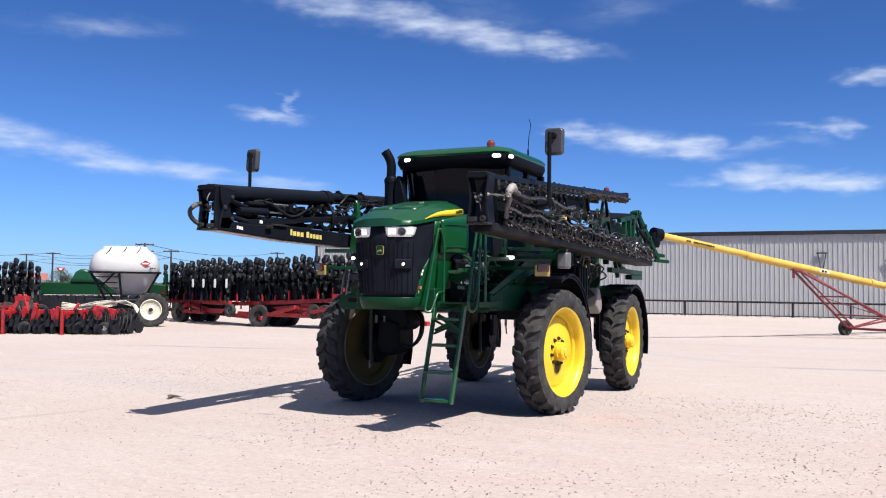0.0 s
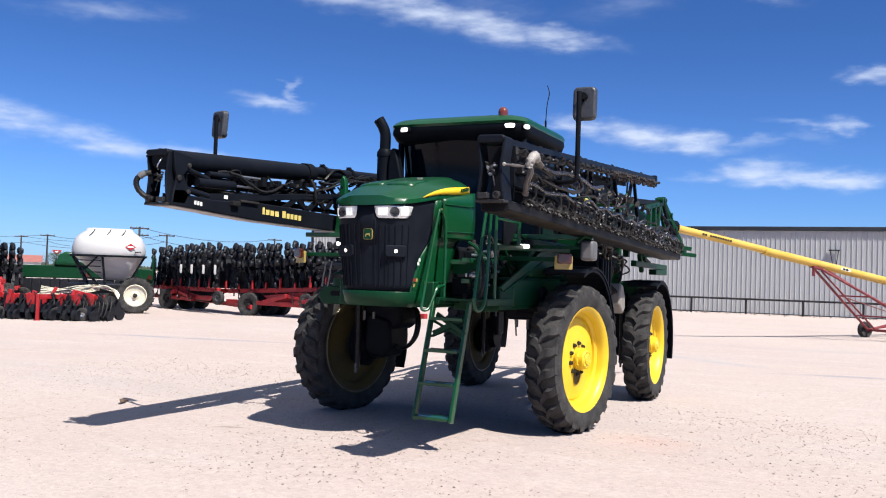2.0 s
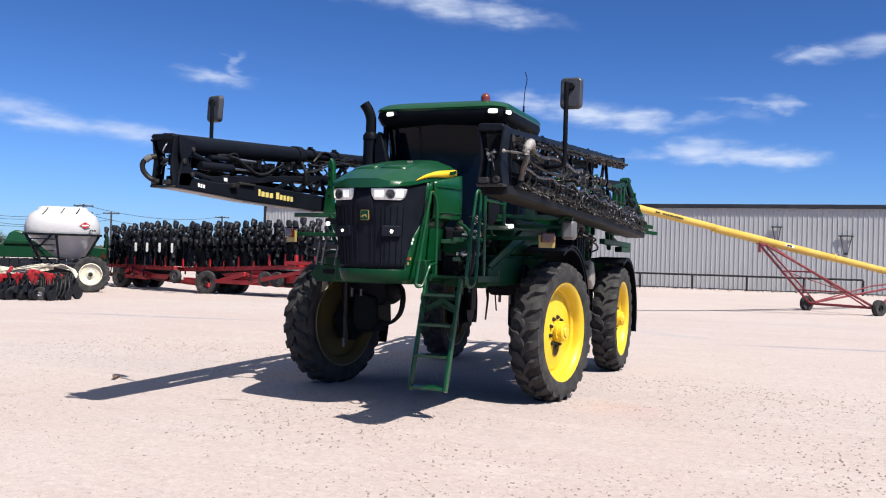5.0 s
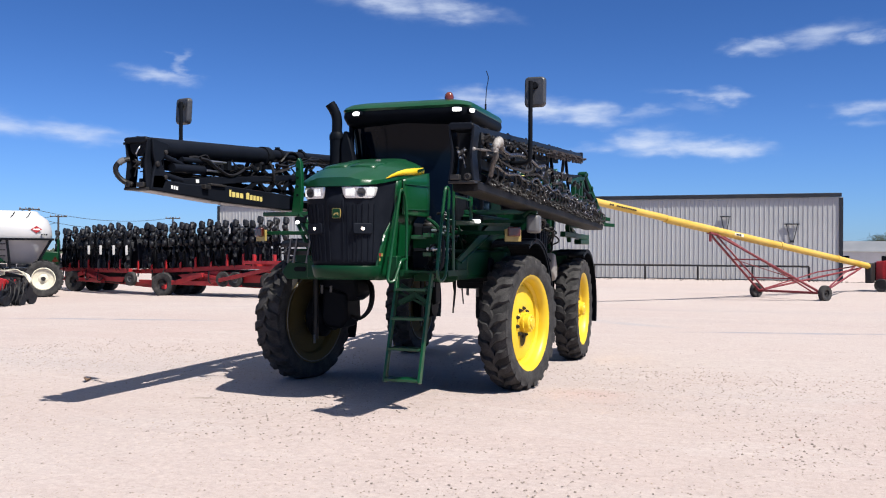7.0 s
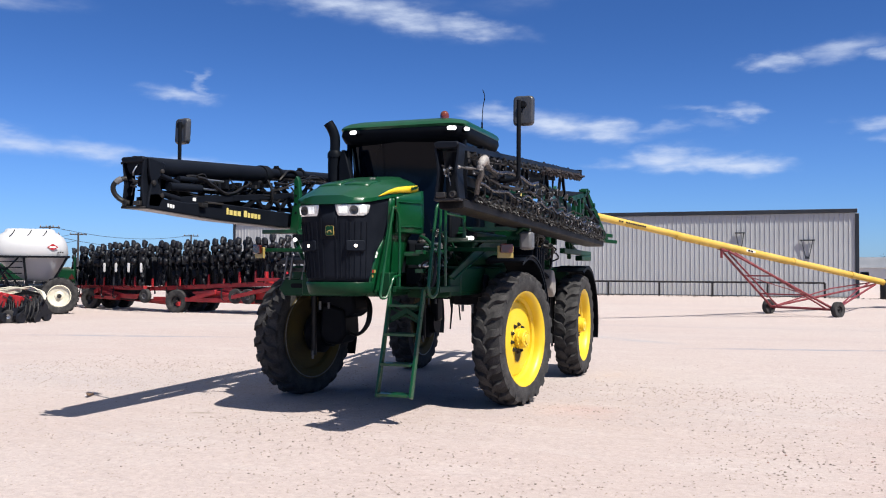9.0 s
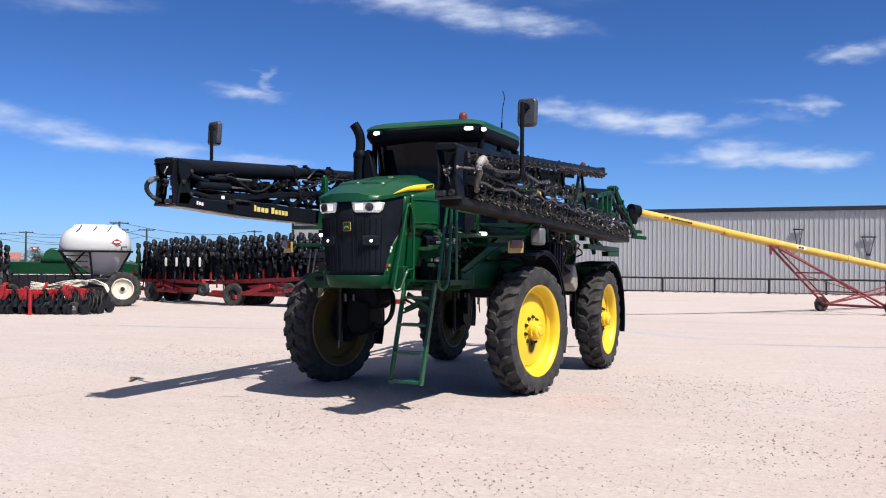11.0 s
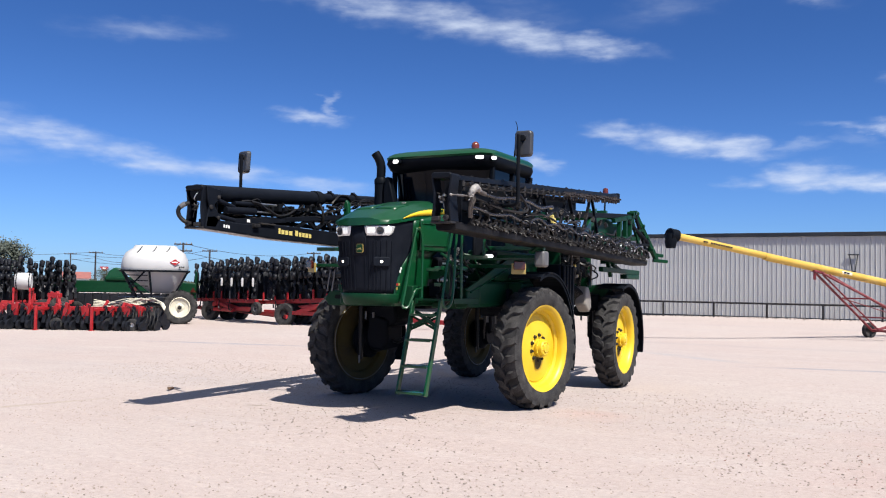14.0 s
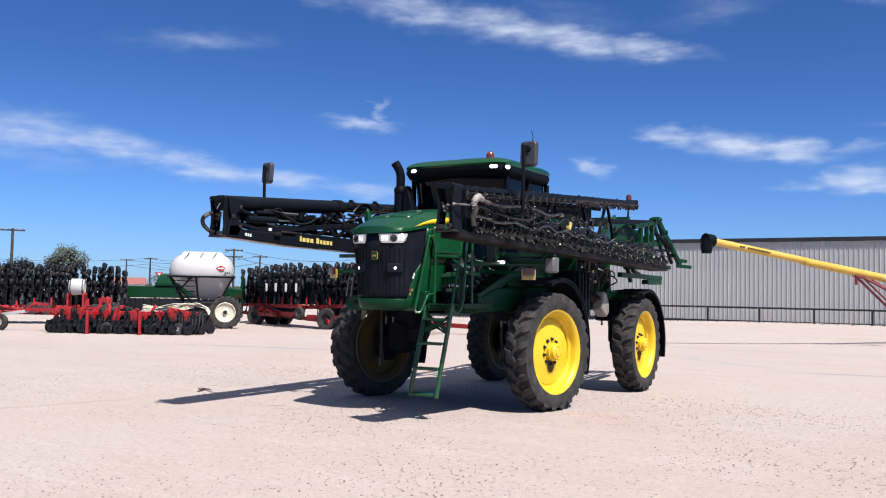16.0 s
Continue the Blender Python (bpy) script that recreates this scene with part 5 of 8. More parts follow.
box(bm, 0.90, 0.95, -2.85, -2.45, 2.18, 2.56)
part("cab_step_panel", bm, BLACK, sprayer, bevel=0.02)

# lamp plates and side boxes
for s in (-1, 1):
    turn = Matrix.Translation((s * (1.76 if s > 0 else 1.72), -3.14, 2.05)) @ Euler((0, 0, radians(28 if s > 0 else -25))).to_matrix().to_4x4()
    bm = bmesh.new()
    box(bm, -0.10, 0.10, -0.015, 0.02, -0.09, 0.06, turn)
    tp = part("signal_plate", bm, SIGN_YELLOW, sprayer, "yellow plate with an amber turn signal", bevel=0.005)
    bm = bmesh.new()
    box(bm, -0.075, 0.085, -0.065, -0.015, -0.03, 0.09, turn)
    part("turn_signal", bm, AMBER, tp, "amber lens", bevel=0.015)
    bm = bmesh.new()
    beam(bm, (s * 0.9, -3.02, 2.07), (s * 1.84, -3.08, 2.07), 0.035, 0.05)
    part("signal_arm", bm, GREEN_FRAME, sprayer, bevel=0.008)
    if s > 0:
        bm = bmesh.new()
        box(bm, min(s * 1.84, s * 2.0), max(s * 1.84, s * 2.0), -2.80, -2.60, 2.07, 2.30)
        part("rinse_bottle", bm, GREY_PLASTIC, sprayer, "pale grey plastic bottle on a bracket", bevel=0.035)
        bm = bmesh.new()
        beam(bm, (s * 0.9, -2.70, 2.22), (s * 1.90, -2.70, 2.22), 0.035, 0.04)
        tube(bm, [(s * 1.8, -2.78, 2.28), (s * 1.88, -2.76, 2.35), (s * 1.94, -2.70, 2.33)], 0.03)
        part("bottle_bracket", bm, GREEN_FRAME, sprayer)
    # ribbed black tank between the wheels with a pale cap
    bm = bmesh.new()
    box(bm, min(s * 0.9, s * 1.55), max(s * 0.9, s * 1.55), -0.98, -0.38, 1.38, 2.16)
    for k in range(4):
        y = -0.90 + 0.14 * k
        box(bm, min(s * 1.54, s * 1.60), max(s * 1.54, s * 1.60), y, y + 0.085, 1.40, 2.14)
    part("ribbed_tank", bm, PLASTIC, sprayer, "ribbed black plastic tank behind the front wheel", bevel=0.02)
    bm = bmesh.new()
    prism(bm, [(0.34, 1.50), (0.54, 1.36), (0.68, 1.44), (0.66, 1.62), (0.54, 1.80), (0.38, 1.82)], s * 1.34, s * 1.54)
    part("side_canister", bm, TAN_PLASTIC, sprayer, "pale grey six-sided plastic canister", bevel=0.03)
    for k in range(6):
        bm = bmesh.new()
        tube(bm, curve([(s * 1.2, 0.1 + 0.03 * k, 1.95), (s * (1.35 + 0.03 * k), 0.3, 1.7), (s * 1.3, 0.45, 1.5 + 0.04 * k), (s * 1.1, 0.6, 1.6)], 5), 0.016, 6)
        part("tank_hose", bm, HOSE_BLACK, sprayer)
for x0, y0, z0 in ((0.45, -1.50, 1.20), (0.56, -1.45, 1.08)):
    bm = bmesh.new()
    tube(bm, curve([(x0, y0, 1.56), (x0 + 0.01, y0 + 0.01, 1.35), (x0 + 0.04, y0, z0)], 4), 0.010, 6)
    part("drain_hose", bm, HOSE_BLACK, sprayer, "thin hanging drain hose")

# solution tank and rear frame
bm = bmesh.new()
rows = []
for y, g in ((-0.35, 0.12), (-0.25, 0.0), (2.35, 0.0), (2.45, 0.12)):
    ring = []
    for a in range(24):
        ca, sa = math.cos(a * math.tau / 24), math.sin(a * math.tau / 24)
        ring.append(((0.92 - g) * math.copysign(abs(ca) ** 0.55, ca), y, 2.74 + (0.30 - g) * math.copysign(abs(sa) ** 0.55, sa)))
    rows.append(ring)
vs = sheet(bm, rows, closed=True)
bm.faces.new(vs[0])
bm.faces.new(vs[-1])
part("solution_tank", bm, BLACK, sprayer, "large dark solution tank behind the cab", smooth=40)


# pumps, filters and plumbing slung under the tank
rnd = random.Random(21)
for s in (-1, 1):
    bm = bmesh.new()
    box(bm, *sorted((s * 0.58, s * 1.12)), -0.30, 1.20, 1.86, 2.38)
    part("pump_housing", bm, BLACK, sprayer, "dark pump housing under the tank", bevel=0.04)
    bm = bmesh.new()
    box(bm, *sorted((s * 0.6, s * 1.30)), 1.22, 1.34, 1.80, 2.46)
    part("tank_cradle", bm, GREEN_FRAME, sprayer, "green tank cradle", bevel=0.01)
    bm = bmesh.new()
    box(bm, *sorted((s * 0.6, s * 1.34)), -0.42, -0.34, 1.86, 2.44)
    part("tank_cradle", bm, GREEN_FRAME, sprayer, "green tank cradle", bevel=0.01)
    for k in range(4):
        y = -0.12 + 0.34 * k
        bm = bmesh.new()
        lathe(bm, [(1.96, 0.0), (1.97, 0.07), (2.04, 0.085), (2.22, 0.085), (2.24, 0.10), (2.28, 0.10), (2.30, 0.05), (2.36, 0.04), (2.36, 0.0)], 16, Matrix.Translation((s * 1.26, y, 0.02 * (k % 2))))
        part("filter_bowl", bm, PLASTIC, sprayer, "black filter bowl")
    for k in range(14):
        y0, z0 = -0.4 + 0.13 * k, rnd.uniform(2.05, 2.42)
        bm = bmesh.new()
        tube(bm, curve([(s * 1.16, y0, z0), (s * rnd.uniform(1.3, 1.42), y0 + rnd.uniform(0, 0.2), z0 - rnd.uniform(-0.05, 0.12)), (s * rnd.uniform(1.3, 1.42), y0 + rnd.uniform(0.1, 0.4), z0 - rnd.uniform(0.0, 0.25)), (s * 1.2, y0 + rnd.uniform(0.2, 0.6), z0 - rnd.uniform(0.1, 0.4))], 5), rnd.choice((0.014, 0.02, 0.028)), 7)
        part("plumbing_hose", bm, HOSE_BLACK, sprayer)
    for k in range(6):
        bm = bmesh.new()
        y, z = rnd.uniform(-0.3, 1.2), rnd.uniform(1.95, 2.4)
        box(bm, *sorted((s * 1.30, s * 1.34)), y, y + 0.06, z, z + 0.05)
        part("tag", bm, rnd.choice((SIGN_YELLOW, GREY_PLASTIC, PALE)), sprayer, bevel=0.006)


def framework(name, bars, w, mat, label=""):
    for a, b in bars:
        bar(name, sprayer, mat, a, b, w, w, label, 0.008)


for s in (-1, 1):
    x = s * 1.42
    framework("gantry_leg", [((s * 0.84, 3.54, 2.3), (s * 0.84, 3.54, 3.30))], 0.11, GREEN_FRAME, "green leg of the rear gantry")
    framework("rack_beam", [((x - s * 0.1, -0.4, 3.02), (x, 3.85, 3.30))], 0.09, BLACK)
    framework("lower_beam", [((s * 1.5, 1.3, 2.14), (s * 1.5, 3.75, 2.12))], 0.09, GREEN_FRAME, "green lower rack beam")
    framework("beam_bracket", [((s * 1.5, 1.7, 2.30), (s * 1.5, 1.9, 2.02))], 0.07, GREEN_FRAME)
    framework("beam_bracket", [((s * 1.5, 2.0, 2.24), (s * 1.5, 2.45, 2.16))], 0.06, GREEN_FRAME)
    bm = bmesh.new()
    box(bm, *sorted((s * 1.43, s * 1.56)), 2.75, 3.68, 1.98, 2.075)
    part("stop_block", bm, GREEN_FRAME, sprayer, "dark green block under the rack beam", bevel=0.012)
    framework("tail_strut", [((x, 3.55, 3.28), (x + s * 0.10, 4.02, 2.42))], 0.06, GREEN_FRAME)
    framework("tail_strut", [((x + s * 0.02, 3.74, 3.32), (x + s * 0.20, 4.16, 2.44))], 0.055, BLACK)
    framework("tail_strut", [((x + s * 0.04, 3.62, 2.98), (x + s * 0.12, 4.08, 3.02))], 0.05, GREEN_FRAME)
    framework("tail_strut", [((x + s * 0.06, 3.50, 2.70), (x + s * 0.20, 4.24, 2.72))], 0.05, BLACK)
    for y, z in ((3.45, 3.33), (3.62, 3.36), (4.02, 3.10), (4.15, 2.86), (4.28, 2.62)):
        bm = bmesh.new()
        lathe(bm, [(-0.07, 0.0), (-0.07, 0.045), (0.07, 0.045), (0.07, 0.0)], 12, Matrix.Translation((x + s * (0.02 + 0.25 * max(0.0, (y - 3.9) / 0.5)), y, z)) @ AXIS_X)
        part("pivot_boss", bm, GREEN_FRAME, sprayer, "round pivot boss")
    framework("tail_frame", [((x, 2.6, 2.35), (x, 2.75, 3.2)), ((x, 3.1, 2.3), (x, 3.1, 3.25)), ((x, 3.85, 3.34), (x + s * 0.3, 4.42, 2.42)), ((x, 3.5, 3.3), (x, 3.3, 2.3)),
                             ((x, 2.3, 3.1), (x, 3.85, 3.32)), ((x, 2.3, 2.75), (x, 4.1, 2.85)), ((x, 2.2, 2.3), (x + s * 0.1, 4.3, 2.36))], 0.085, GREEN_FRAME, "green tail frame of the boom carrier")
    framework("tail_foot", [((x + s * 0.25, 4.35, 2.40), (x + s * 0.48, 4.62, 2.38)), ((x + s * 0.28, 4.42, 2.52), (x + s * 0.40, 4.56, 2.50))], 0.07, GREEN_FRAME)
    framework("lift_arm", [((s * 0.7, 2.3, 2.7), (s * 0.8, 4.0, 3.2))], 0.11, GREEN_FRAME)
    for a, b in (((s * 1.3, 2.0, 2.4), (s * 1.35, 3.4, 3.0)), ((s * 1.35, 3.2, 3.25), (s * 1.6, 4.2, 2.75))):
        bm = bmesh.new()
        tube(bm, [a, b], 0.048, 12)
        part("lift_cylinder", bm, BLACK, sprayer)
    bm = bmesh.new()
    ball(bm, (x + s * 0.02, 3.88, 3.36), 0.06)
    part("tail_pivot", bm, GREEN_FRAME, sprayer)
framework("tail_cross", [((-1.42, 3.85, 3.3), (1.42, 3.85, 3.3)), ((-1.42, 3.9, 2.5), (1.42, 3.9, 2.5))], 0.10, GREEN_FRAME, "green cross frame at the tail")
framework("gantry_beam", [((-0.90, 3.54, 3.355), (0.90, 3.54, 3.355))], 0.12, GREEN, "green top beam of the rear gantry")
bm = bmesh.new()
prism(bm, [(0.9, 2.85), (1.35, 2.75), (1.3, 3.25)], 1.25, 1.30)
part("gusset_plate", bm, GREEN, sprayer)
for s in (-1, 1):
    bm = bmesh.new()
    prism(bm, [(1.7, 2.46), (2.9, 2.50), (2.75, 3.10), (2.2, 3.16), (1.75, 2.95)], *sorted((s * 0.95, s * 1.28)))
    part("lift_frame", bm, GREEN_FRAME, sprayer, "dark green boom lift frame", bevel=0.03)
    bm = bmesh.new()
    prism(bm, [(2.95, 2.48), (3.45, 2.50), (3.60, 3.0), (3.45, 3.12), (2.95, 3.10)], *sorted((s * 1.02, s * 1.20)))
    part("lift_plate", bm, GREEN_FRAME, sprayer, "dark green lift plate", bevel=0.02)
    bm = bmesh.new()
    beam(bm, (s * 1.36, 0.3, 2.50), (s * 1.36, 1.4, 3.22), 0.06, 0.10)
    part("rack_brace", bm, GREEN, sprayer, bevel=0.008)
    bm = bmesh.new()
    beam(bm, (s * 1.36, -0.6, 2.62), (s * 1.40, 2.6, 2.70), 0.05, 0.08)
    part("rack_rail", bm, GREEN_FRAME, sprayer, bevel=0.008)
bm = bmesh.new()
box(bm, 1.18, 1.25, -0.50, -0.36, 2.84, 3.00)
part("caution_plate", bm, LETTER, sprayer, "yellow caution plate", bevel=0.01)
bm = bmesh.new()
tube(bm, [(0.73, 3.9, 3.3), (0.73, 3.97, 3.78)], 0.02, 8)
lathe(bm, [(3.77, 0.05), (3.81, 0.055)], 14, Matrix.Translation((0.73, 3.97, 0)))
bc = part("tail_beacon_base", bm, PLASTIC, sprayer, "second beacon on a post at the tail")
bm = bmesh.new()
lathe(bm, [(3.81, 0.062), (3.88, 0.062), (3.93, 0.045), (3.945, 0.0)], 16, Matrix.Translation((0.73, 3.97, 0)))
part("beacon_lens", bm, BEACON, bc, "orange-red beacon lens")

# booms -----------------------------------------------------------
NOZ = bmesh.new()
lathe(NOZ, [(-0.075, 0.008), (-0.06, 0.016), (-0.03, 0.016), (-0.025, 0.024), (0.03, 0.024), (0.035, 0.014), (0.055, 0.014)], 8, Matrix())
box(NOZ, 0.0, 0.055, -0.014, 0.014, -0.02, 0.015)
lathe(NOZ, [(0.055, 0.018), (0.08, 0.016), (0.08, 0.0)], 8, AXIS_X)
NOZ_OLD_ME = finish(NOZ.copy(), "dusty_nozzle", NOZZLE_DUST, 35)
NOZ_ME = finish(NOZ, "nozzle", BLACK_DUSTY, 35)
CLIP = bmesh.new()
box(CLIP, -0.025, 0.025, -0.022, 0.022, -0.05, 0.02)
lathe(CLIP, [(0.02, 0.016), (0.04, 0.016), (0.045, 0.0)], 8, Matrix())
CLIP_ME = finish(CLIP, "clip", BLACK_DUSTY, 35)
SPECK = bmesh.new()
lathe(SPECK, [(-0.02, 0.008), (-0.008, 0.013), (0.01, 0.013), (0.02, 0.006)], 7, Matrix())
SPECK_ME = finish(SPECK, "fitting", CHROME, 35)


def low_z(y):
    """Upper face of the bottom tray."""
    return 2.50 - 0.0195 * (y + 5.6)


def top_z(y):
    """Upper face of the top chord."""
    return 3.02 + 0.068 * (y + 5.7)


def out_x(y):
    return 2.02 - 0.028 * (y + 5.7)


def hose(parent, pts, r, mat=HOSE_BLACK, steps=5, name="hose", label="", n=7):
    bm = bmesh.new()
    tube(bm, curve(pts, steps), r, n)
    return part(name, bm, mat, parent, label)


def end_frame(boom, P, s, xa, xb):
    """Two waisted plates with a head and a hinge foot, open and dark between."""
    for x0, k in ((abs(xa), 1), (abs(xb), -1)):
        bm = bmesh.new()
        edge = [(2.50, 0.0), (2.56, 0.006), (2.64, 0.016), (2.74, 0.026), (2.80, 0.024), (2.88, 0.014), (2.95, 0.005), (3.02, 0.0)]
        rows = []
        for z, dx in edge:
            x = x0 + k * dx
            rows.append([P(x, -5.72, z), P(x + k * 0.022, -5.725, z), P(x + k * 0.022, -5.55, z), P(x, -5.53, z)])
        vs = sheet(bm, rows, closed=True)
        bm.faces.new(vs[0])
        bm.faces.new(vs[-1])
        part("frame_plate", bm, FRAME_BLACK, boom, bevel=0.006, smooth=50)
    lo, hi = min(abs(xa), abs(xb)), max(abs(xa), abs(xb))
    bm = bmesh.new()
    prism(bm, [(s * u, v) for u, v in ((lo - 0.004, 3.01), (lo + 0.03, 2.975), (hi - 0.03, 2.975), (hi + 0.004, 3.01), (hi - 0.02, 3.04), (lo + 0.02, 3.045))], -5.74, -5.50, "y")
    part("frame_head", bm, FRAME_BLACK, boom, "rounded head of the end frame", bevel=0.012)
    bm = bmesh.new()
    box(bm, *sorted((s * (lo + 0.02), s * (hi - 0.02))), -5.44, -5.42, 2.52, 2.98)
    part("end_web", bm, BLACK, boom)
    bm = bmesh.new()
    box(bm, *sorted((s * (lo - 0.003), s * (hi + 0.003))), -5.73, -5.40, 2.475, 2.50)
    box(bm, *sorted((s * (lo + 0.03), s * (lo + 0.12))), -5.76, -5.70, 2.505, 2.555)
    part("frame_foot", bm, BLACK_DUSTY, boom, "worn hinge foot", bevel=0.006)
    bm = bmesh.new()
    m = Matrix.Translation((s * (hi - 0.06), -5.72, 2.535)) @ Euler((radians(90), 0, 0)).to_matrix().to_4x4()
    lathe(bm, [(-0.02, 0.034), (0.03, 0.034), (0.035, 0.022), (0.025, 0.018), (0.025, 0.0)], 16, m)
    part("hinge_pin", bm, BLACK_DUSTY, boom, "round worn hinge pin")
    mid = (lo + hi) / 2
    for (ax, az), (bx, bz), r in (((-0.05, 2.79), (0.03, 2.74), 0.008), ((-0.04, 2.73), (0.03, 2.81), 0.007), ((0.0, 2.76), (0.035, 2.62), 0.006)):
        bm = bmesh.new()
        tube(bm, [P(mid + ax, -5.69, az), P(mid + bx, -5.70, bz)], r, 7)
        part("end_linkage", bm, DISC if s > 0 else BLACK_DUSTY, boom)
    bm = bmesh.new()
    ball(bm, P(mid, -5.68, 2.765), 0.03, sub=2)
    part("linkage_knuckle", bm, BLACK_DUSTY, boom)
    for dx, dz, r in ((-0.03, 0.0, 0.014), (0.035, 0.02, 0.012), (-0.01, -0.05, 0.012), (0.03, -0.04, 0.010), (-0.045, 0.045, 0.009)):
        bm = bmesh.new()
        lathe(bm, [(-0.02, 0.0), (-0.02, r), (0.012, r), (0.02, r * 0.6), (0.02, 0.0)], 8, Matrix.Translation(P(mid + dx, -5.70, 2.765 + dz)) @ Euler((radians(90 + 500 * dx), 400 * dz, 0)).to_matrix().to_4x4())
        part("end_fitting", bm, CHROME if r > 0.011 and s > 0 else BLACK_DUSTY, boom)


def right_boom():
    def P(x, y, z):
        return Vector((x, y, z))
    rnd = random.Random(4)
    bm = bmesh.new()
    rows = []
    for y, x0, x1 in ((-5.62, 1.80, 2.05), (-3.0, 1.74, 2.02), (0.0, 1.68, 1.99), (2.75, 1.62, 1.96)):
        z = low_z(y)
        rows.append([P(x0, y, z), P(x1, y, z), P(x1 + 0.004, y, z - 0.080), P(x1 - 0.02, y, z - 0.095), P(x0 + 0.02, y, z - 0.098), P(x0, y, z - 0.08)])
    vs = sheet(bm, rows, closed=True)
    bm.faces.new(vs[0])
    bm.faces.new(vs[-1])
    boom = part("boom", bm, TRAY, sprayer, "long black folded spray boom on a dusty tray", bevel=0.006)
    end_frame(boom, P, 1, 1.79, 2.045)
    bm = bmesh.new()
    rows = []
    for y, w, h in ((-5.56, 0.10, 0.055), (-3.0, 0.11, 0.075), (-0.2, 0.12, 0.10), (1.30, 0.12, 0.125)):
        x, z = out_x(y), top_z(y)
        rows.append([P(x - w, y, z), P(x, y, z), P(x, y, z - h), P(x - w, y, z - h)])
    vs = sheet(bm, rows, closed=True)
    bm.faces.new(vs[0])
    bm.faces.new(vs[-1])
    part("top_chord", bm, FRAME_BLACK, boom, "thin black top chord", bevel=0.006)
    bm = bmesh.new()
    box(bm, out_x(1.3) - 0.13, out_x(1.3) + 0.012, 1.25, 1.34, top_z(1.3) - 0.15, top_z(1.3) + 0.02)
    part("chord_end", bm, FRAME_BLACK, boom, bevel=0.01)
    # diagonals and a middle chord that close the inside
    k, y = 0, -5.3
    while y < -0.2:
        y2 = y + 0.55
        hi, hi2 = min(top_z(y) - 0.08, 3.3), min(top_z(y2) - 0.08, 3.3)
        if y > 0.9:
            hi = hi2 = 2.9
        a, b = (low_z(y) + 0.01, hi2) if k % 2 == 0 else (hi, low_z(y2) + 0.01)
        bm = bmesh.new()
        beam(bm, P(1.86, y, a), P(1.84, y2, b), 0.04, 0.045)
        part("lattice_bar", bm, BLACK, boom)
        y, k = y2, k + 1
    for (ya, za), (yb, zb), x, w, h in (((-5.3, 2.72), (2.4, 2.62), 1.90, 0.05, 0.10), ((-5.3, 2.84), (-0.5, 2.98), 1.88, 0.05, 0.10), ((-4.9, 2.60), (2.5, 2.46), 1.72, 0.05, 0.16), ((-4.9, 2.92), (-0.5, 3.12), 1.70, 0.05, 0.16), ((-3.6, 3.02), (-0.3, 3.22), 1.80, 0.04, 0.07), ((-4.9, 2.76), (-2.7, 2.79), 1.70, 0.05, 0.14)):
        bm = bmesh.new()
        beam(bm, P(x, ya, za), P(x - 0.08, yb, zb), w, h)
        part("folded_section", bm, BLACK, boom, bevel=0.004)
    # nozzle bodies in three rows, clips on the chord
    y = -5.38
    while y < 1.1:
        shared("nozzle", NOZ_OLD_ME if y > -1.9 else NOZ_ME, boom, Matrix.Translation((out_x(y) + 0.01, y, top_z(y) - 0.105)) @ Euler((radians(rnd.uniform(-12, 12)), radians(rnd.uniform(-10, 10)), 0)).to_matrix().to_4x4() @ Matrix.Diagonal((1.15, 1.15, rnd.uniform(0.8, 1.1), 1)))
        if rnd.random() < 0.5:
            shared("clip", CLIP_ME, boom, Matrix.Translation((out_x(y) - 0.03, y + 0.06, top_z(y) + 0.002)) @ Matrix.Diagonal((0.8, 0.8, rnd.uniform(0.2, 0.55), 1)))
        y += (0.235 if y < -1.9 else 0.13) * rnd.uniform(0.9, 1.1)
    y = -5.15
    while y < 2.7:
        x = 2.03 - 0.011 * (y + 5.2)
        shared("nozzle", NOZ_ME, boom, Matrix.Translation((x, y, low_z(y) + 0.055)) @ Euler((radians(rnd.uniform(-18, 18)), radians(rnd.uniform(-10, 25)), 0)).to_matrix().to_4x4() @ Matrix.Diagonal((1.1, 1.1, 0.9, 1)))
        if rnd.random() < 0.75:
            hose(boom, [P(x + 0.02, y, low_z(y) + 0.20), P(x + 0.07, y + 0.03, low_z(y) + 0.17), P(x + 0.075, y + 0.05, low_z(y) + 0.10), P(x + 0.05, y + 0.03, low_z(y) + 0.05)], 0.012, rnd.choice((HOSE, HOSE_BLACK, HOSE_BLACK)), 4, "drop_hose")
        y += 0.24 * rnd.uniform(0.85, 1.15)
    y = -5.2
    while y < 0.3:
        shared("clip", CLIP_ME, boom, Matrix.Translation((1.99, y, 2.80 + 0.02 * (y + 5.2) + rnd.uniform(-0.05, 0.05))) @ Euler((rnd.uniform(-0.6, 0.6), rnd.uniform(-0.6, 0.6), 0)).to_matrix().to_4x4())
        y += 0.31 * rnd.uniform(0.7, 1.2)
    y = -5.2
    while y < 2.7:
        x = 2.035 - 0.011 * (y + 5.2)
        shared("nozzle", NOZ_ME, boom, Matrix.Translation((x, y, low_z(y) + 0.03 + rnd.uniform(-0.01, 0.02))) @ Euler((radians(rnd.uniform(-35, 35)), radians(rnd.uniform(0, 50)), 0)).to_matrix().to_4x4() @ Matrix.Diagonal((0.8, 0.8, 0.7, 1)))
        if rnd.random() < 0.5:
            shared("clip", CLIP_ME, boom, Matrix.Translation((x - 0.005, y + 0.04, low_z(y) + rnd.uniform(0.06, 0.16))) @ Euler((rnd.uniform(-0.6, 0.6), rnd.uniform(-0.6, 0.6), 0)).to_matrix().to_4x4() @ Matrix.Scale(0.8, 4))
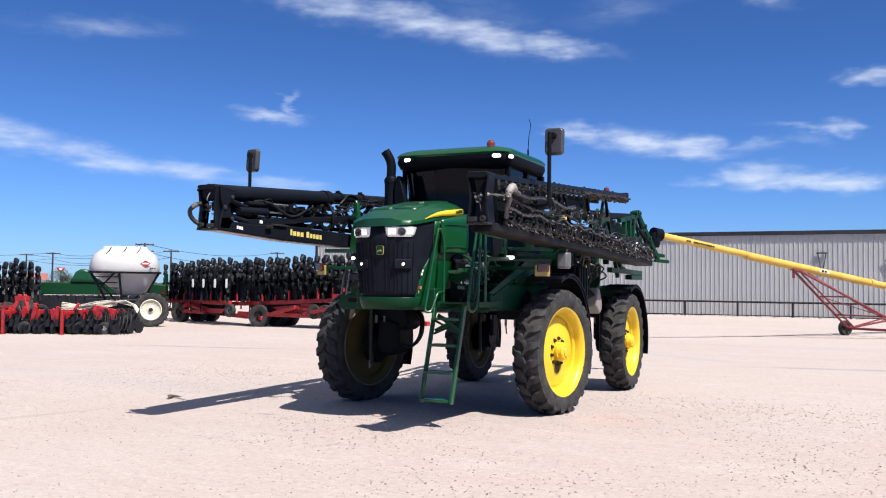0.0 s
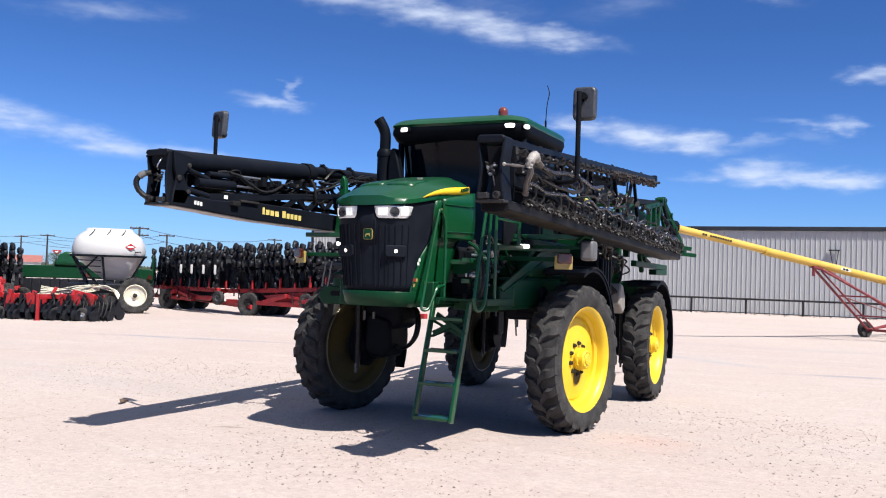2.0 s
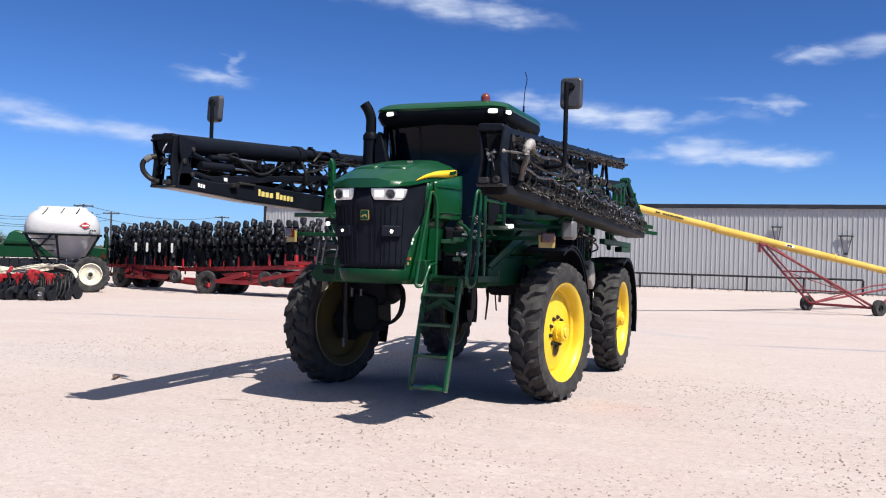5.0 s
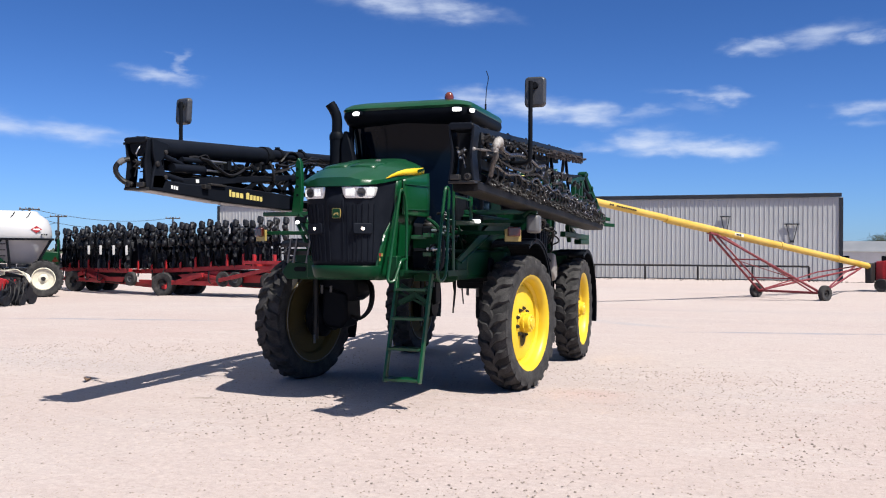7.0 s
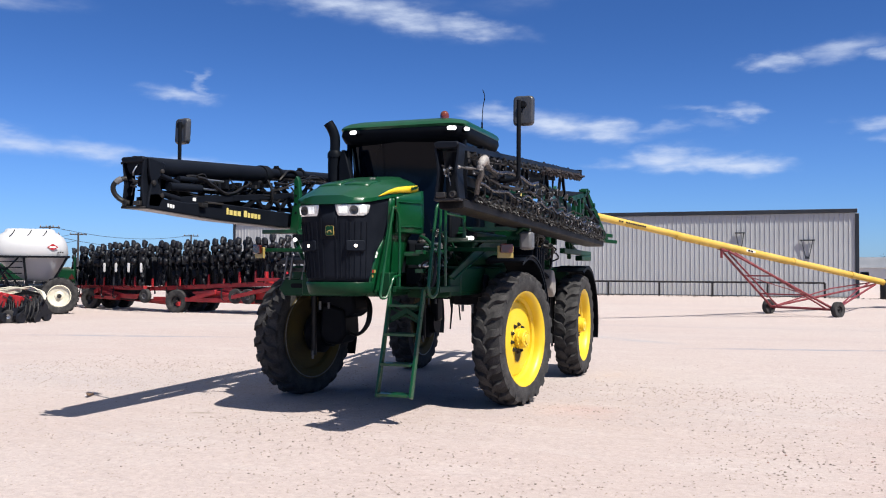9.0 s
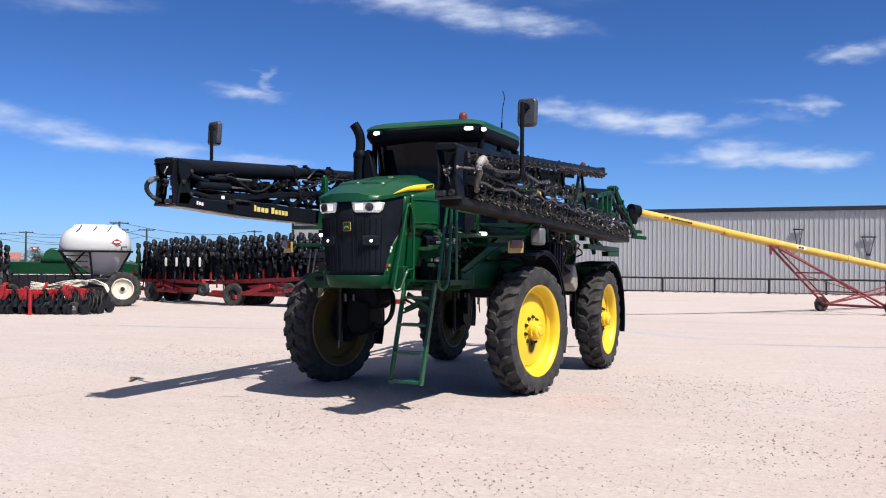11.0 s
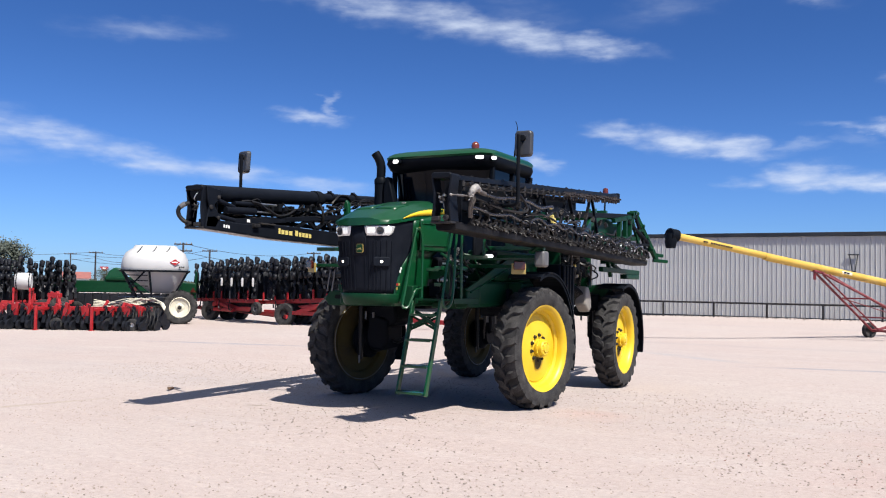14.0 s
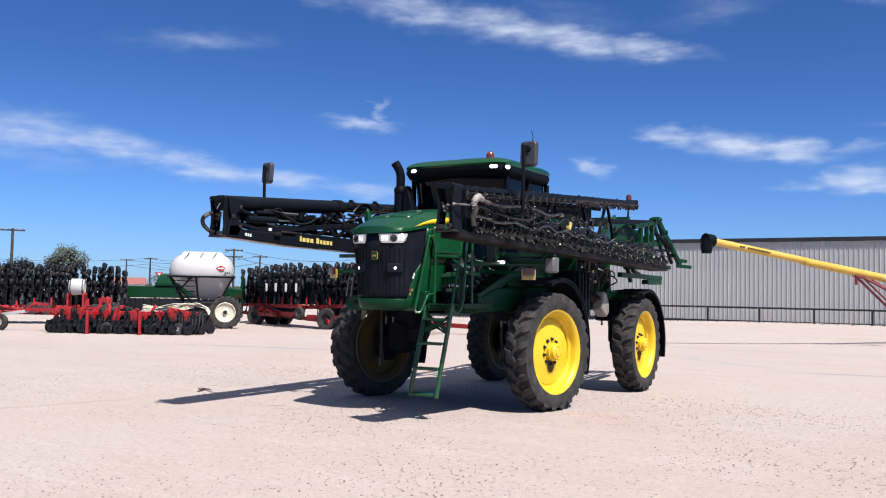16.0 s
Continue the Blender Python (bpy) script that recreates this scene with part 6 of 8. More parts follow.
        y += 0.095 * rnd.uniform(0.8, 1.25)
    # steel spray lines
    for a, b in (((2.0, -5.2, 2.925), (1.93, -0.9, 3.23)), ((2.015, -5.1, low_z(-5.1) + 0.07), (1.95, 2.7, low_z(2.7) + 0.07))):
        bm = bmesh.new()
        tube(bm, [a, b], 0.012, 8)
        part("wet_line", bm, BLACK_DUSTY, boom, "thin spray line")
    # dusty feed hoses
    hose(boom, [(2.14, -5.08, 2.86), (2.10, -4.8, 2.855), (2.08, -4.5, 2.86), (2.07, -4.15, 2.90), (2.08, -3.85, 2.905), (2.07, -3.55, 2.905), (2.08, -3.2, 2.86), (2.06, -2.9, 2.89), (2.03, -2.6, 2.93)], 0.021, HOSE, 6, "feed_hose", "dusty grey feed hose", 10)
    hose(boom, [(2.14, -5.40, 2.67), (2.11, -5.12, 2.675), (2.09, -4.8, 2.645), (2.09, -4.5, 2.655), (2.08, -4.2, 2.68), (2.07, -3.9, 2.645), (2.06, -3.65, 2.62), (2.05, -3.4, 2.64)], 0.018, HOSE, 6, "feed_hose", "dusty grey feed hose", 10)
    pts, y, k = [], -3.5, 0
    while y < 2.6:
        pts.append((2.06 - 0.012 * (y + 3.5), y, 2.68 - 0.021 * (y + 3.4) + (0.03 if k % 2 else -0.03) + rnd.uniform(-0.012, 0.012)))
        y += 0.33
        k += 1
    hose(boom, pts, 0.017, HOSE, 5, "feed_hose", "long dusty feed hose sagging between clips", 10)
    # tangle of thin hoses
    for k in range(52):
        y0 = -5.1 + 0.145 * k * (1 if k < 40 else 0.9)
        lo, hi = low_z(y0) + 0.12, min(top_z(y0) - 0.15, 2.98 if y0 < -1.5 else 2.72)
        z0 = rnd.uniform(lo, hi)
        ln = rnd.uniform(0.35, 0.9)
        hose(boom, [P(1.96, y0, z0), P(2.02 + rnd.uniform(0, 0.03), y0 + ln * 0.3, z0 + rnd.uniform(-0.11, 0.06)), P(2.0 + rnd.uniform(0, 0.03), y0 + ln * 0.65, z0 + rnd.uniform(-0.09, 0.07)), P(1.95, y0 + ln, min(max(z0 + rnd.uniform(-0.12, 0.10), lo), hi))],
             rnd.choice((0.008, 0.010, 0.013)), rnd.choice((HOSE_BLACK, HOSE_BLACK, HOSE)), 4, "thin_hose", n=5)
    # taped plumbing at the tip: a pale cap over a dirty wrapped bundle
    tape = curve([(2.19, -5.53, 2.78), (2.20, -5.53, 2.83), (2.21, -5.48, 2.88), (2.20, -5.40, 2.892), (2.185, -5.31, 2.872)], 5)
    bm = bmesh.new()
    tube(bm, tape, [0.030 + 0.010 * rnd.random() + (0.006 if 0.2 < i / len(tape) < 0.7 else -0.004) for i in range(len(tape))], 12)
    for v in bm.verts:
        v.co += Vector((rnd.uniform(-1, 1), rnd.uniform(-1, 1), rnd.uniform(-1, 1))) * 0.004
    part("elbow_cap", bm, PALE, boom, "pale taped pipe elbow", smooth=60)
    bm = bmesh.new()
    tube(bm, [(2.205, -5.48, 2.89), (2.21, -5.48, 2.925)], 0.019, 10)
    part("elbow_stub", bm, PALE, boom)
    for k in range(6):
        o = rnd.uniform(-0.032, 0.032)
        hose(boom, [P(2.19, -5.51 + o, 2.82), P(2.185 + 0.012 * (k % 2), -5.48 + o * 1.3, 2.75 + rnd.uniform(-0.02, 0.02)), P(2.16, -5.47 + o, 2.69), P(2.13, -5.42 + o * 0.7, 2.63), P(2.10, -5.36 + o, 2.57)], rnd.uniform(0.011, 0.019), DIRTY_TAPE, 5, "taped_bundle", "dirty wrapped hose bundle", 8)
    bm = bmesh.new()
    tube(bm, curve([(2.185, -5.32, 2.872), (2.16, -5.18, 2.86), (2.135, -5.05, 2.86)], 5), 0.027, 10)
    part("taped_elbow", bm, DIRTY_TAPE, boom, "dirty tape round the pipe joint", smooth=60)
    bm = bmesh.new()
    tube(bm, [(2.05, -5.74, 2.79), (2.18, -5.50, 2.79)], 0.009, 8)
    tube(bm, [(2.085, -5.675, 2.79), (2.13, -5.59, 2.79)], 0.014, 10)
    part("steel_link", bm, DISC, boom, "worn steel link rod")
    bm = bmesh.new()
    ball(bm, (2.05, -5.745, 2.79), 0.017, sub=2)
    part("link_head", bm, PALE, boom, "pale round head of the link rod")
    hose(boom, [(2.04, -4.0, 3.02), (2.10, -3.9, 2.95), (2.13, -3.75, 2.80), (2.11, -3.9, 2.74), (2.05, -4.3, 2.74), (2.02, -4.7, 2.78)], 0.018, HOSE_BLACK, 6)
    for k in range(84):
        y = -5.3 + 0.079 * k + rnd.uniform(-0.06, 0.06)
        z = low_z(y) + (rnd.uniform(0.02, 0.52) if y < -1 else rnd.uniform(0.02, 0.25))
        shared("fitting", SPECK_ME, boom, Matrix.Translation((2.04 + rnd.uniform(-0.02, 0.04), y, z)) @ Euler((rnd.uniform(-1.5, 1.5), rnd.uniform(-1, 1), 0)).to_matrix().to_4x4() @ Matrix.Diagonal((0.55, 0.55, rnd.uniform(0.4, 1.0), 1)))
    for y, z, w, h in ((-2.45, 2.93, 0.04, 0.025),):
        bm = bmesh.new()
        box(bm, 1.93, 1.95, y, y + w * 2, z - h, z + h)
        part("tag", bm, SIGN_YELLOW, boom, "small yellow tag", bevel=0.006)


def left_boom():
    def P(x, y, z):
        return Vector((-x, y, z))
    rnd = random.Random(9)
    bm = bmesh.new()
    outline = [(-5.70, 2.475), (-5.66, 2.64), (-5.52, 2.655), (-5.40, 2.60), (-5.05, 2.585), (-4.62, 2.60), (-4.45, 2.625), (-2.55, 2.60), (-2.45, 2.39), (-4.34, 2.415), (-4.99, 2.445)]
    prism(bm, outline, -1.62, -1.55)
    boom = part("boom", bm, FRAME_BLACK, sprayer, "long black folded boom with a broad lower plate and a yellow wordmark", bevel=0.012)
    end_frame(boom, P, -1, 1.58, 1.88)
    # added flat plate: closes the gap in the boom's cast shadow
    bm = bmesh.new()
    beam(bm, P(1.79, -5.45, 2.70), P(1.79, -2.3, 2.78), 0.20, 0.012)
    part("folded_section", bm, BLACK, boom, "flat plate added to fill the boom's shadow")
    # ear plate behind the frame, joining tube and lower plate
    bm = bmesh.new()
    prism(bm, [(-5.68, 2.50), (-5.50, 2.50), (-5.42, 2.64), (-5.50, 2.74), (-5.53, 2.80), (-5.42, 2.90), (-5.40, 3.0), (-5.68, 3.03), (-5.66, 2.86), (-5.62, 2.76), (-5.66, 2.66)], -1.585, -1.55)
    part("ear_plate", bm, FRAME_BLACK, boom, bevel=0.008)
    for y, z, r in ((-5.60, 2.76, 0.03), (-5.46, 2.90, 0.026), (-5.46, 2.63, 0.026)):
        bm = bmesh.new()
        lathe(bm, [(-1.56, r), (-1.535, r), (-1.53, r * 0.7), (-1.53, 0)], 14, Matrix.Translation((0, y, z)) @ AXIS_X)
        part("pivot_bolt", bm, BLACK_DUSTY, boom, "grey pivot bolt head")
    bm = bmesh.new()
    tube(bm, [P(1.72, -5.70, 2.945), P(1.72, -3.12, 3.11)], 0.108, 28)
    part("top_tube", bm, FRAME_BLACK, boom, "thick round black tube along the top of the boom")
    bm = bmesh.new()
    tube(bm, [P(1.72, -3.16, 3.105), P(1.72, -3.02, 3.115)], 0.125, 24)
    tube(bm, [P(1.72, -3.04, 3.115), P(1.72, -2.96, 3.12)], 0.10, 24)
    part("tube_collar", bm, BLACK, boom)
    bm = bmesh.new()
    tube(bm, [P(1.72, -3.0, 3.14), P(1.76, 1.4, 3.42)], 0.07, 18)
    part("inner_tube", bm, FRAME_BLACK, boom)
    bm = bmesh.new()
    for (ya, za), (yb, zb) in (((-5.60, 2.470), (-4.97, 2.444)), ((-4.97, 2.440), (-4.36, 2.414)), ((-4.36, 2.412), (-2.45, 2.388))):
        beam(bm, P(1.72, ya, za + 0.008), P(1.72, yb, zb + 0.008), 0.19, 0.016)
    part("floor_tray", bm, TRAY_BARE, boom, "pale bare underside of the folded sections", bevel=0.004)
    # added tray: blocks sun so the rear of the boom's shadow is solid
    bm = bmesh.new()
    beam(bm, P(1.755, -2.45, 2.46), P(1.755, 1.0, 2.42), 0.26, 0.025)
    part("floor_tray", bm, TRAY, boom, "dark tray added to fill the boom's shadow", bevel=0.006)
    for y in (-2.72, -2.05, -0.9):
        bm = bmesh.new()
        z = 3.15 + 0.064 * (y + 3)
        tube(bm, [P(1.73, y, z), P(1.73, y + 0.06, z + 0.004)], 0.085, 14)
        box(bm, -1.77, -1.71, y + 0.01, y + 0.05, z + 0.06, z + 0.105)
        part("tube_clamp", bm, BLACK, boom)
    for (ya, za), (yb, zb), x, w, h in (((-5.25, 2.59), (-4.0, 2.71), 1.60, 0.05, 0.085), ((-4.02, 2.71), (-1.6, 2.95), 1.60, 0.05, 0.075), ((-5.45, 2.56), (1.5, 2.44), 1.88, 0.05, 0.13), ((-5.45, 2.80), (1.0, 2.92), 1.86, 0.05, 0.12), ((-5.4, 2.98), (1.0, 3.3), 1.88, 0.05, 0.08), ((-5.2, 2.68), (0.5, 2.66), 1.78, 0.05, 0.06)):
        bm = bmesh.new()
        beam(bm, P(x, ya, za), P(x, yb, zb), w, h)
        part("chord", bm, FRAME_BLACK if x < 1.7 else BLACK, boom, bevel=0.006)
    k, y = 0, -5.3
    while y < 1.0:
        y2 = y + 0.42
        a, b = (2.50, 3.0 + 0.05 * (y2 + 5)) if k % 2 == 0 else (3.0 + 0.05 * (y + 5), 2.50)
        bm = bmesh.new()
        beam(bm, P(1.86, y, a), P(1.86, y2, b), 0.035, 0.04)
        part("lattice_bar", bm, BLACK, boom)
        y, k = y2, k + 1
    for ya, yb in ((-3.75, -3.45), (-3.25, -2.95), (-2.85, -2.6)):
        bar("plate_brace", boom, BLACK, P(1.60, ya, 2.60), P(1.60, yb, 2.74 + 0.1 * (ya + 3.75)), 0.04, 0.05)
        bar("plate_brace", boom, BLACK, P(1.60, yb + 0.02, 2.74), P(1.60, yb + 0.22, 2.60), 0.04, 0.05)
    for (ya, za), (yb, zb), r in (((-5.28, 2.75), (-4.68, 2.775), 0.052), ((-5.45, 2.66), (-5.1, 2.62), 0.035), ((-5.5, 2.88), (-5.1, 2.80), 0.03), ((-5.1, 2.86), (-4.6, 2.88), 0.03)):
        bm = bmesh.new()
        tube(bm, [P(1.60, ya, za), P(1.60, yb, zb)], r, 14)
        part("fold_cylinder", bm, FRAME_BLACK, boom)
    for (ya, za), (yb, zb) in (((-4.68, 2.775), (-4.3, 2.79)), ((-4.55, 2.895), (-4.2, 2.905))):
        bm = bmesh.new()
        tube(bm, [P(1.60, ya, za), P(1.60, yb, zb)], 0.014, 8)
        part("cylinder_rod", bm, CHROME, boom)
    bm = bmesh.new()
    box(bm, -1.64, -1.52, -4.62, -4.30, 2.60, 2.625)
    box(bm, -1.60, -1.50, -4.78, -4.66, 2.55, 2.60)
    part("rest_pad", bm, BLACK_DUSTY, boom, bevel=0.006)
    for k in range(46):
        y0 = -5.2 + 0.072 * k if k < 36 else -2.6 + 0.2 * (k - 36)
        lo, hi = 2.72 + 0.05 * (y0 + 5), 2.90 + 0.05 * (y0 + 5.2)
        z0, ln = rnd.uniform(lo, hi), rnd.uniform(0.35, 0.9)
        x0 = rnd.uniform(1.58, 1.76)
        hose(boom, [P(x0, y0, z0), P(x0 + rnd.uniform(-0.02, 0.04), y0 + ln * 0.3, z0 + rnd.uniform(-0.10, 0.06)), P(x0, y0 + ln * 0.65, z0 + rnd.uniform(-0.07, 0.07)), P(x0 + 0.04, y0 + ln, min(max(z0 + rnd.uniform(-0.1, 0.10), lo), hi + 0.04))],
             rnd.choice((0.010, 0.013, 0.019, 0.024)), HOSE_BLACK, 4, "thin_hose", n=6)
    for k in range(12):
        y = -4.6 + 0.15 * k
        bm = bmesh.new()
        box(bm, -1.70, -1.60, y, y + rnd.uniform(0.05, 0.10), 2.78 + 0.03 * k / 2, 2.86 + 0.05 * (y + 5) + rnd.uniform(-0.03, 0.04))
        part("hose_clamp", bm, BLACK, boom)
    hose(boom, [P(1.60, -3.15, 3.02), P(1.55, -3.13, 2.9), P(1.55, -3.12, 2.78), P(1.60, -3.08, 2.70)], 0.02, HOSE_BLACK)
    hose(boom, [P(1.58, -2.7, 3.0), P(1.55, -2.4, 3.08), P(1.56, -2.0, 3.16), P(1.6, -1.7, 3.2)], 0.012, HOSE_BLACK)
    hose(boom, [P(1.58, -2.9, 2.9), P(1.55, -2.5, 3.03), P(1.56, -2.1, 3.10), P(1.6, -1.8, 3.13)], 0.012, HOSE)
    for k in range(7):
        y0, z0, ln = -2.8 + 0.9 * rnd.random(), 3.13 + 0.05 * rnd.random(), rnd.uniform(0.5, 1.3)
        hose(boom, [P(1.64, y0, z0 - 0.12), P(1.62, y0 + 0.15 * ln, z0 + rnd.uniform(-0.08, 0.02)), P(1.65, y0 + 0.4 * ln, z0 + rnd.uniform(-0.05, 0.06)), P(1.65, y0 + 0.7 * ln, z0 + rnd.uniform(-0.05, 0.06)), P(1.66, y0 + ln, z0 - 0.04)], rnd.choice((0.008, 0.012, 0.016)), HOSE_BLACK, 4, "thin_hose", n=6)
    # hose looped round the tip
    hose(boom, [P(1.83, -5.70, 2.81), P(1.89, -5.76, 2.785), P(1.935, -5.79, 2.72), P(1.925, -5.78, 2.64), P(1.87, -5.74, 2.57), P(1.79, -5.70, 2.535)], 0.029, HOSE_BLACK, 6, "hose_loop", "thick grey hose looped past the boom's tip", 10)
    bm = bmesh.new()
    tube(bm, [P(1.865, -5.74, 2.80), P(1.892, -5.762, 2.782), P(1.912, -5.775, 2.758)], 0.034, 12)
    part("hose_cuff", bm, GREY_PLASTIC, boom, "pale cuff on the hose")
    bm = bmesh.new()
    tube(bm, [P(1.93, -5.62, 2.97), P(1.93, -5.62, 3.03)], 0.022, 8)
    tube(bm, [P(1.88, -5.62, 2.99), P(1.97, -5.62, 2.99)], 0.015, 8)
    part("tip_valve", bm, BLACK, boom)
    hose(boom, [P(1.74, -5.70, 2.84), P(1.71, -5.74, 2.87), P(1.69, -5.72, 2.93), P(1.69, -5.66, 2.98)], 0.008, CHROME)
    # wordmark of plain blocks
    y = -4.20
    for wd, hh in ((0.06, 0.10), (0.085, 0.075), (0.085, 0.075), (0.09, 0.075), (0.0, 0), (0.085, 0.10), (0.075, 0.075), (0.075, 0.075), (0.08, 0.075), (0.075, 0.075)):
        if wd:
            bm = bmesh.new()
            zz = 2.495 - (y + 4.2) * 0.03
            box(bm, -1.549, -1.545, y, y + wd - 0.018, zz, zz + hh * 0.82)
            part("letter_block", bm, LETTER, boom)
            y += wd * 1.06
        else:
            y += 0.05
    for k in range(3):
        bm = bmesh.new()
        box(bm, -1.549, -1.545, -5.36 + 0.045 * k, -5.33 + 0.045 * k, 2.51 - 0.004 * k, 2.55 - 0.004 * k)
        part("white_mark", bm, WHITE_DECAL, boom)
    bm = bmesh.new()
    box(bm, -1.575, -1.57, -4.86, -4.80, 2.615, 2.655)
    part("white_mark", bm, WHITE_DECAL, boom)


right_boom()
left_boom()

# green rests that carry the front of each boom
for s in (-1, 1):
    bm = bmesh.new()
    prism(bm, [(s * 1.36, 2.36), (s * 1.50, 2.36), (s * 1.47, 2.62), (s * 1.44, 2.75), (s * 1.44, 3.05), (s * 1.40, 3.12), (s * 1.36, 3.05), (s * 1.34, 2.7)], -2.72, -2.64, "y")
    box(bm, *sorted((s * 1.0, s * 1.95)), -2.72, -2.62, 2.31, 2.37)
    br = part("boom_rest", bm, GREEN, sprayer, "tall green boom rest with holes", bevel=0.01)
    for z in (2.6, 2.72, 2.84, 2.96):
        bm = bmesh.new()
        lathe(bm, [(-2.725, 0.018), (-2.721, 0.018)], 12, Matrix.Translation((s * 1.405, 0, z)) @ Matrix(((1, 0, 0), (0, 0, 1), (0, 1, 0))).to_4x4())
        part("hole", bm, BLACK, br)
    if s > 0:
        continue
    bm = bmesh.new()
    beam(bm, (s * 1.4, -2.66, 2.34), (s * 0.8, -3.1, 1.72), 0.09, 0.09)
    beam(bm, (s * 1.1, -2.66, 2.34), (s * 0.75, -2.66, 1.75), 0.09, 0.09)
    tube(bm, [(s * 1.35, -2.8, 2.2), (s * 0.95, -3.2, 1.8)], 0.03)
    part("rest_arm", bm, GREEN_FRAME, sprayer, bevel=0.01)

# ---------------------------------------------------------------- grain auger behind the sprayer
AUG_TOP, AUG_END = Vector((-1.05, 17.74, 3.74)), Vector((10.2, 33.4, 1.20))


def plain_wheel(parent, name, m, r, w, rim_mat, rim_r=0.55, label=""):
    """A smooth trailer wheel on the local x axis: tyre with rim and hub under it."""
    bm = bmesh.new()
    rr = r * rim_r
    lathe(bm, [(-w * 0.42, rr), (-w * 0.5, rr + (r - rr) * 0.35), (-w * 0.48, r * 0.93), (-w * 0.36, r * 0.99), (0, r), (w * 0.36, r * 0.99), (w * 0.48, r * 0.93), (w * 0.5, rr + (r - rr) * 0.35), (w * 0.42, rr)], 28, m @ AXIS_X, closed=True)
    t = part(name, bm, TYRE, parent, label)
    bm = bmesh.new()
    lathe(bm, [(-w * 0.35, rr * 0.1), (-w * 0.35, rr), (-w * 0.43, rr * 1.03), (w * 0.43, rr * 1.03), (w * 0.40, rr * 0.9), (w * 0.18, rr * 0.82), (w * 0.12, rr * 0.4), (w * 0.30, rr * 0.28), (w * 0.32, 0.0)], 24, m @ AXIS_X)
    part("rim", bm, rim_mat, t)
    bm = bmesh.new()
    lathe(bm, [(w * 0.28, rr * 0.2), (w * 0.46, rr * 0.17), (w * 0.47, 0.0)], 12, m @ AXIS_X)
    part("hub_cap", bm, BLACK_DUSTY, t)
    return t


def build_auger():
    base = Vector((6.5, 26.7, 0))
    aug = thing("grain_auger", "long yellow grain auger on a dark red two-wheeled undercarriage", "auger", base)
    d = (AUG_END - AUG_TOP).normalized()
    side = d.cross(Vector((0, 0, 1))).normalized()

    def on(t, dz=0.0, ds=0.0):
        return AUG_TOP + (AUG_END - AUG_TOP) * t - base + Vector((0, 0, dz)) + side * ds
    bm = bmesh.new()
    tube(bm, [on(0), on(0.235)], 0.130, 24)
    tube(bm, [on(0.23, -0.025), on(1.0)], 0.145, 24)
    for t in (0.62, 0.85):
        tube(bm, [on(t - 0.004), on(t + 0.004)], 0.165, 24)
    tb = part("auger_tube", bm, YELLOW_OLD, aug, "faded yellow auger tube")
    for k in range(12):
        if k == 2:
            continue
        a, b = on(0.066 + 0.0062 * k) + side * 0.143, on(0.0705 + 0.0062 * k) + side * 0.143
        bm = bmesh.new()
        beam(bm, a, b, 0.012, 0.06)
        part("wordmark_block", bm, BLACK_DUSTY, tb)
    bm = bmesh.new()
    beam(bm, on(0.445) + side * 0.140, on(0.475) + side * 0.140, 0.008, 0.10)
    part("white_decal", bm, WHITE_DECAL, tb)
    for k in range(2):
        bm = bmesh.new()
        beam(bm, on(0.450 + 0.009 * k) + side * 0.149, on(0.457 + 0.009 * k) + side * 0.149, 0.008, 0.07)
        part("wordmark_block", bm, BLACK, tb)
    # dark discharge spout at the top end
    bm = bmesh.new()
    tube(bm, [on(-0.012), on(0.006)], 0.24, 20)
    tube(bm, [on(-0.006, 0.05), on(-0.008, -0.25), on(-0.008, -0.48)], [0.20, 0.22, 0.17], 16)
    part("discharge_spout", bm, PLASTIC, aug, "black rubber discharge spout")
    bm = bmesh.new()
    beam(bm, on(0.235, -0.165), on(0.60, -0.165), 0.05, 0.04)
    part("track", bm, YELLOW_OLD, aug, "yellow slide track under the tube")
    bm = bmesh.new()
    beam(bm, on(0.372, -0.14), on(0.372, -0.52), 0.10, 0.12, (0, 1, 0))
    beam(bm, on(0.366, -0.17), on(0.395, -0.19), 0.20, 0.08)
    part("slide_bracket", bm, RED_DARK, aug, "dark red sliding bracket", bevel=0.01)
    # undercarriage
    w1, w2 = Vector((5.04, 27.4, 0.20)) - base, Vector((7.43, 25.4, 0.20)) - base
    j = on(0.385, -0.22)
    bm = bmesh.new()
    for w, s in ((w1, -1), (w2, 1)):
        jj = j + side * (0.16 * (1 if (w - j).dot(side) > 0 else -1))
        tube(bm, [jj, w], 0.05, 10)
        tube(bm, [jj + d * 0.4, w + (w2 - w1) * (0.12 if w is w1 else -0.12)], 0.035, 8)
    part("lift_leg", bm, RED_DARK, aug, "dark red lifting legs")
    bm = bmesh.new()
    tube(bm, [w1, w2], 0.055, 10)
    part("axle", bm, RED_DARK, aug)
    e = on(0.955, -0.18)
    bm = bmesh.new()
    for w in (w1, w2):
        tube(bm, [w, e], 0.045, 10)
        tube(bm, [w + Vector((0, 0, 0.0)), w + (e - w) * 0.55 + Vector((0, 0, 0.25)), on(0.93, -0.16)], 0.03, 8)
    part("drawbar", bm, RED_DARK, aug)
    bm = bmesh.new()
    a, b = j + (w1 - j) * 0.42, j + (w2 - j) * 0.42
    tube(bm, [a, b], 0.03, 8)
    a2, b2 = j + (w1 - j) * 0.75, j + (w2 - j) * 0.75
    tube(bm, [a2, b2], 0.03, 8)
    tube(bm, [a, b2], 0.02, 6)
    part("cross_tube", bm, RED_DARK, aug)
    turn = math.degrees(math.atan2((w2 - w1).y, (w2 - w1).x))
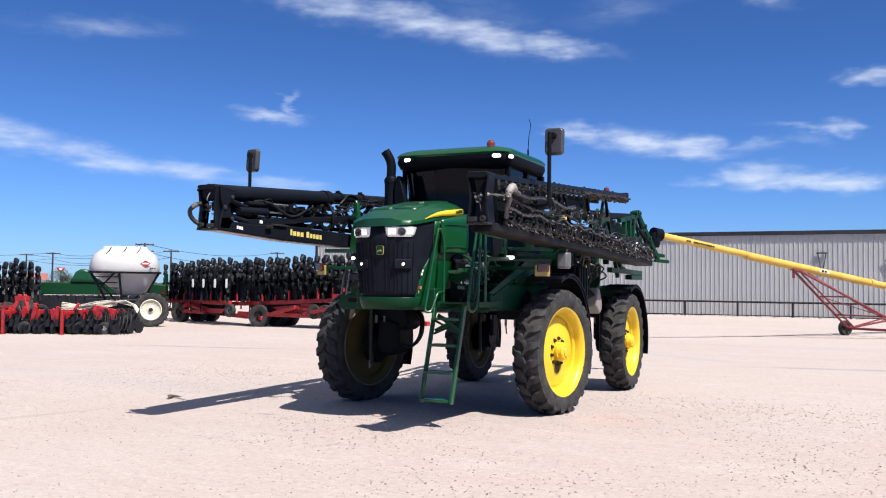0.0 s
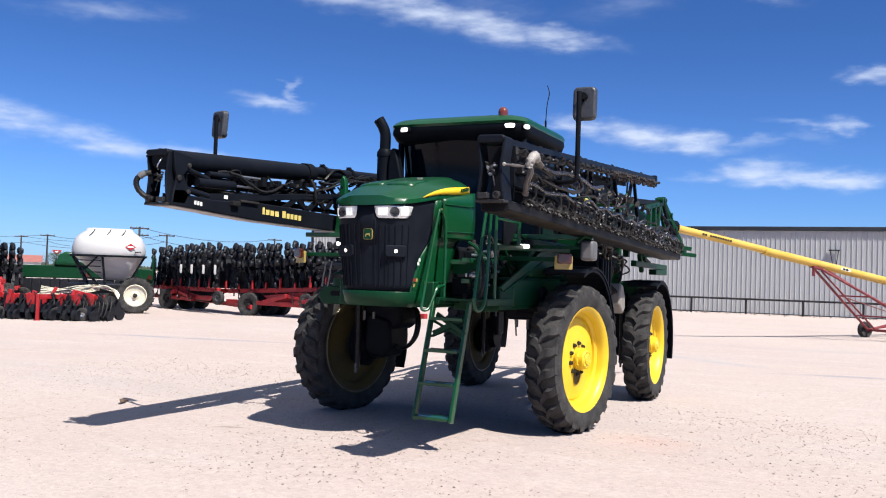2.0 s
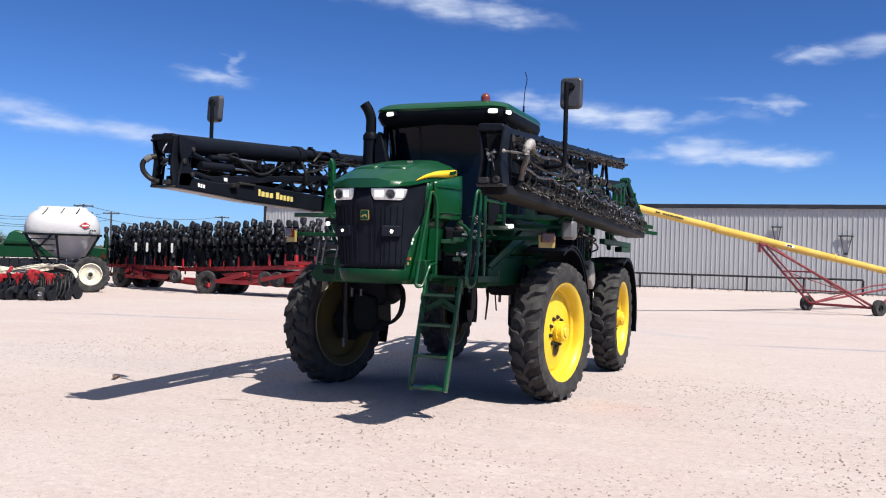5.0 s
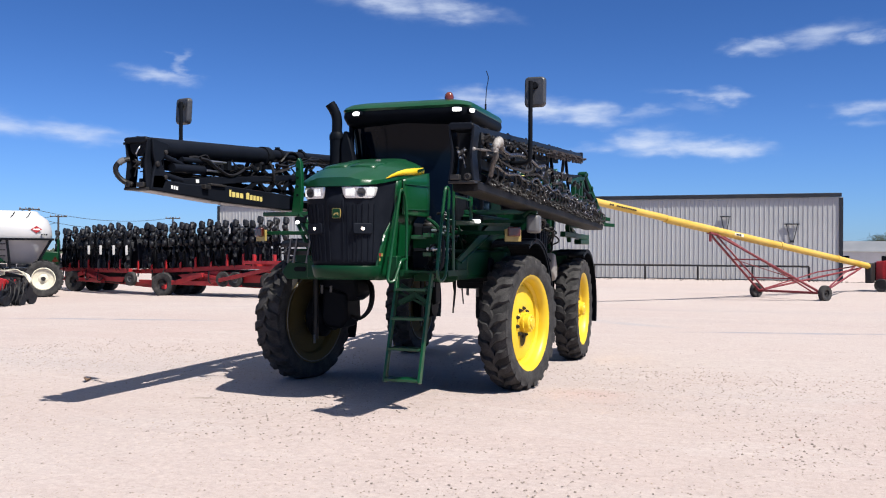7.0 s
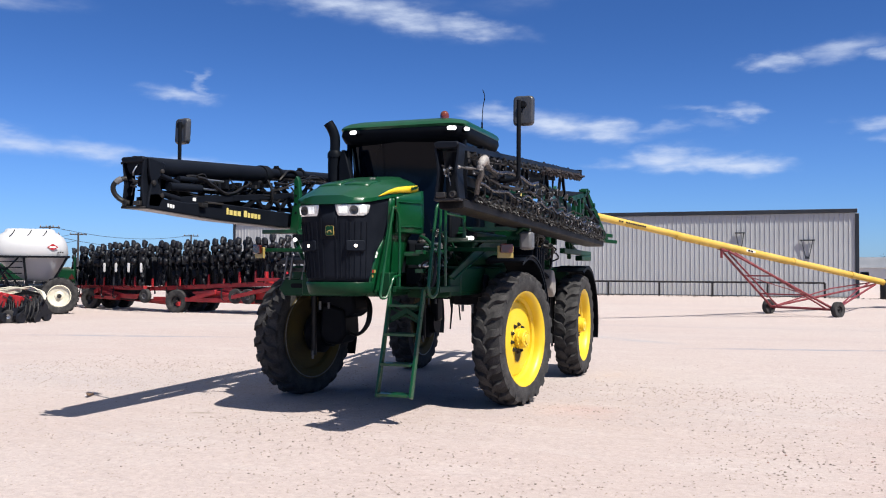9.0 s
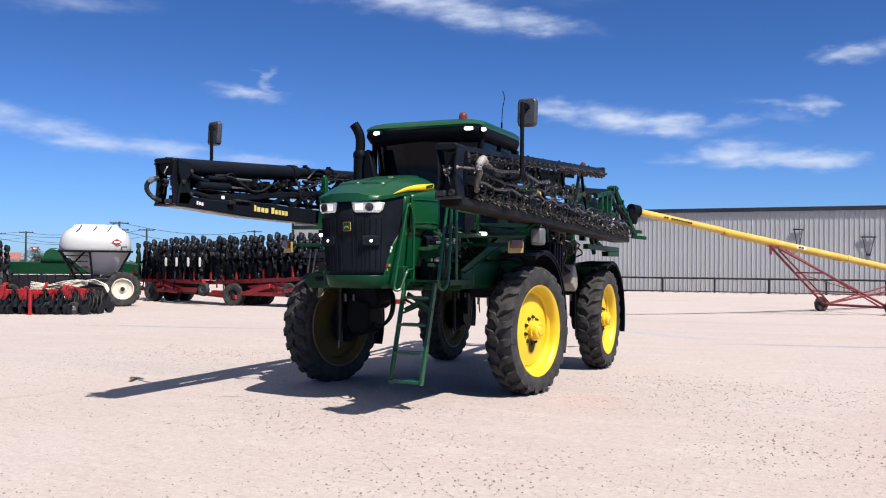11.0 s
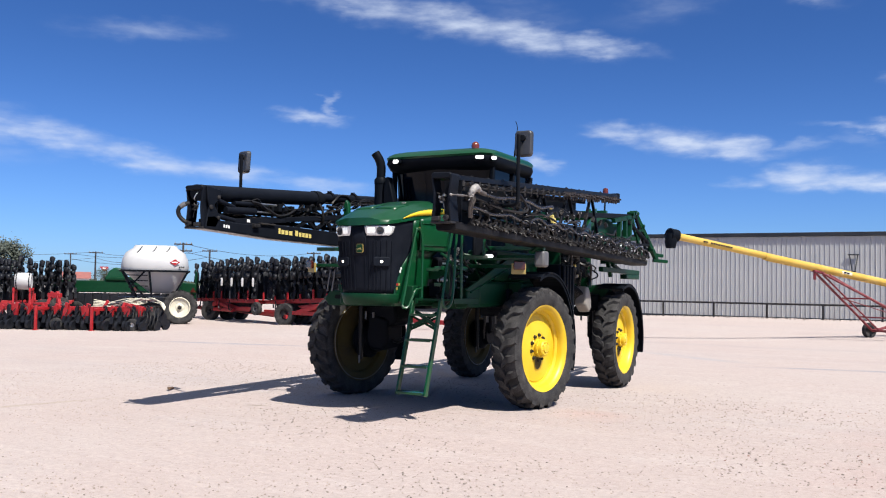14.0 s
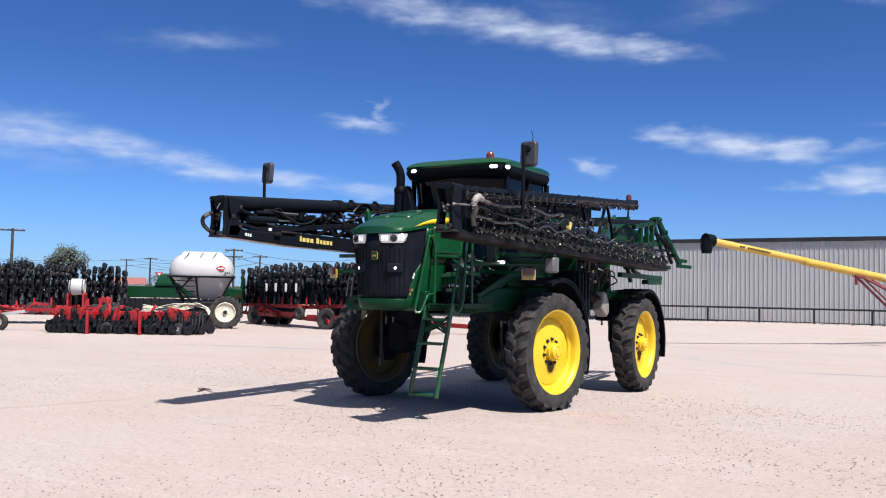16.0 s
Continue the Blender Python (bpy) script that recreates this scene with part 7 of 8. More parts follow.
    for w, s in ((w1, -1), (w2, 1)):
        p = w + (w2 - w1).normalized() * 0.14 * s
        plain_wheel(aug, "wheel", Matrix.Translation(p) @ Euler((0, 0, radians(turn if s > 0 else turn + 180))).to_matrix().to_4x4(), 0.33, 0.22, BLACK_DUSTY, 0.5, "black trailer wheel")
    # intake head
    bm = bmesh.new()
    box(bm, -0.16, 0.16, -0.2, 0.2, -0.75, 0.22, Matrix.Translation(on(0.998, -0.05)) @ Euler((0, 0, radians(-35))).to_matrix().to_4x4())
    part("gearbox_head", bm, BLACK_DUSTY, aug, "dark gearbox at the lower end", bevel=0.05)


build_auger()


def build_hopper():
    h = thing("intake_hopper", "red steel intake hopper with a rolled grey cover", "hopper", (10.9, 34.2, 0), -20)
    bm = bmesh.new()
    prism(bm, [(-0.2, 0.55), (0.2, 0.45), (2.8, 0.75), (2.8, 1.75), (-0.2, 1.45)], -0.8, 0.8, "y")
    part("hopper_body", bm, RED, h, "red hopper body", bevel=0.05)
    bm = bmesh.new()
    tube(bm, [(0.3, -0.2, 1.75), (2.8, -0.2, 2.0)], 0.33, 18)
    part("cover_roll", bm, GREY_PLASTIC, h, "grey rolled cover")
    bm = bmesh.new()
    box(bm, -0.32, -0.2, -0.7, 0.7, 0.5, 1.40)
    part("end_frame", bm, BLACK, h, bevel=0.05)
    bm = bmesh.new()
    for k in range(4):
        box(bm, 0.1 + 0.7 * k, 0.18 + 0.7 * k, -0.86, -0.8, 0.6 + 0.06 * k, 1.45 + 0.08 * k)
    part("body_rib", bm, RED, h)
    for x in (0.1, 2.4):
        plain_wheel(h, "wheel", pose(x, -0.95, 0.30, 0, 0, 90), 0.32, 0.2, BLACK_DUSTY)
    bm = bmesh.new()
    beam(bm, (0.0, -0.9, 0.32), (2.5, -0.9, 0.32), 0.08, 0.1)
    beam(bm, (1.2, -0.8, 0.35), (1.2, 0.8, 0.9), 0.1, 0.1)
    part("chassis", bm, RED_DARK, h)


build_hopper()

# ---------------------------------------------------------------- folded planters
def make_row_unit(seed):
    """A folded planter row unit: an uneven upright column of arms, wheels, boxes and hoses, 2 m tall."""
    rnd = random.Random(seed)
    wheels, pieces = [], []

    def piece(name, shape, *args):
        bm = bmesh.new()
        shape(bm, *args)
        pieces.append((name, finish(bm, name, ROW_BLACK, 35)))

    def wheel_at(x, y, z, r, w=0.04, lean_=0.0):
        wheels.append(Matrix.Translation((x, y, z)) @ Euler((0, rnd.uniform(-0.3, 0.3), lean_)).to_matrix().to_4x4() @ Matrix.Diagonal((w, r, r, 1)))
    column = bmesh.new()
    beam(column, (0, 0.05, 0.0), (0, 0.05, 1.80), 0.08, 0.12, (0, 1, 0))
    piece("seed_box", prism, [(0.06, 0.02), (0.34, 0.10), (0.30, 0.66), (0.12, 0.74)], -0.09, 0.09)
    piece("seed_box", prism, [(0.06, 0.92), (0.32, 1.0), (0.26, 1.5), (0.10, 1.54)], -0.08, 0.08)
    z = 0.02
    while z < 1.35:
        side = rnd.choice((-1, 1))
        kind = rnd.random()
        if kind < 0.5:
            wheel_at(side * rnd.uniform(0.02, 0.06), -rnd.uniform(0.10, 0.26), z + 0.14, rnd.uniform(0.13, 0.18), 0.035, side * rnd.uniform(0.15, 0.7))
        elif kind < 0.75:
            c = rnd.uniform(-0.03, 0.03)
            piece("meter_housing", prism, [(-0.28, z + 0.02), (-0.10, z), (-0.04, z + 0.26), (-0.18, z + 0.32)], c - 0.05, c + 0.05)
        else:
            piece("opener_arm", beam, (side * 0.04, 0, z), (side * rnd.uniform(0.02, 0.08), -rnd.uniform(0.2, 0.34), z + rnd.uniform(0.15, 0.35)), 0.04, 0.06)
        if rnd.random() < 0.4:
            piece("seed_hose", tube, curve([(0.05, -0.08, z + 0.2), (side * 0.11, -0.22, z + 0.25), (side * 0.09, -0.3, z + 0.08), (0.03, -0.24, z - 0.1)], 3), 0.014, 5)
        z += rnd.uniform(0.16, 0.27)
    # neck and hooded head: two closing wheels under a bent bracket
    piece("neck", beam, (0.0, 0.0, 1.35), (0.0, -0.10, 1.80), 0.07, 0.09)
    piece("head_bracket", tube, curve([(0.0, 0.06, 1.66), (0.0, 0.02, 1.94), (0.0, -0.12, 2.03), (0.0, -0.27, 1.95), (0.0, -0.33, 1.76)], 4), 0.06, 7)
    wheel_at(-0.05, -0.13, 1.92, 0.17, 0.05, 0.15)
    wheel_at(0.06, -0.15, 1.88, 0.17, 0.05, -0.15)
    wheel_at(rnd.uniform(-0.03, 0.03), -0.26, 1.58, 0.16, 0.085, rnd.uniform(-0.3, 0.3))
    wheel_at(rnd.uniform(-0.03, 0.03), -0.30, 1.16, 0.17, 0.085, rnd.uniform(-0.3, 0.3))
    return finish(column, "row_unit", ROW_BLACK, 35), wheels, pieces


ROW_MES = [make_row_unit(k) for k in range(5)]
bm = bmesh.new()
lathe(bm, [(-0.6, 0.0), (-0.7, 0.45), (-1.0, 0.52), (-1.0, 0.78), (-0.6, 0.95), (0.0, 1.0), (0.6, 0.95), (1.0, 0.78), (1.0, 0.52), (0.7, 0.45), (0.6, 0.0)], 14)
DISC_WHEEL_ME = finish(bm, "disc_wheel", ROW_BLACK, 35)


def row_unit(pl, choice, m):
    me, wheels, pieces = choice
    u = shared("row_unit", me, pl, m)
    for name, piece_me in pieces:
        shared(name, piece_me, u, Matrix())
    for w in wheels:
        shared("disc_wheel", DISC_WHEEL_ME, u, w)

bm = bmesh.new()
lathe(bm, [(-0.10, 0.05), (-0.14, 0.16), (-0.10, 0.22), (0.10, 0.22), (0.14, 0.16), (0.10, 0.05)], 14, Matrix.Translation((0, -0.2, 0.55)) @ Matrix.Diagonal((0.6, 0.7, 1.4, 1)))
POD_ME = finish(bm, "seed_pod", WHITE_POLY, 50)


def planter(name, a, b, label, rows=12, base=0.95, pods=(), wheels=(0.06, 0.34), group="folded planters", red=True, hitch=True, gauge=(0.74, 0.84), open_end=0, lift=0.0, yaw=0.0, rise=0.0):
    """A folded planter whose bar runs from a to b on the plan."""
    a, b = Vector((*a, 0)), Vector((*b, 0))
    d = b - a
    n = d.length
    z0 = ground_z(a.x, a.y)
    turn = math.degrees(math.atan2(d.y, d.x))
    pl = thing(name, label, "planter", (a.x, a.y, z0), turn, group)
    mat = RED_PLANTER if red else GREEN_FRAME
    rnd = random.Random(rows * 7 + int(n * 10))
    for k in range(rows):
        x = n * (k + 0.5) / rows
        up = lift * k / rows
        sh = (1 - up / 2.2) * (1 - rise * (1 - k / rows))
        row_unit(pl, rnd.choice(ROW_MES), pose(x, -0.15 + rnd.uniform(-0.06, 0.06), base + up, 0, rnd.uniform(-3, 3), yaw + rnd.uniform(-14, 14)) @ Matrix.Diagonal((1.08, 1.15, 1.13 * sh * rnd.uniform(0.94, 1.04), 1)))
        if k < rows - open_end:
            row_unit(pl, rnd.choice(ROW_MES), pose(x + 0.5 * n / rows, 0.75, base + up, 0, rnd.uniform(-3, 3), yaw + rnd.uniform(-16, 16)) @ Matrix.Diagonal((1.05, 1.15, 1.08 * sh * rnd.uniform(0.9, 1.0), 1)))
            row_unit(pl, rnd.choice(ROW_MES), pose(x + 0.3, 1.45, base + up, 0, rnd.uniform(-3, 3), yaw + 180 + rnd.uniform(-16, 16)) @ Matrix.Diagonal((1.05, 1.1, 1.06 * sh * rnd.uniform(0.9, 1.0), 1)))
    for k in range(rows - open_end):
        x, up, wd = n * (k + 0.5) / rows, lift * k / rows, n / rows * 0.56
        h = rnd.uniform(1.05, 1.5) * (1 - up / 2.2)
        bm = bmesh.new()
        prism(bm, [(x - wd, base + up), (x + wd, base + up), (x + wd * 0.8, base + up + h * 0.6), (x + wd * 0.4, base + up + h), (x - wd * 0.5, base + up + h - 0.12), (x - wd * 0.9, base + up + h * 0.5)], 0.25, 0.55, "y")
        part("fold_bracket", bm, ROW_BLACK, pl, "dark folding bracket behind the row units", bevel=0.03)
    for k in range(0, rows, 2):
        x, up = n * k / rows + 0.02, lift * k / rows
        h = rnd.uniform(0.2, 0.5)
        bm = bmesh.new()
        prism(bm, [(x - 0.05, base + up - 0.02), (x + 0.06, base + up - 0.02), (x + 0.045, base + up + h), (x - 0.03, base + up + h - 0.05)], -0.40, -0.34, "y")
        part("row_bracket", bm, rnd.choice((mat, mat, GREY_PLASTIC)), pl)
    for k in pods:
        shared("seed_pod", POD_ME, pl, pose(n * (k + 0.05) / rows, -0.60, base + 0.36, 0, 0, rnd.uniform(-30, 30)) @ Matrix.Diagonal((0.36, 0.42, 1.15, 1)), "white seed pod")
    bar("tool_bar", pl, mat, (0, -0.12, base - 0.10), (n, -0.12, base - 0.10 + lift), 0.18, 0.20, "red tool bar" if red else "green tool bar", 0.01)
    bar("tool_bar", pl, mat, (0, 1.05, base - 0.05), (n, 1.05, base - 0.05), 0.16, 0.16, "", 0.01)
    for k in range(7):
        bar("cross_bar", pl, mat, (n * k / 6, 0.1, base - 0.05), (n * k / 6, 1.1, base - 0.05), 0.12, 0.12)
    bar("wing_bar", pl, ROW_BLACK, (-0.1, 0.0, base + 0.95), (n + 0.1, 0.0, base + 0.95 + lift * 0.6), 0.10, 0.12)
    bar("wing_bar", pl, ROW_BLACK, (-0.1, 1.2, base + 0.95), (n + 0.1, 1.2, base + 0.95), 0.10, 0.12)
    for p, q, w in (((n * 0.02, -0.35, 0.62), (n * 0.72, -0.35, 0.66), 0.19), ((n * 0.30, -0.35, 0.66), (n * 0.48, -0.38, 1.02), 0.2), ((n * 0.48, -0.38, 1.02), (n * 0.72, -0.36, 0.72), 0.12), ((n * 0.55, 0.5, 0.60), (n * 1.25, 0.5, 0.52), 0.19)):
        bar("carrier_beam", pl, mat, p, q, w, w, "", 0.012)
    for t in (0.05, 0.25, 0.6):
        bar("carrier_cross_beam", pl, mat, (n * t, -0.35, 0.64), (n * t, 1.2, 0.64), 0.12, 0.12)
        bar("carrier_post", pl, mat, (n * t, 0.3, 0.6), (n * t, 0.3, base), 0.10, 0.10)
    # dark block added for the shade between the carrier frames
    bm = bmesh.new()
    prism(bm, [(n * 0.05, 0.58), (n * 0.80, 0.54), (n * 0.84, 0.98 + lift * 0.7), (n * 0.45, 1.06 + lift * 0.4), (n * 0.04, 1.02)], 0.15, 0.85, "y")
    part("shade_block", bm, ROW_BLACK, pl, "dark block standing in for shade between the carrier frames", bevel=0.03)
    bm = bmesh.new()
    prism(bm, [(n * 0.28, 0.98), (n * 0.36, 0.66), (n * 0.92, 0.60 + lift * 0.4), (n * 0.95, 0.84 + lift * 0.6), (n * 0.76, 0.80 + lift * 0.6), (n * 0.55, 1.00 + lift * 0.5)], -0.24, -0.18, "y")
    part("side_frame", bm, mat, pl, "red side plate of the carrier", bevel=0.012)
    if hitch:
        hm = RED if red else mat
        for x in (0.86, 0.98, 1.1):
            bar("hitch_post", pl, hm, (n * x, -0.85, base - 0.25 + lift), (n * x, -0.85, base + 0.34 + lift), 0.12, 0.12, "", 0.012)
            bar("hitch_arm", pl, hm, (n * x, -0.85, base - 0.1 + lift), (n * x, 0.1, base - 0.1 + lift), 0.10, 0.10)
        bar("hitch_bar", pl, hm, (n * 0.80, -0.85, base + lift), (n * 1.16, -0.85, base + 0.02 + lift), 0.14, 0.14, "", 0.012)
        bar("hitch_bar", pl, hm, (n * 0.80, -0.85, base - 0.2 + lift), (n * 1.16, -0.85, base - 0.2 + lift), 0.10, 0.10)
        bar("hitch_brace", pl, hm, (n * 0.55, -0.5, 0.72), (n * 0.98, -0.8, base - 0.2 + lift), 0.14, 0.16, "", 0.012)
    for x in (0.12, 0.2, 0.52, 0.68):
        bm = bmesh.new()
        tube(bm, curve([(n * x, -0.42, base), (n * x + 0.1, -0.5, 0.75), (n * x + 0.3, -0.45, 0.66), (n * x + 0.5, -0.4, 0.8)], 4), 0.03, 7)
        part("hydraulic_hose", bm, HOSE_BLACK, pl)
    for t in wheels:
        for yy in (-0.45, 0.55, 1.3):
            plain_wheel(pl, "transport_wheel", pose(n * t, yy, 0.54, 0, 0, -90 + 0.5 * yaw), 0.55, 0.42, BLACK_DUSTY, 0.5, "dark transport wheel")
    for t in gauge:
        plain_wheel(pl, "gauge_wheel", pose(n * t, -0.45, 0.86, 0, 0, -70), 0.33, 0.22, GREY_PLASTIC, 0.42, "small gauge wheel lifted off the ground")
    return pl


planter("folded_planter", (-22.6, 21.6), (-13.2, 18.9), "folded red planter with tall black row units", 19, 1.19, (), (0.21,), gauge=(0.62, 0.70, 0.90), open_end=5, lift=0.42, yaw=48, rise=0.05)
planter("folded_planter", (-32.0, 26.4), (-23.0, 21.3), "folded red planter with black row units and white seed pods", 15, 1.19, (9.3, 11.6, 14.0, 16.2), (0.38,), gauge=(1.08,), lift=0.12, hitch=False, yaw=62, rise=0.11)
planter("folded_planter", (-40.6, 11.6), (-36.1, 16.9), "folded planter half hidden behind the strip-till bar", 16, 1.02, (), (0.2,), hitch=False)
planter("folded_planter", (-36.9, 17.6), (-35.0, 19.7), "folded planter half hidden behind the strip-till bar", 6, 1.02, (), (0.5,), hitch=False)


def white_drum(x, y):
    z0 = ground_z(x, y)
    t = thing("white_drum_tank", "white plastic drum tank between the folded planters", "tank", (x, y, z0), 45)
    bm = bmesh.new()
    lathe(bm, [(-0.34, 0.24), (-0.40, 0.38), (-0.30, 0.45), (0.30, 0.45), (0.40, 0.38), (0.34, 0.24)], 28, Matrix.Translation((0, 0, 2.05)) @ AXIS_X)
    part("drum", bm, WHITE_POLY, t, smooth=50)
    for xx in (-0.4, 0.4):
        bar("stand_leg", t, RED, (xx, -0.5, 0.0), (xx, -0.5, 1.7), 0.1, 0.1)
        bar("stand_leg", t, RED, (xx, 0.5, 0.0), (xx, 0.5, 1.7), 0.1, 0.1)
        bar("stand_beam", t, RED, (xx, -0.6, 1.55), (xx, 0.6, 1.55), 0.1, 0.1)
    for xx in (-0.34, 0.28):
        bm = bmesh.new()
        lathe(bm, [(xx, 0.46), (xx + 0.05, 0.46)], 28, Matrix.Translation((0, 0, 2.05)) @ AXIS_X)
        part("strap", bm, ROW_BLACK, t)


white_drum(-35.45, 16.95)

# ---------------------------------------------------------------- white tank cart
def tank_cart():
    x, y = -27.3, 18.7
    c = thing("tank_cart", "white plastic hopper tank on a dark two-wheeled cart", "tank cart", (x, y, ground_z(x, y)), 46)
    bm = bmesh.new()
    rows = []
    for z, wx, wy in ((2.80, 1.72, 1.20), (2.95, 1.78, 1.26), (3.38, 1.72, 1.22), (3.72, 1.56, 1.06), (3.90, 1.32, 0.82), (3.98, 1.18, 0.68), (4.12, 1.10, 0.60), (4.15, 1.0, 0.5)):
        ring = []
        for k in range(36):
            a = k * math.tau / 36
            ca, sa = math.cos(a), math.sin(a)
            ring.append((wx * math.copysign(abs(ca) ** 0.6, ca), wy * math.copysign(abs(sa) ** 0.6, sa), z))
        rows.append(ring)
    vs = sheet(bm, rows, closed=True)
    bm.faces.new(vs[-1])
    bm.faces.new(vs[0])
    tk = part("tank_body", bm, WHITE_POLY, c, "white moulded upper tank", smooth=50)
    bm = bmesh.new()
    rows = []
    for z, wx, wy, ox in ((2.79, 1.66, 1.14, 0), (2.3, 1.25, 0.9, 0.15), (1.75, 0.75, 0.6, 0.35), (1.6, 0.55, 0.45, 0.4)):
        ring = []
        for k in range(28):
            a = k * math.tau / 28
            ca, sa = math.cos(a), math.sin(a)
            ring.append((ox + wx * math.copysign(abs(ca) ** 0.6, ca), wy * math.copysign(abs(sa) ** 0.6, sa), z))
        rows.append(ring)
    vs = sheet(bm, rows, closed=True)
    bm.faces.new(vs[-1])
    part("hopper_cone", bm, WHITE_POLY, c, "white hopper cone under the tank", smooth=50)
    # plain red diamond mark
    bm = bmesh.new()
    prism(bm, [(0.75, 3.25), (1.0, 3.42), (1.25, 3.25), (1.0, 3.08)], -1.245, -1.215, "y")
    mk = part("diamond_mark", bm, RED, tk, "plain red diamond mark")
    bm = bmesh.new()
    prism(bm, [(0.83, 3.25), (0.88, 3.285), (1.12, 3.285), (1.17, 3.25), (1.12, 3.215), (0.88, 3.215)], -1.249, -1.245, "y")
    part("mark_band", bm, WHITE_DECAL, mk)
    bm = bmesh.new()
    for k in range(3):
        box(bm, 1.22 + 0.1 * k, 1.29 + 0.1 * k, -1.20, -1.17, 2.97, 3.04)
    part("writing_bar", bm, BLACK, tk)
    for xx in (-0.7, 0.05, 0.75):
        bm = bmesh.new()
        tube(bm, curve([(xx, -0.62, 4.08), (xx - 0.1, -0.85, 3.9), (xx - 0.25, -1.0, 3.72)], 4), 0.02, 6)
        part("lid_strap", bm, BLACK, tk)
    # frame
    for sx in (-1.7, 1.7):
        for sy in (-1.15, 1.15):
            bar("frame_leg", c, BLACK, (sx, sy, 2.80), (sx * 0.45, sy * 0.9, 1.1), 0.1, 0.1)
    bm = bmesh.new()
    box(bm, -1.8, 1.8, -1.28, -1.18, 2.73, 2.83)
    box(bm, -1.8, 1.8, 1.18, 1.28, 2.73, 2.83)
    box(bm, -1.8, -1.7, -1.18, 1.18, 2.73, 2.83)
    box(bm, 1.7, 1.8, -1.18, 1.18, 2.73, 2.83)
    part("tank_frame", bm, BLACK, c, "black tube frame round the hopper")
    bar("frame_brace", c, BLACK, (-1.7, -1.18, 2.78), (-0.2, -1.12, 1.1), 0.08, 0.08)
    bar("frame_brace", c, BLACK, (-0.5, -1.18, 2.78), (-1.3, -1.12, 1.9), 0.08, 0.08)
    bar("frame_brace", c, BLACK, (-0.3, -1.18, 2.78), (-0.1, -1.12, 1.1), 0.09, 0.09)
    bar("chassis_beam", c, ROW_BLACK, (-2.2, -0.6, 1.0), (1.6, -0.6, 1.0), 0.16, 0.2)
    bar("chassis_beam", c, ROW_BLACK, (-2.2, 0.6, 1.0), (1.6, 0.6, 1.0), 0.16, 0.2)
    bar("axle", c, ROW_BLACK, (0.95, -1.4, 0.85), (0.95, 1.4, 0.85), 0.18, 0.18)
    bm = bmesh.new()
    box(bm, -2.0, 0.45, -0.8, 0.8, 1.02, 1.34)
    part("cart_chassis", bm, ROW_BLACK, c, bevel=0.02)
    for k in range(5):
        bm = bmesh.new()
        beam(bm, (-1.5 + 0.18 * k, -1.22, 2.55 - 0.28 * k), (-0.35, -1.22, 2.55 - 0.28 * k), 0.1, 0.05)
        part("step", bm, BLACK, c)
    for k in range(6):
        bm = bmesh.new()
        tube(bm, curve([(-0.6, -0.9, 1.3 - 0.05 * k), (-1.2, -1.2, 1.25 - 0.06 * k), (-2.0, -1.5, 1.05), (-3.0, -1.9 - 0.1 * k, 1.2 - 0.08 * k)], 5), 0.024, 7)
        part("delivery_hose", bm, CREAM, c, "pale delivery hose")
    for ob in [o for o in bpy.data.objects if o.parent == c and o.name.split('.')[0] in ('tank_body', 'hopper_cone', 'tank_frame', 'frame_leg', 'frame_brace', 'step')]:
        ob.matrix_basis = Matrix.Translation((-0.25, 0, -0.02)) @ Matrix.Diagonal((0.93, 0.95, 0.955, 1))
    for sy in (-1.55, 1.55):
        bm = bmesh.new()
        m = pose(0.95, sy, 0.85, 0, 0, -90 if sy < 0 else 90) @ Matrix.Diagonal((1.08, 1.08, 1.08, 1))
        lathe(bm, [(-0.2, 0.45), (-0.26, 0.6), (-0.24, 0.72), (-0.14, 0.76), (0.14, 0.76), (0.24, 0.72), (0.26, 0.6), (0.2, 0.45)], 36, m @ AXIS_X, closed=True)
        for k in range(20):
            a = k * math.tau / 20
            for s in (-1, 1):
                beam(bm, m @ Vector((s * 0.22, 0.76 * math.cos(a), 0.76 * math.sin(a))), m @ Vector((0, 0.775 * math.cos(a + 0.16), 0.775 * math.sin(a + 0.16))), 0.07, 0.06, m.to_3x3() @ Vector((0, math.cos(a), math.sin(a))))
        t = part("cart_wheel", bm, TYRE, c, "large lugged tyre on a cream wheel")
        bm = bmesh.new()
        lathe(bm, [(-0.15, 0.46), (0.21, 0.47), (0.22, 0.44), (0.15, 0.40), (0.10, 0.2), (0.14, 0.14), (0.15, 0.0)], 32, m @ AXIS_X)
        part("rim", bm, CREAM, t, "cream-painted wheel")
        bm = bmesh.new()
        lathe(bm, [(0.13, 0.10), (0.22, 0.08), (0.23, 0.0)], 14, m @ AXIS_X)
        part("hub_cap", bm, BLACK_DUSTY, t)


tank_cart()

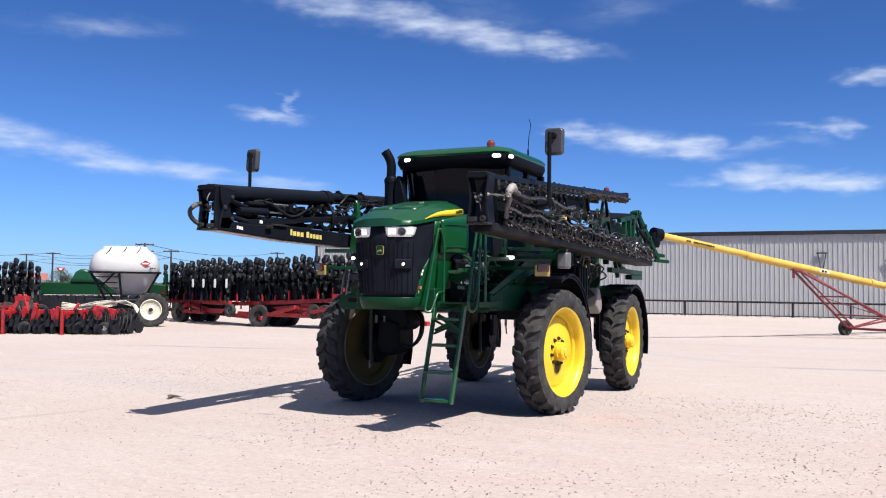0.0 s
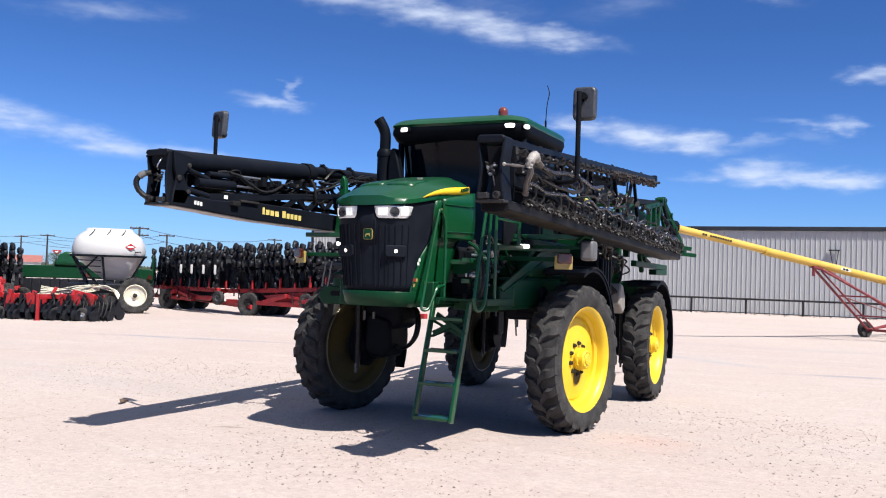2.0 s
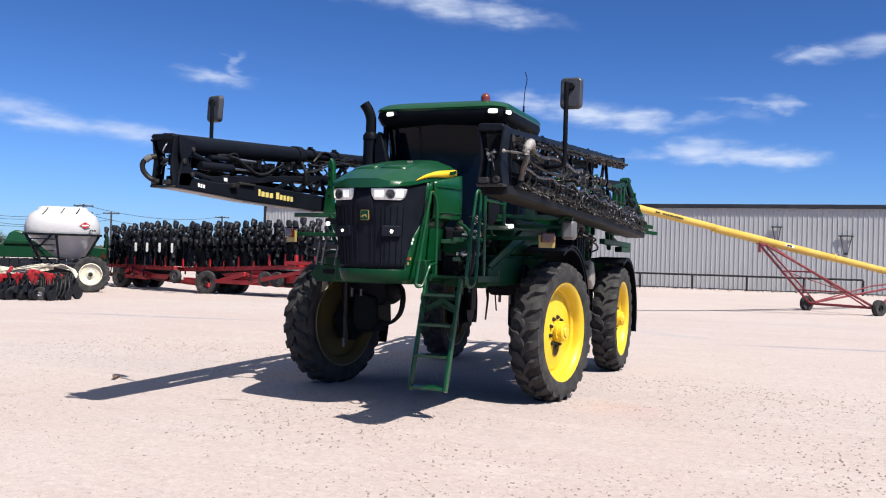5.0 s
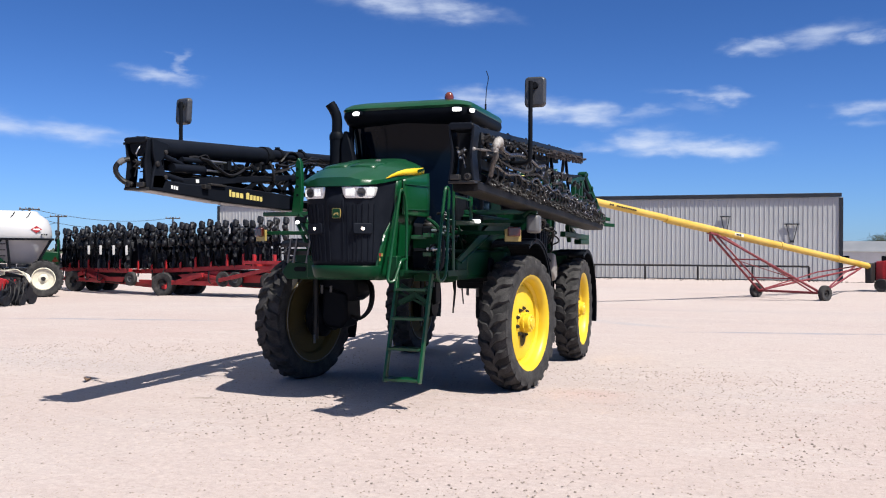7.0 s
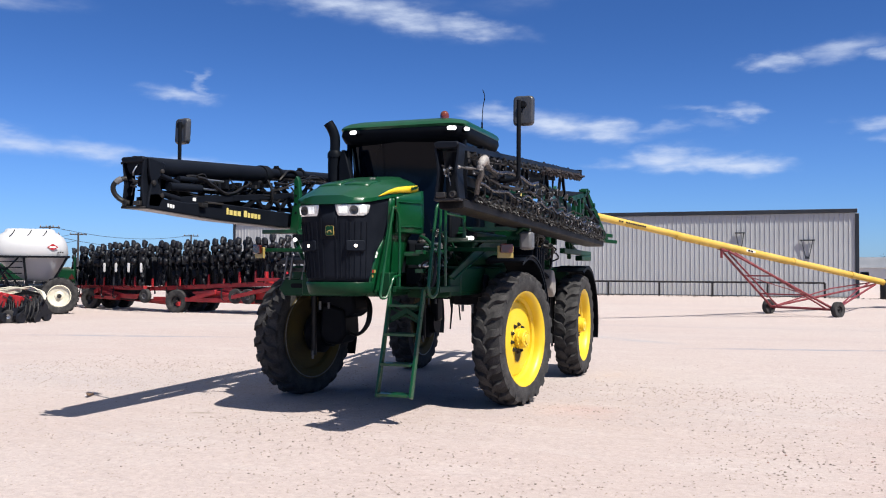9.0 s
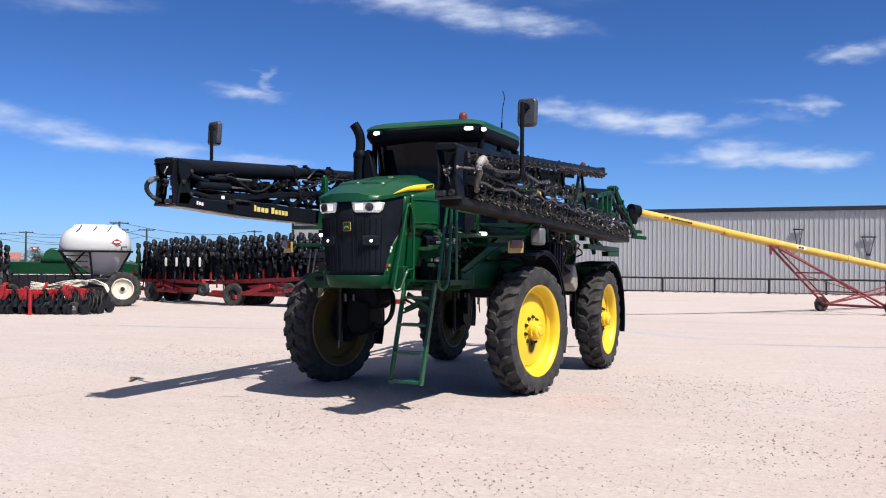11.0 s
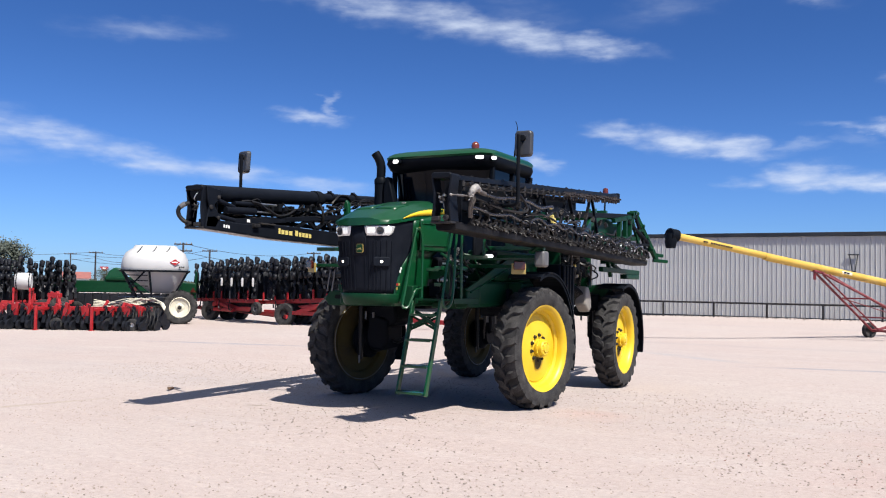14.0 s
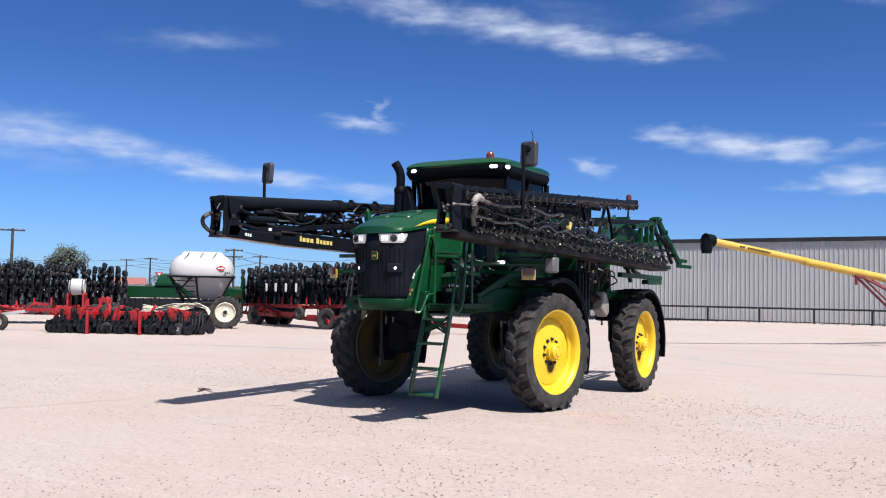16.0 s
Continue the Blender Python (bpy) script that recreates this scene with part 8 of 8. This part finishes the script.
# ---------------------------------------------------------------- red strip-till bar in front of it
def make_tillage_unit():
    bm = bmesh.new()
    for sx in (-0.12, 0.12):
        lathe(bm, [(-0.012, 0.0), (-0.012, 0.21), (0.012, 0.21), (0.02, 0.08), (0.03, 0.0)], 18, Matrix.Translation((sx, -0.35, 0.23)) @ Euler((0, 0, sx * 4)).to_matrix().to_4x4() @ AXIS_X)
    lathe(bm, [(-0.05, 0.12), (-0.06, 0.24), (0.06, 0.24), (0.05, 0.12), (0.03, 0.0)], 16, Matrix.Translation((0, 0.15, 0.25)) @ AXIS_X)
    lathe(bm, [(-0.05, 0.1), (-0.06, 0.20), (0.06, 0.20), (0.05, 0.1), (0.03, 0.0)], 16, Matrix.Translation((0.2, -0.62, 0.2)) @ AXIS_X)
    beam(bm, (0, 0.0, 0.85), (0, -0.35, 0.35), 0.09, 0.10)
    beam(bm, (0, 0.0, 0.75), (0, 0.2, 0.28), 0.08, 0.08)
    beam(bm, (0, -0.05, 0.6), (0.1, -0.65, 0.28), 0.06, 0.06)
    beam(bm, (-0.1, -0.2, 0.5), (0.12, -0.55, 0.62), 0.05, 0.08)
    prism(bm, [(-0.30, 0.20), (0.10, 0.22), (0.16, 0.62), (-0.02, 0.80), (-0.22, 0.55)], -0.07, 0.07)
    prism(bm, [(-0.62, 0.30), (-0.40, 0.26), (-0.34, 0.56), (-0.52, 0.60)], -0.16, -0.02)
    tube(bm, curve([(0.05, 0.1, 0.9), (0.12, -0.2, 0.85), (0.1, -0.45, 0.6), (0.0, -0.5, 0.35)], 4), 0.018, 6)
    return finish(bm, "tillage_unit", ROW_BLACK, 35)


def strip_till():
    a, b = Vector((-28.3, 10.65, 0)), Vector((-19.5, 12.8, 0))
    d = b - a
    n = d.length
    s = thing("strip_till_bar", "red strip-till tool bar with black disc units and pale hoses", "tillage tool", (a.x, a.y, ground_z(a.x, a.y) + 0.0), math.degrees(math.atan2(d.y, d.x)))
    s.matrix_basis = s.matrix_basis @ Matrix.Diagonal((1, 0.95, 0.94, 1))
    slope = ground_z(b.x, b.y) - ground_z(a.x, a.y)
    me = make_tillage_unit()
    rnd = random.Random(3)
    for k in range(22):
        x = n * (k + 0.3) / 22 * 0.82
        shared("tillage_unit", me, s, pose(x, rnd.uniform(-0.12, 0.12), slope * x / n, 0, 0, rnd.uniform(-12, 12)) @ Matrix.Diagonal((1, 1, rnd.uniform(0.95, 1.08), 1)))
        shared("tillage_unit", me, s, pose(x + 0.2, 0.7, slope * x / n, 0, 0, rnd.uniform(-12, 12)))
    def zz(x):
        return slope * x / n
    for k in range(22):
        x = n * (k + 0.3) / 22 * 0.82
        bm = bmesh.new()
        h = rnd.uniform(0.0, 0.14)
        prism(bm, [(x - 0.07, 0.62), (x + 0.05, 0.66), (x + 0.09, 1.0 + h), (x - 0.01, 1.08 + h), (x - 0.09, 0.98)], -0.2, -0.11, "y")
        part("unit_bracket", bm, ROW_BLACK if k % 2 else RED, s)
        if k % 2:
            bm = bmesh.new()
            tube(bm, curve([(x, -0.1, 1.02), (x + rnd.uniform(-0.2, 0.2), -0.3, 1.16), (x + rnd.uniform(0.1, 0.35), -0.25, 0.95), (x + 0.2, -0.35, 0.6)], 4), 0.02, 5)
            part("unit_hose", bm, BLACK_DUSTY, s)
    bar("tool_bar", s, RED, (0.2, 0, 0.92 + zz(0)), (n * 0.80, 0, 0.92 + zz(n)), 0.18, 0.18, "long red tool bar", 0.01)
    bar("tool_bar", s, RED, (0.6, 0.75, 0.92), (n * 0.74, 0.75, 0.92 + zz(n)), 0.16, 0.16, "long red tool bar", 0.01)
    for t in (0.1, 0.22, 0.37, 0.5, 0.60, 0.70):
        bar("cross_bar", s, RED, (n * t, -0.1, 0.92), (n * t, 0.85, 0.92), 0.12, 0.12)
    for t, h in ((0.09, 0.35), (0.36, 0.42), (0.475, 0.36), (0.69, 0.36)):
        bm = bmesh.new()
        x = n * t
        prism(bm, [(x - 0.12, 0.5), (x + 0.1, 0.55), (x + 0.2, 1.05 + h * 0.4), (x + 0.05, 1.1 + h * 0.4)], -0.28, -0.16, "y")
        part("mount_plate", bm, RED, s, bevel=0.01)
    for t in (0.27, 0.565):
        bm = bmesh.new()
        beam(bm, (n * t, -1.0, -0.02 + zz(n * t)), (n * t, -1.0, 1.12), 0.10, 0.10)
        beam(bm, (n * t, -1.0, 0.98), (n * t, 0.0, 0.98), 0.10, 0.12)
        box(bm, n * t - 0.09, n * t + 0.09, -1.1, -0.9, -0.02 + zz(n * t), 0.02 + zz(n * t))
        part("parking_stand", bm, RED, s, "red parking stand", bevel=0.01)
    xa, xb = n * 0.27, n * 0.56
    for p, q, w in (((xa - 0.35, 0.1, 0.95), (xa - 0.105, 0.2, 1.72), 0.14), ((xa + 0.35, 0.1, 0.95), (xa + 0.105, 0.2, 1.72), 0.14), ((xa - 0.3, 0.2, 1.55), (xa + 0.3, 0.2, 1.55), 0.2),
                    ((xa - 0.3, 0.2, 1.18), (xa - 2.6, 0.3, 1.05), 0.12), ((xb - 0.2, 0.1, 0.95), (xb, 0.2, 1.38), 0.12), ((xb + 0.7, 0.1, 0.95), (xb + 0.8, 0.2, 1.30), 0.12), ((xb + 0.8, 0.2, 1.25), (xb + 2.0, 0.2, 1.02), 0.10)):
        bar("mast_bar", s, RED, p, q, w, w, "red bar of the folding mast", 0.012)
    for p, q, w in (((-2.2, 0.6, 1.0), (-0.2, 0.4, 1.05), 0.17), ((-2.2, 0.6, 1.0), (-1.6, 0.5, 1.35), 0.12), ((-1.6, 0.5, 1.35), (-0.9, 0.5, 1.25), 0.12)):
        bar("tongue_bar", s, RED, p, q, w, w)
    rnd = random.Random(12)
    for k in range(5):
        bm = bmesh.new()
        x0 = n * (0.45 + 0.02 * k)
        tube(bm, curve([(x0, 0.3, 1.05), (x0 + 0.9, 0.4 + 0.1 * k, 1.25 + 0.05 * rnd.random()), (x0 + 2.0, 0.6, 1.35 + 0.2 * rnd.random()), (n * 0.79 + 0.3 * rnd.random(), 0.7, 1.2 + 0.2 * rnd.random()), (n * 0.84, 0.4, 1.0)], 6), 0.024, 7)
        part("delivery_hose", bm, CREAM, s, "pale looping delivery hose")
    bm = bmesh.new()
    for k in range(10):
        x0 = n * (0.67 + 0.018 * k)
        tube(bm, curve([(x0, 0.1, 1.1), (x0 + 0.15, -0.2, 0.95), (x0 + 0.25, -0.4, 0.6), (x0 + 0.2, -0.5, 0.3)], 4), 0.02, 6)
        beam(bm, (x0, -0.2, 0.3), (x0 + 0.2, -0.5, 0.12), 0.03, 0.03)
    part("row_hose", bm, BLACK_DUSTY, s)
    for t in (0.34, 0.62, 0.74):
        plain_wheel(s, "gauge_wheel", pose(n * t, -0.50, 0.26 + zz(n * t), 0, 0, -75), 0.27, 0.16, CHROME, 0.32, "small wheel with a bright hub")
    plain_wheel(s, "tongue_wheel", pose(-3.3, 0.1, 0.38, 0, 0, -80), 0.42, 0.28, CREAM, 0.5, "small wheel with a pale rim")
    bm = bmesh.new()
    beam(bm, (-3.4, 0.4, 0.75), (-2.1, 0.6, 0.95), 0.14, 0.14)
    part("tongue_arm", bm, WHITE_POLY, s)


strip_till()


def green_frame(x, y, turn, size, label, wheels=True):
    g = thing("green_implement", label, "implement", (x, y, ground_z(x, y)), turn, "green implements")
    w, h = size
    bm = bmesh.new()
    box(bm, -w / 2, w / 2, -0.6, 0.6, 1.45, 1.55 + h * 0.35)
    part("long_box", bm, GREEN_FRAME, g, bevel=0.05)
    if wheels:
        bm = bmesh.new()
        box(bm, -w * 0.1, w * 0.35, -0.7, 0.5, 1.55 + h * 0.35, 1.55 + h * 0.5)
        part("upper_box", bm, GREEN_FRAME, g, bevel=0.08)
        bm = bmesh.new()
        prism(bm, [(-1.05, 1.9), (0.35, 1.9), (0.40, 2.6), (0.15, 2.90), (-0.25, 2.95), (-0.55, 2.75), (-0.75, 2.3)], -0.5, 0.5, "y")
        part("green_hopper", bm, GREEN, g, "rounded green hopper on the deck", bevel=0.10)
        rnd = random.Random(6)
        for k in range(16):
            xx = -w / 2 + w * (k + 0.5) / 16
            bm = bmesh.new()
            prism(bm, [(xx - 0.20, 0.3), (xx + 0.18, 0.25), (xx + 0.25, 0.9), (xx + 0.20, 1.42), (xx - 0.21, 1.40), (xx - 0.25, 0.8)], -0.5 - 0.1 * rnd.random(), 0.2, "y")
            part("opener_unit", bm, ROW_BLACK, g, bevel=0.03)
            bm = bmesh.new()
            lathe(bm, [(-0.05, 0.0), (-0.05, 0.28), (0.05, 0.28), (0.05, 0.0)], 14, pose(xx + 0.05, -0.65, 0.34, 0, 0, rnd.uniform(-70, -30)) @ AXIS_X)
            part("gauge_wheel", bm, ROW_BLACK, g)
    else:
        bm = bmesh.new()
        prism(bm, [(w * 0.35, 1.2), (w * 0.5, 1.2), (w * 0.5, 1.15 + h), (w * 0.42, 1.3 + h)], -0.5, 0.5, "y")
        part("upper_box", bm, GREEN_FRAME, g, bevel=0.08)
    bm = bmesh.new()
    for k in range(6):
        xx = -w / 2 + w * k / 5
        beam(bm, (xx, -0.4, 0.4), (xx, -0.4, 1.5), 0.12, 0.12)
    beam(bm, (-w / 2, -0.4, 0.6), (w / 2, -0.4, 0.6), 0.14, 0.14)
    part("under_frame", bm, ROW_BLACK, g)
    bm = bmesh.new()
    prism(bm, [(w * 0.1, 1.55), (w * 0.1 + 0.34, 1.55), (w * 0.1 + 0.17, 1.85)], -0.76, -0.73, "y")
    part("slow_sign", bm, AMBER, g, "orange triangle sign")
    for xx in (-w * 0.3, w * 0.3) if wheels else ():
        plain_wheel(g, "wheel", pose(xx, -0.8, 0.45, 0, 0, -90), 0.46, 0.3, BLACK_DUSTY)


green_frame(-35.4, 23.4, 42, (7.6, 1.7), "green implement with a long box, half hidden behind the tank")
green_frame(-30.1, 23.7, 40, (0.8, 1.5), "narrow green implement standing between tank cart and planter", False)

# ---------------------------------------------------------------- poles and wires along the road
EYE0 = Vector((6.0, -14.0, 1.8))
POLES = []


def utility_pole(azim, elev, dist, arms=1):
    x, y = EYE0.x + dist * math.cos(radians(azim)), EYE0.y + dist * math.sin(radians(azim))
    top = EYE0.z + dist * math.tan(radians(elev))
    p = thing("utility_pole", "weathered wooden utility pole with crossarms", "utility pole", (x, y, -0.6), azim - 90, "poles along the road")
    bm = bmesh.new()
    tube(bm, [(0, 0, 0), (0, 0, top + 0.6)], [0.22, 0.15], 10)
    part("pole", bm, WOOD_POLE, p)
    for k in range(arms):
        bm = bmesh.new()
        z = top + 0.35 - 1.0 * k
        box(bm, -1.35, 1.35, -0.1, 0.1, z - 0.09, z + 0.09)
        part("crossarm", bm, WOOD_POLE, p)
        for xx in (-1.2, -0.45, 0.45, 1.2):
            bm = bmesh.new()
            lathe(bm, [(0, 0.05), (0.1, 0.09), (0.22, 0.05), (0.24, 0)], 8, Matrix.Translation((xx, 0, z + 0.09)))
            part("insulator", bm, PALE, p)
    POLES.append(Vector((x, y, top - 0.2)))


for azim, elev, dist, arms in ((147.1, 3.25, 115, 1), (140.8, 1.6, 215, 1), (139.4, 1.72, 195, 1), (134.3, 2.42, 140, 2), (132.7, 2.02, 165, 1), (126.2, 2.02, 175, 1), (160.0, 3.2, 120, 1), (104, 1.6, 230, 1), (152.5, 1.75, 190, 1)):
    utility_pole(azim, elev, dist, arms)


def power_line(a, b, sag, off):
    w = thing("power_line", "thin dark overhead power line between poles", "cable", group="wires between the poles")
    bm = bmesh.new()
    pts = []
    for k in range(13):
        t = k / 12
        p = a.lerp(b, t) + Vector((0, 0, off - sag * 4 * t * (1 - t)))
        pts.append(p)
    tube(bm, pts, 0.035, 5)
    part("cable", bm, WIRE, w)


for i, j in ((8, 2), (2, 3), (1, 4), (3, 5)):
    power_line(POLES[i], POLES[j], 1.2, 0.1)
    power_line(POLES[i], POLES[j], 1.4, -1.1)

# ---------------------------------------------------------------- trees and distance


def tree(x, y, h, w, seed, label, leaves=700, mat=LEAF):
    rnd = random.Random(seed)
    z0 = ground_z(x, y) - 0.05
    t = thing("tree", label, "tree", (x, y, z0), rnd.uniform(0, 360), "trees along the road")
    bm = bmesh.new()
    tube(bm, curve([(0, 0, 0), (0.1, 0, h * 0.2), (-0.05, 0.1, h * 0.45), (0.1, 0, h * 0.8)], 3), [h * 0.035 * (1 - 0.09 * k) for k in range(10)], 8)
    tips = []
    for k in range(9):
        a, z = rnd.uniform(0, 6.28), h * rnd.uniform(0.25, 0.6)
        e = Vector((math.cos(a) * w * rnd.uniform(0.25, 0.45), math.sin(a) * w * rnd.uniform(0.25, 0.45), z + h * rnd.uniform(0.12, 0.35)))
        tube(bm, [(0, 0, z), (e.x * 0.5, e.y * 0.5, z + (e.z - z) * 0.6), e], [h * 0.014, h * 0.009, h * 0.004], 6)
        tips.append(e)
    part("trunk", bm, BARK, t)
    verts, faces = [], []
    clumps = tips + [Vector((rnd.gauss(0, w * 0.22), rnd.gauss(0, w * 0.22), h * rnd.uniform(0.5, 0.95))) for _ in range(10)]
    for _ in range(leaves):
        c = rnd.choice(clumps)
        p = c + Vector((rnd.gauss(0, w * 0.10), rnd.gauss(0, w * 0.10), rnd.gauss(0, h * 0.07)))
        s = rnd.uniform(0.015, 0.035) * h
        u = Vector((rnd.gauss(0, 1), rnd.gauss(0, 1), rnd.gauss(0, 1))).normalized()
        v = u.orthogonal().normalized()
        b = len(verts)
        verts += [p - u * s, p + v * s * 0.5, p + u * s, p - v * s * 0.5]
        faces.append((b, b + 1, b + 2, b + 3))
    me = bpy.data.meshes.new("crown")
    me.from_pydata([tuple(q) for q in verts], [], faces)
    me.materials.append(mat)
    o = new("crown", me)
    o.parent = t
    return t


def polar(azim, dist):
    return EYE0.x + dist * math.cos(radians(azim)), EYE0.y + dist * math.sin(radians(azim))


tree(*polar(144.4, 125), 6.9, 4.0, 3, "grey-green broad tree beyond the planters", 5200)
for az_, ds, h, w, sd in ((148.6, 140, 5.6, 5, 5), (146.9, 140, 6.0, 3.6, 6), (145.9, 150, 4.9, 3.0, 13), (150.5, 130, 6.0, 6, 7), (138.9, 240, 5.0, 6, 8), (82.6, 190, 5.2, 9, 9), (80.4, 185, 4.8, 9, 10), (78.2, 200, 5.5, 10, 11), (84.6, 230, 4.4, 6, 12)):
    tree(*polar(az_, ds), h, w, sd, "dark far tree near the horizon", 3600, FAR_GREEN)


def far_house(azim, dist, w, d, h, roof_mat, label, rise=1.6):
    x, y = polar(azim, dist)
    f = thing("far_house", label, "building", (x, y, -0.5), azim - 90, "far buildings")
    bm = bmesh.new()
    box(bm, -w / 2, w / 2, -d / 2, d / 2, 0, h)
    part("wall", bm, PALE_WALL, f)
    bm = bmesh.new()
    prism(bm, [(-d / 2 - 0.4, h), (d / 2 + 0.4, h), (0, h + rise)], -w / 2 - 0.4, w / 2 + 0.4, "x")
    part("roof", bm, roof_mat, f)
    for k in range(max(2, int(w // 4))):
        bm = bmesh.new()
        xx = -w / 2 + w * (k + 0.5) / max(2, int(w // 4))
        box(bm, xx - 0.6, xx + 0.6, -d / 2 - 0.04, -d / 2 + 0.05, h * 0.35, h * 0.75)
        part("window", bm, GLASS, f)


far_house(140.6, 230, 7, 8, 2.6, RED_ROOF, "far pale house with a red roof")
far_house(83.9, 150, 11, 8, 2.6, ROOF, "far low grey shed")
far_house(79.5, 165, 14, 8, 2.4, ROOF, "far low grey shed")


def far_sign(azim, dist):
    x, y = polar(azim, dist)
    s = thing("road_sign_board", "far red and white roadside sign on a post", "sign", (x, y, -0.5), azim - 90)
    bm = bmesh.new()
    tube(bm, [(0, 0, 0), (0, 0, 5.2)], 0.12, 8)
    part("post", bm, PIPE, s)
    bm = bmesh.new()
    prism(bm, [(-1.4, 6.6), (1.4, 6.6), (0.5, 5.2), (-0.5, 5.2)], -0.1, 0.1, "y")
    b = part("board", bm, RED, s)
    bm = bmesh.new()
    prism(bm, [(-0.6, 6.3), (0.6, 6.3), (0, 5.6)], -0.13, -0.1, "y")
    part("board_mark", bm, WHITE_DECAL, b)


far_sign(138.9, 300)


def horizon_scrub():
    """A low uneven line of scrub at the edge of the plain."""
    rnd = random.Random(31)
    verts, faces = [], []
    for k in range(1500):
        a = radians(60 + 110 * k / 1500 + rnd.uniform(-0.1, 0.1))
        ds = rnd.uniform(420, 700)
        x, y = EYE0.x + ds * math.cos(a), EYE0.y + ds * math.sin(a)
        w, h = rnd.uniform(2, 6), rnd.uniform(1.0, 3.2)
        b = len(verts)
        r = Vector((-math.sin(a), math.cos(a), 0))
        for i in range(7):
            t = i / 6
            p = Vector((x, y, -0.5 + h * math.sin(t * math.pi) * rnd.uniform(0.7, 1.2))) + r * (w * (t - 0.5))
            verts.append(tuple(p))
        verts.append((x, y, -0.6))
        for i in range(6):
            faces.append((b + i, b + i + 1, b + 7))
    me = bpy.data.meshes.new("horizon_scrub")
    me.from_pydata(verts, [], faces)
    me.materials.append(FAR_GREEN)
    tagged(new("horizon_scrub", me), "low dark scrub along the far horizon", "scrub", kind="stuff")


horizon_scrub()

# ---------------------------------------------------------------- loose stones on the yard
STONE_MID = material("sand_grit", (0.34, 0.28, 0.24), 0.9, vary=0.4, scale=9, bump=0)
PINK_STONE = material("pinkish_stone", (0.26, 0.155, 0.13), 0.9, vary=0.35, scale=25, bump=0.006)
scatter("pink_gravel", "denser patch of pinkish and brown stones on the yard", PINK_STONE, 9000, lambda r: (9.4 + r.gauss(0, 1.3), -5.0 + r.gauss(0, 3.4)), (0.004, 0.014), 8)
scatter("loose_gravel", "small pale loose stones on the yard", STONE, 9000, lambda r: (r.uniform(-9, 13), -14 + 16 * r.random() ** 1.3), (0.006, 0.016), 1)
scatter("fine_gravel", "fine crushed stone grit strewn over the yard", STONE_MID, 20000, lambda r: (r.uniform(-9, 13), -12.5 + 13 * r.random() ** 1.2), (0.004, 0.011), 5)
scatter("dark_gravel", "scattered dark pebbles on the yard", STONE_DARK, 900, lambda r: (12 - 22 * r.random() ** 1.4, -13 + 18 * r.random() ** 1.2), (0.003, 0.011), 2)
scatter("wall_gravel", "stones and litter along the fence foot", STONE_DARK, 500, lambda r: (r.uniform(-34, 12), 47.3 + r.gauss(0, 0.5)), (0.02, 0.07), 3)


def dry_leaf(x, y, turn):
    """A curled brown leaf or scrap lying on the yard."""
    bm = bmesh.new()
    sheet(bm, [[(0.15 * u, 0.045 * (1 - u * u) * v + 0.02 * u * u, 0.012 + 0.05 * v * v * (1 - u * u) + 0.035 * max(0.0, u) ** 2) for v in (-1, -0.4, 0.3, 1)] for u in (-1, -0.6, -0.2, 0.2, 0.6, 0.95)])
    me = finish(bm, "dry_leaf", DRY_LEAF, 60)
    ob = new("dry_leaf", me)
    ob.matrix_basis = pose(x, y, ground_z(x, y) - 0.006, 0, 0, turn)
    ob.modifiers.new("solid", "SOLIDIFY").thickness = 0.004
    tagged(ob, "curled brown dry leaf lying on the gravel", "leaf")


DRY_LEAF = material("dry_leaf_brown", (0.13, 0.08, 0.05), 0.8, vary=0.3, scale=20, bump=0.004)
dry_leaf(-4.24, -3.53, -62)
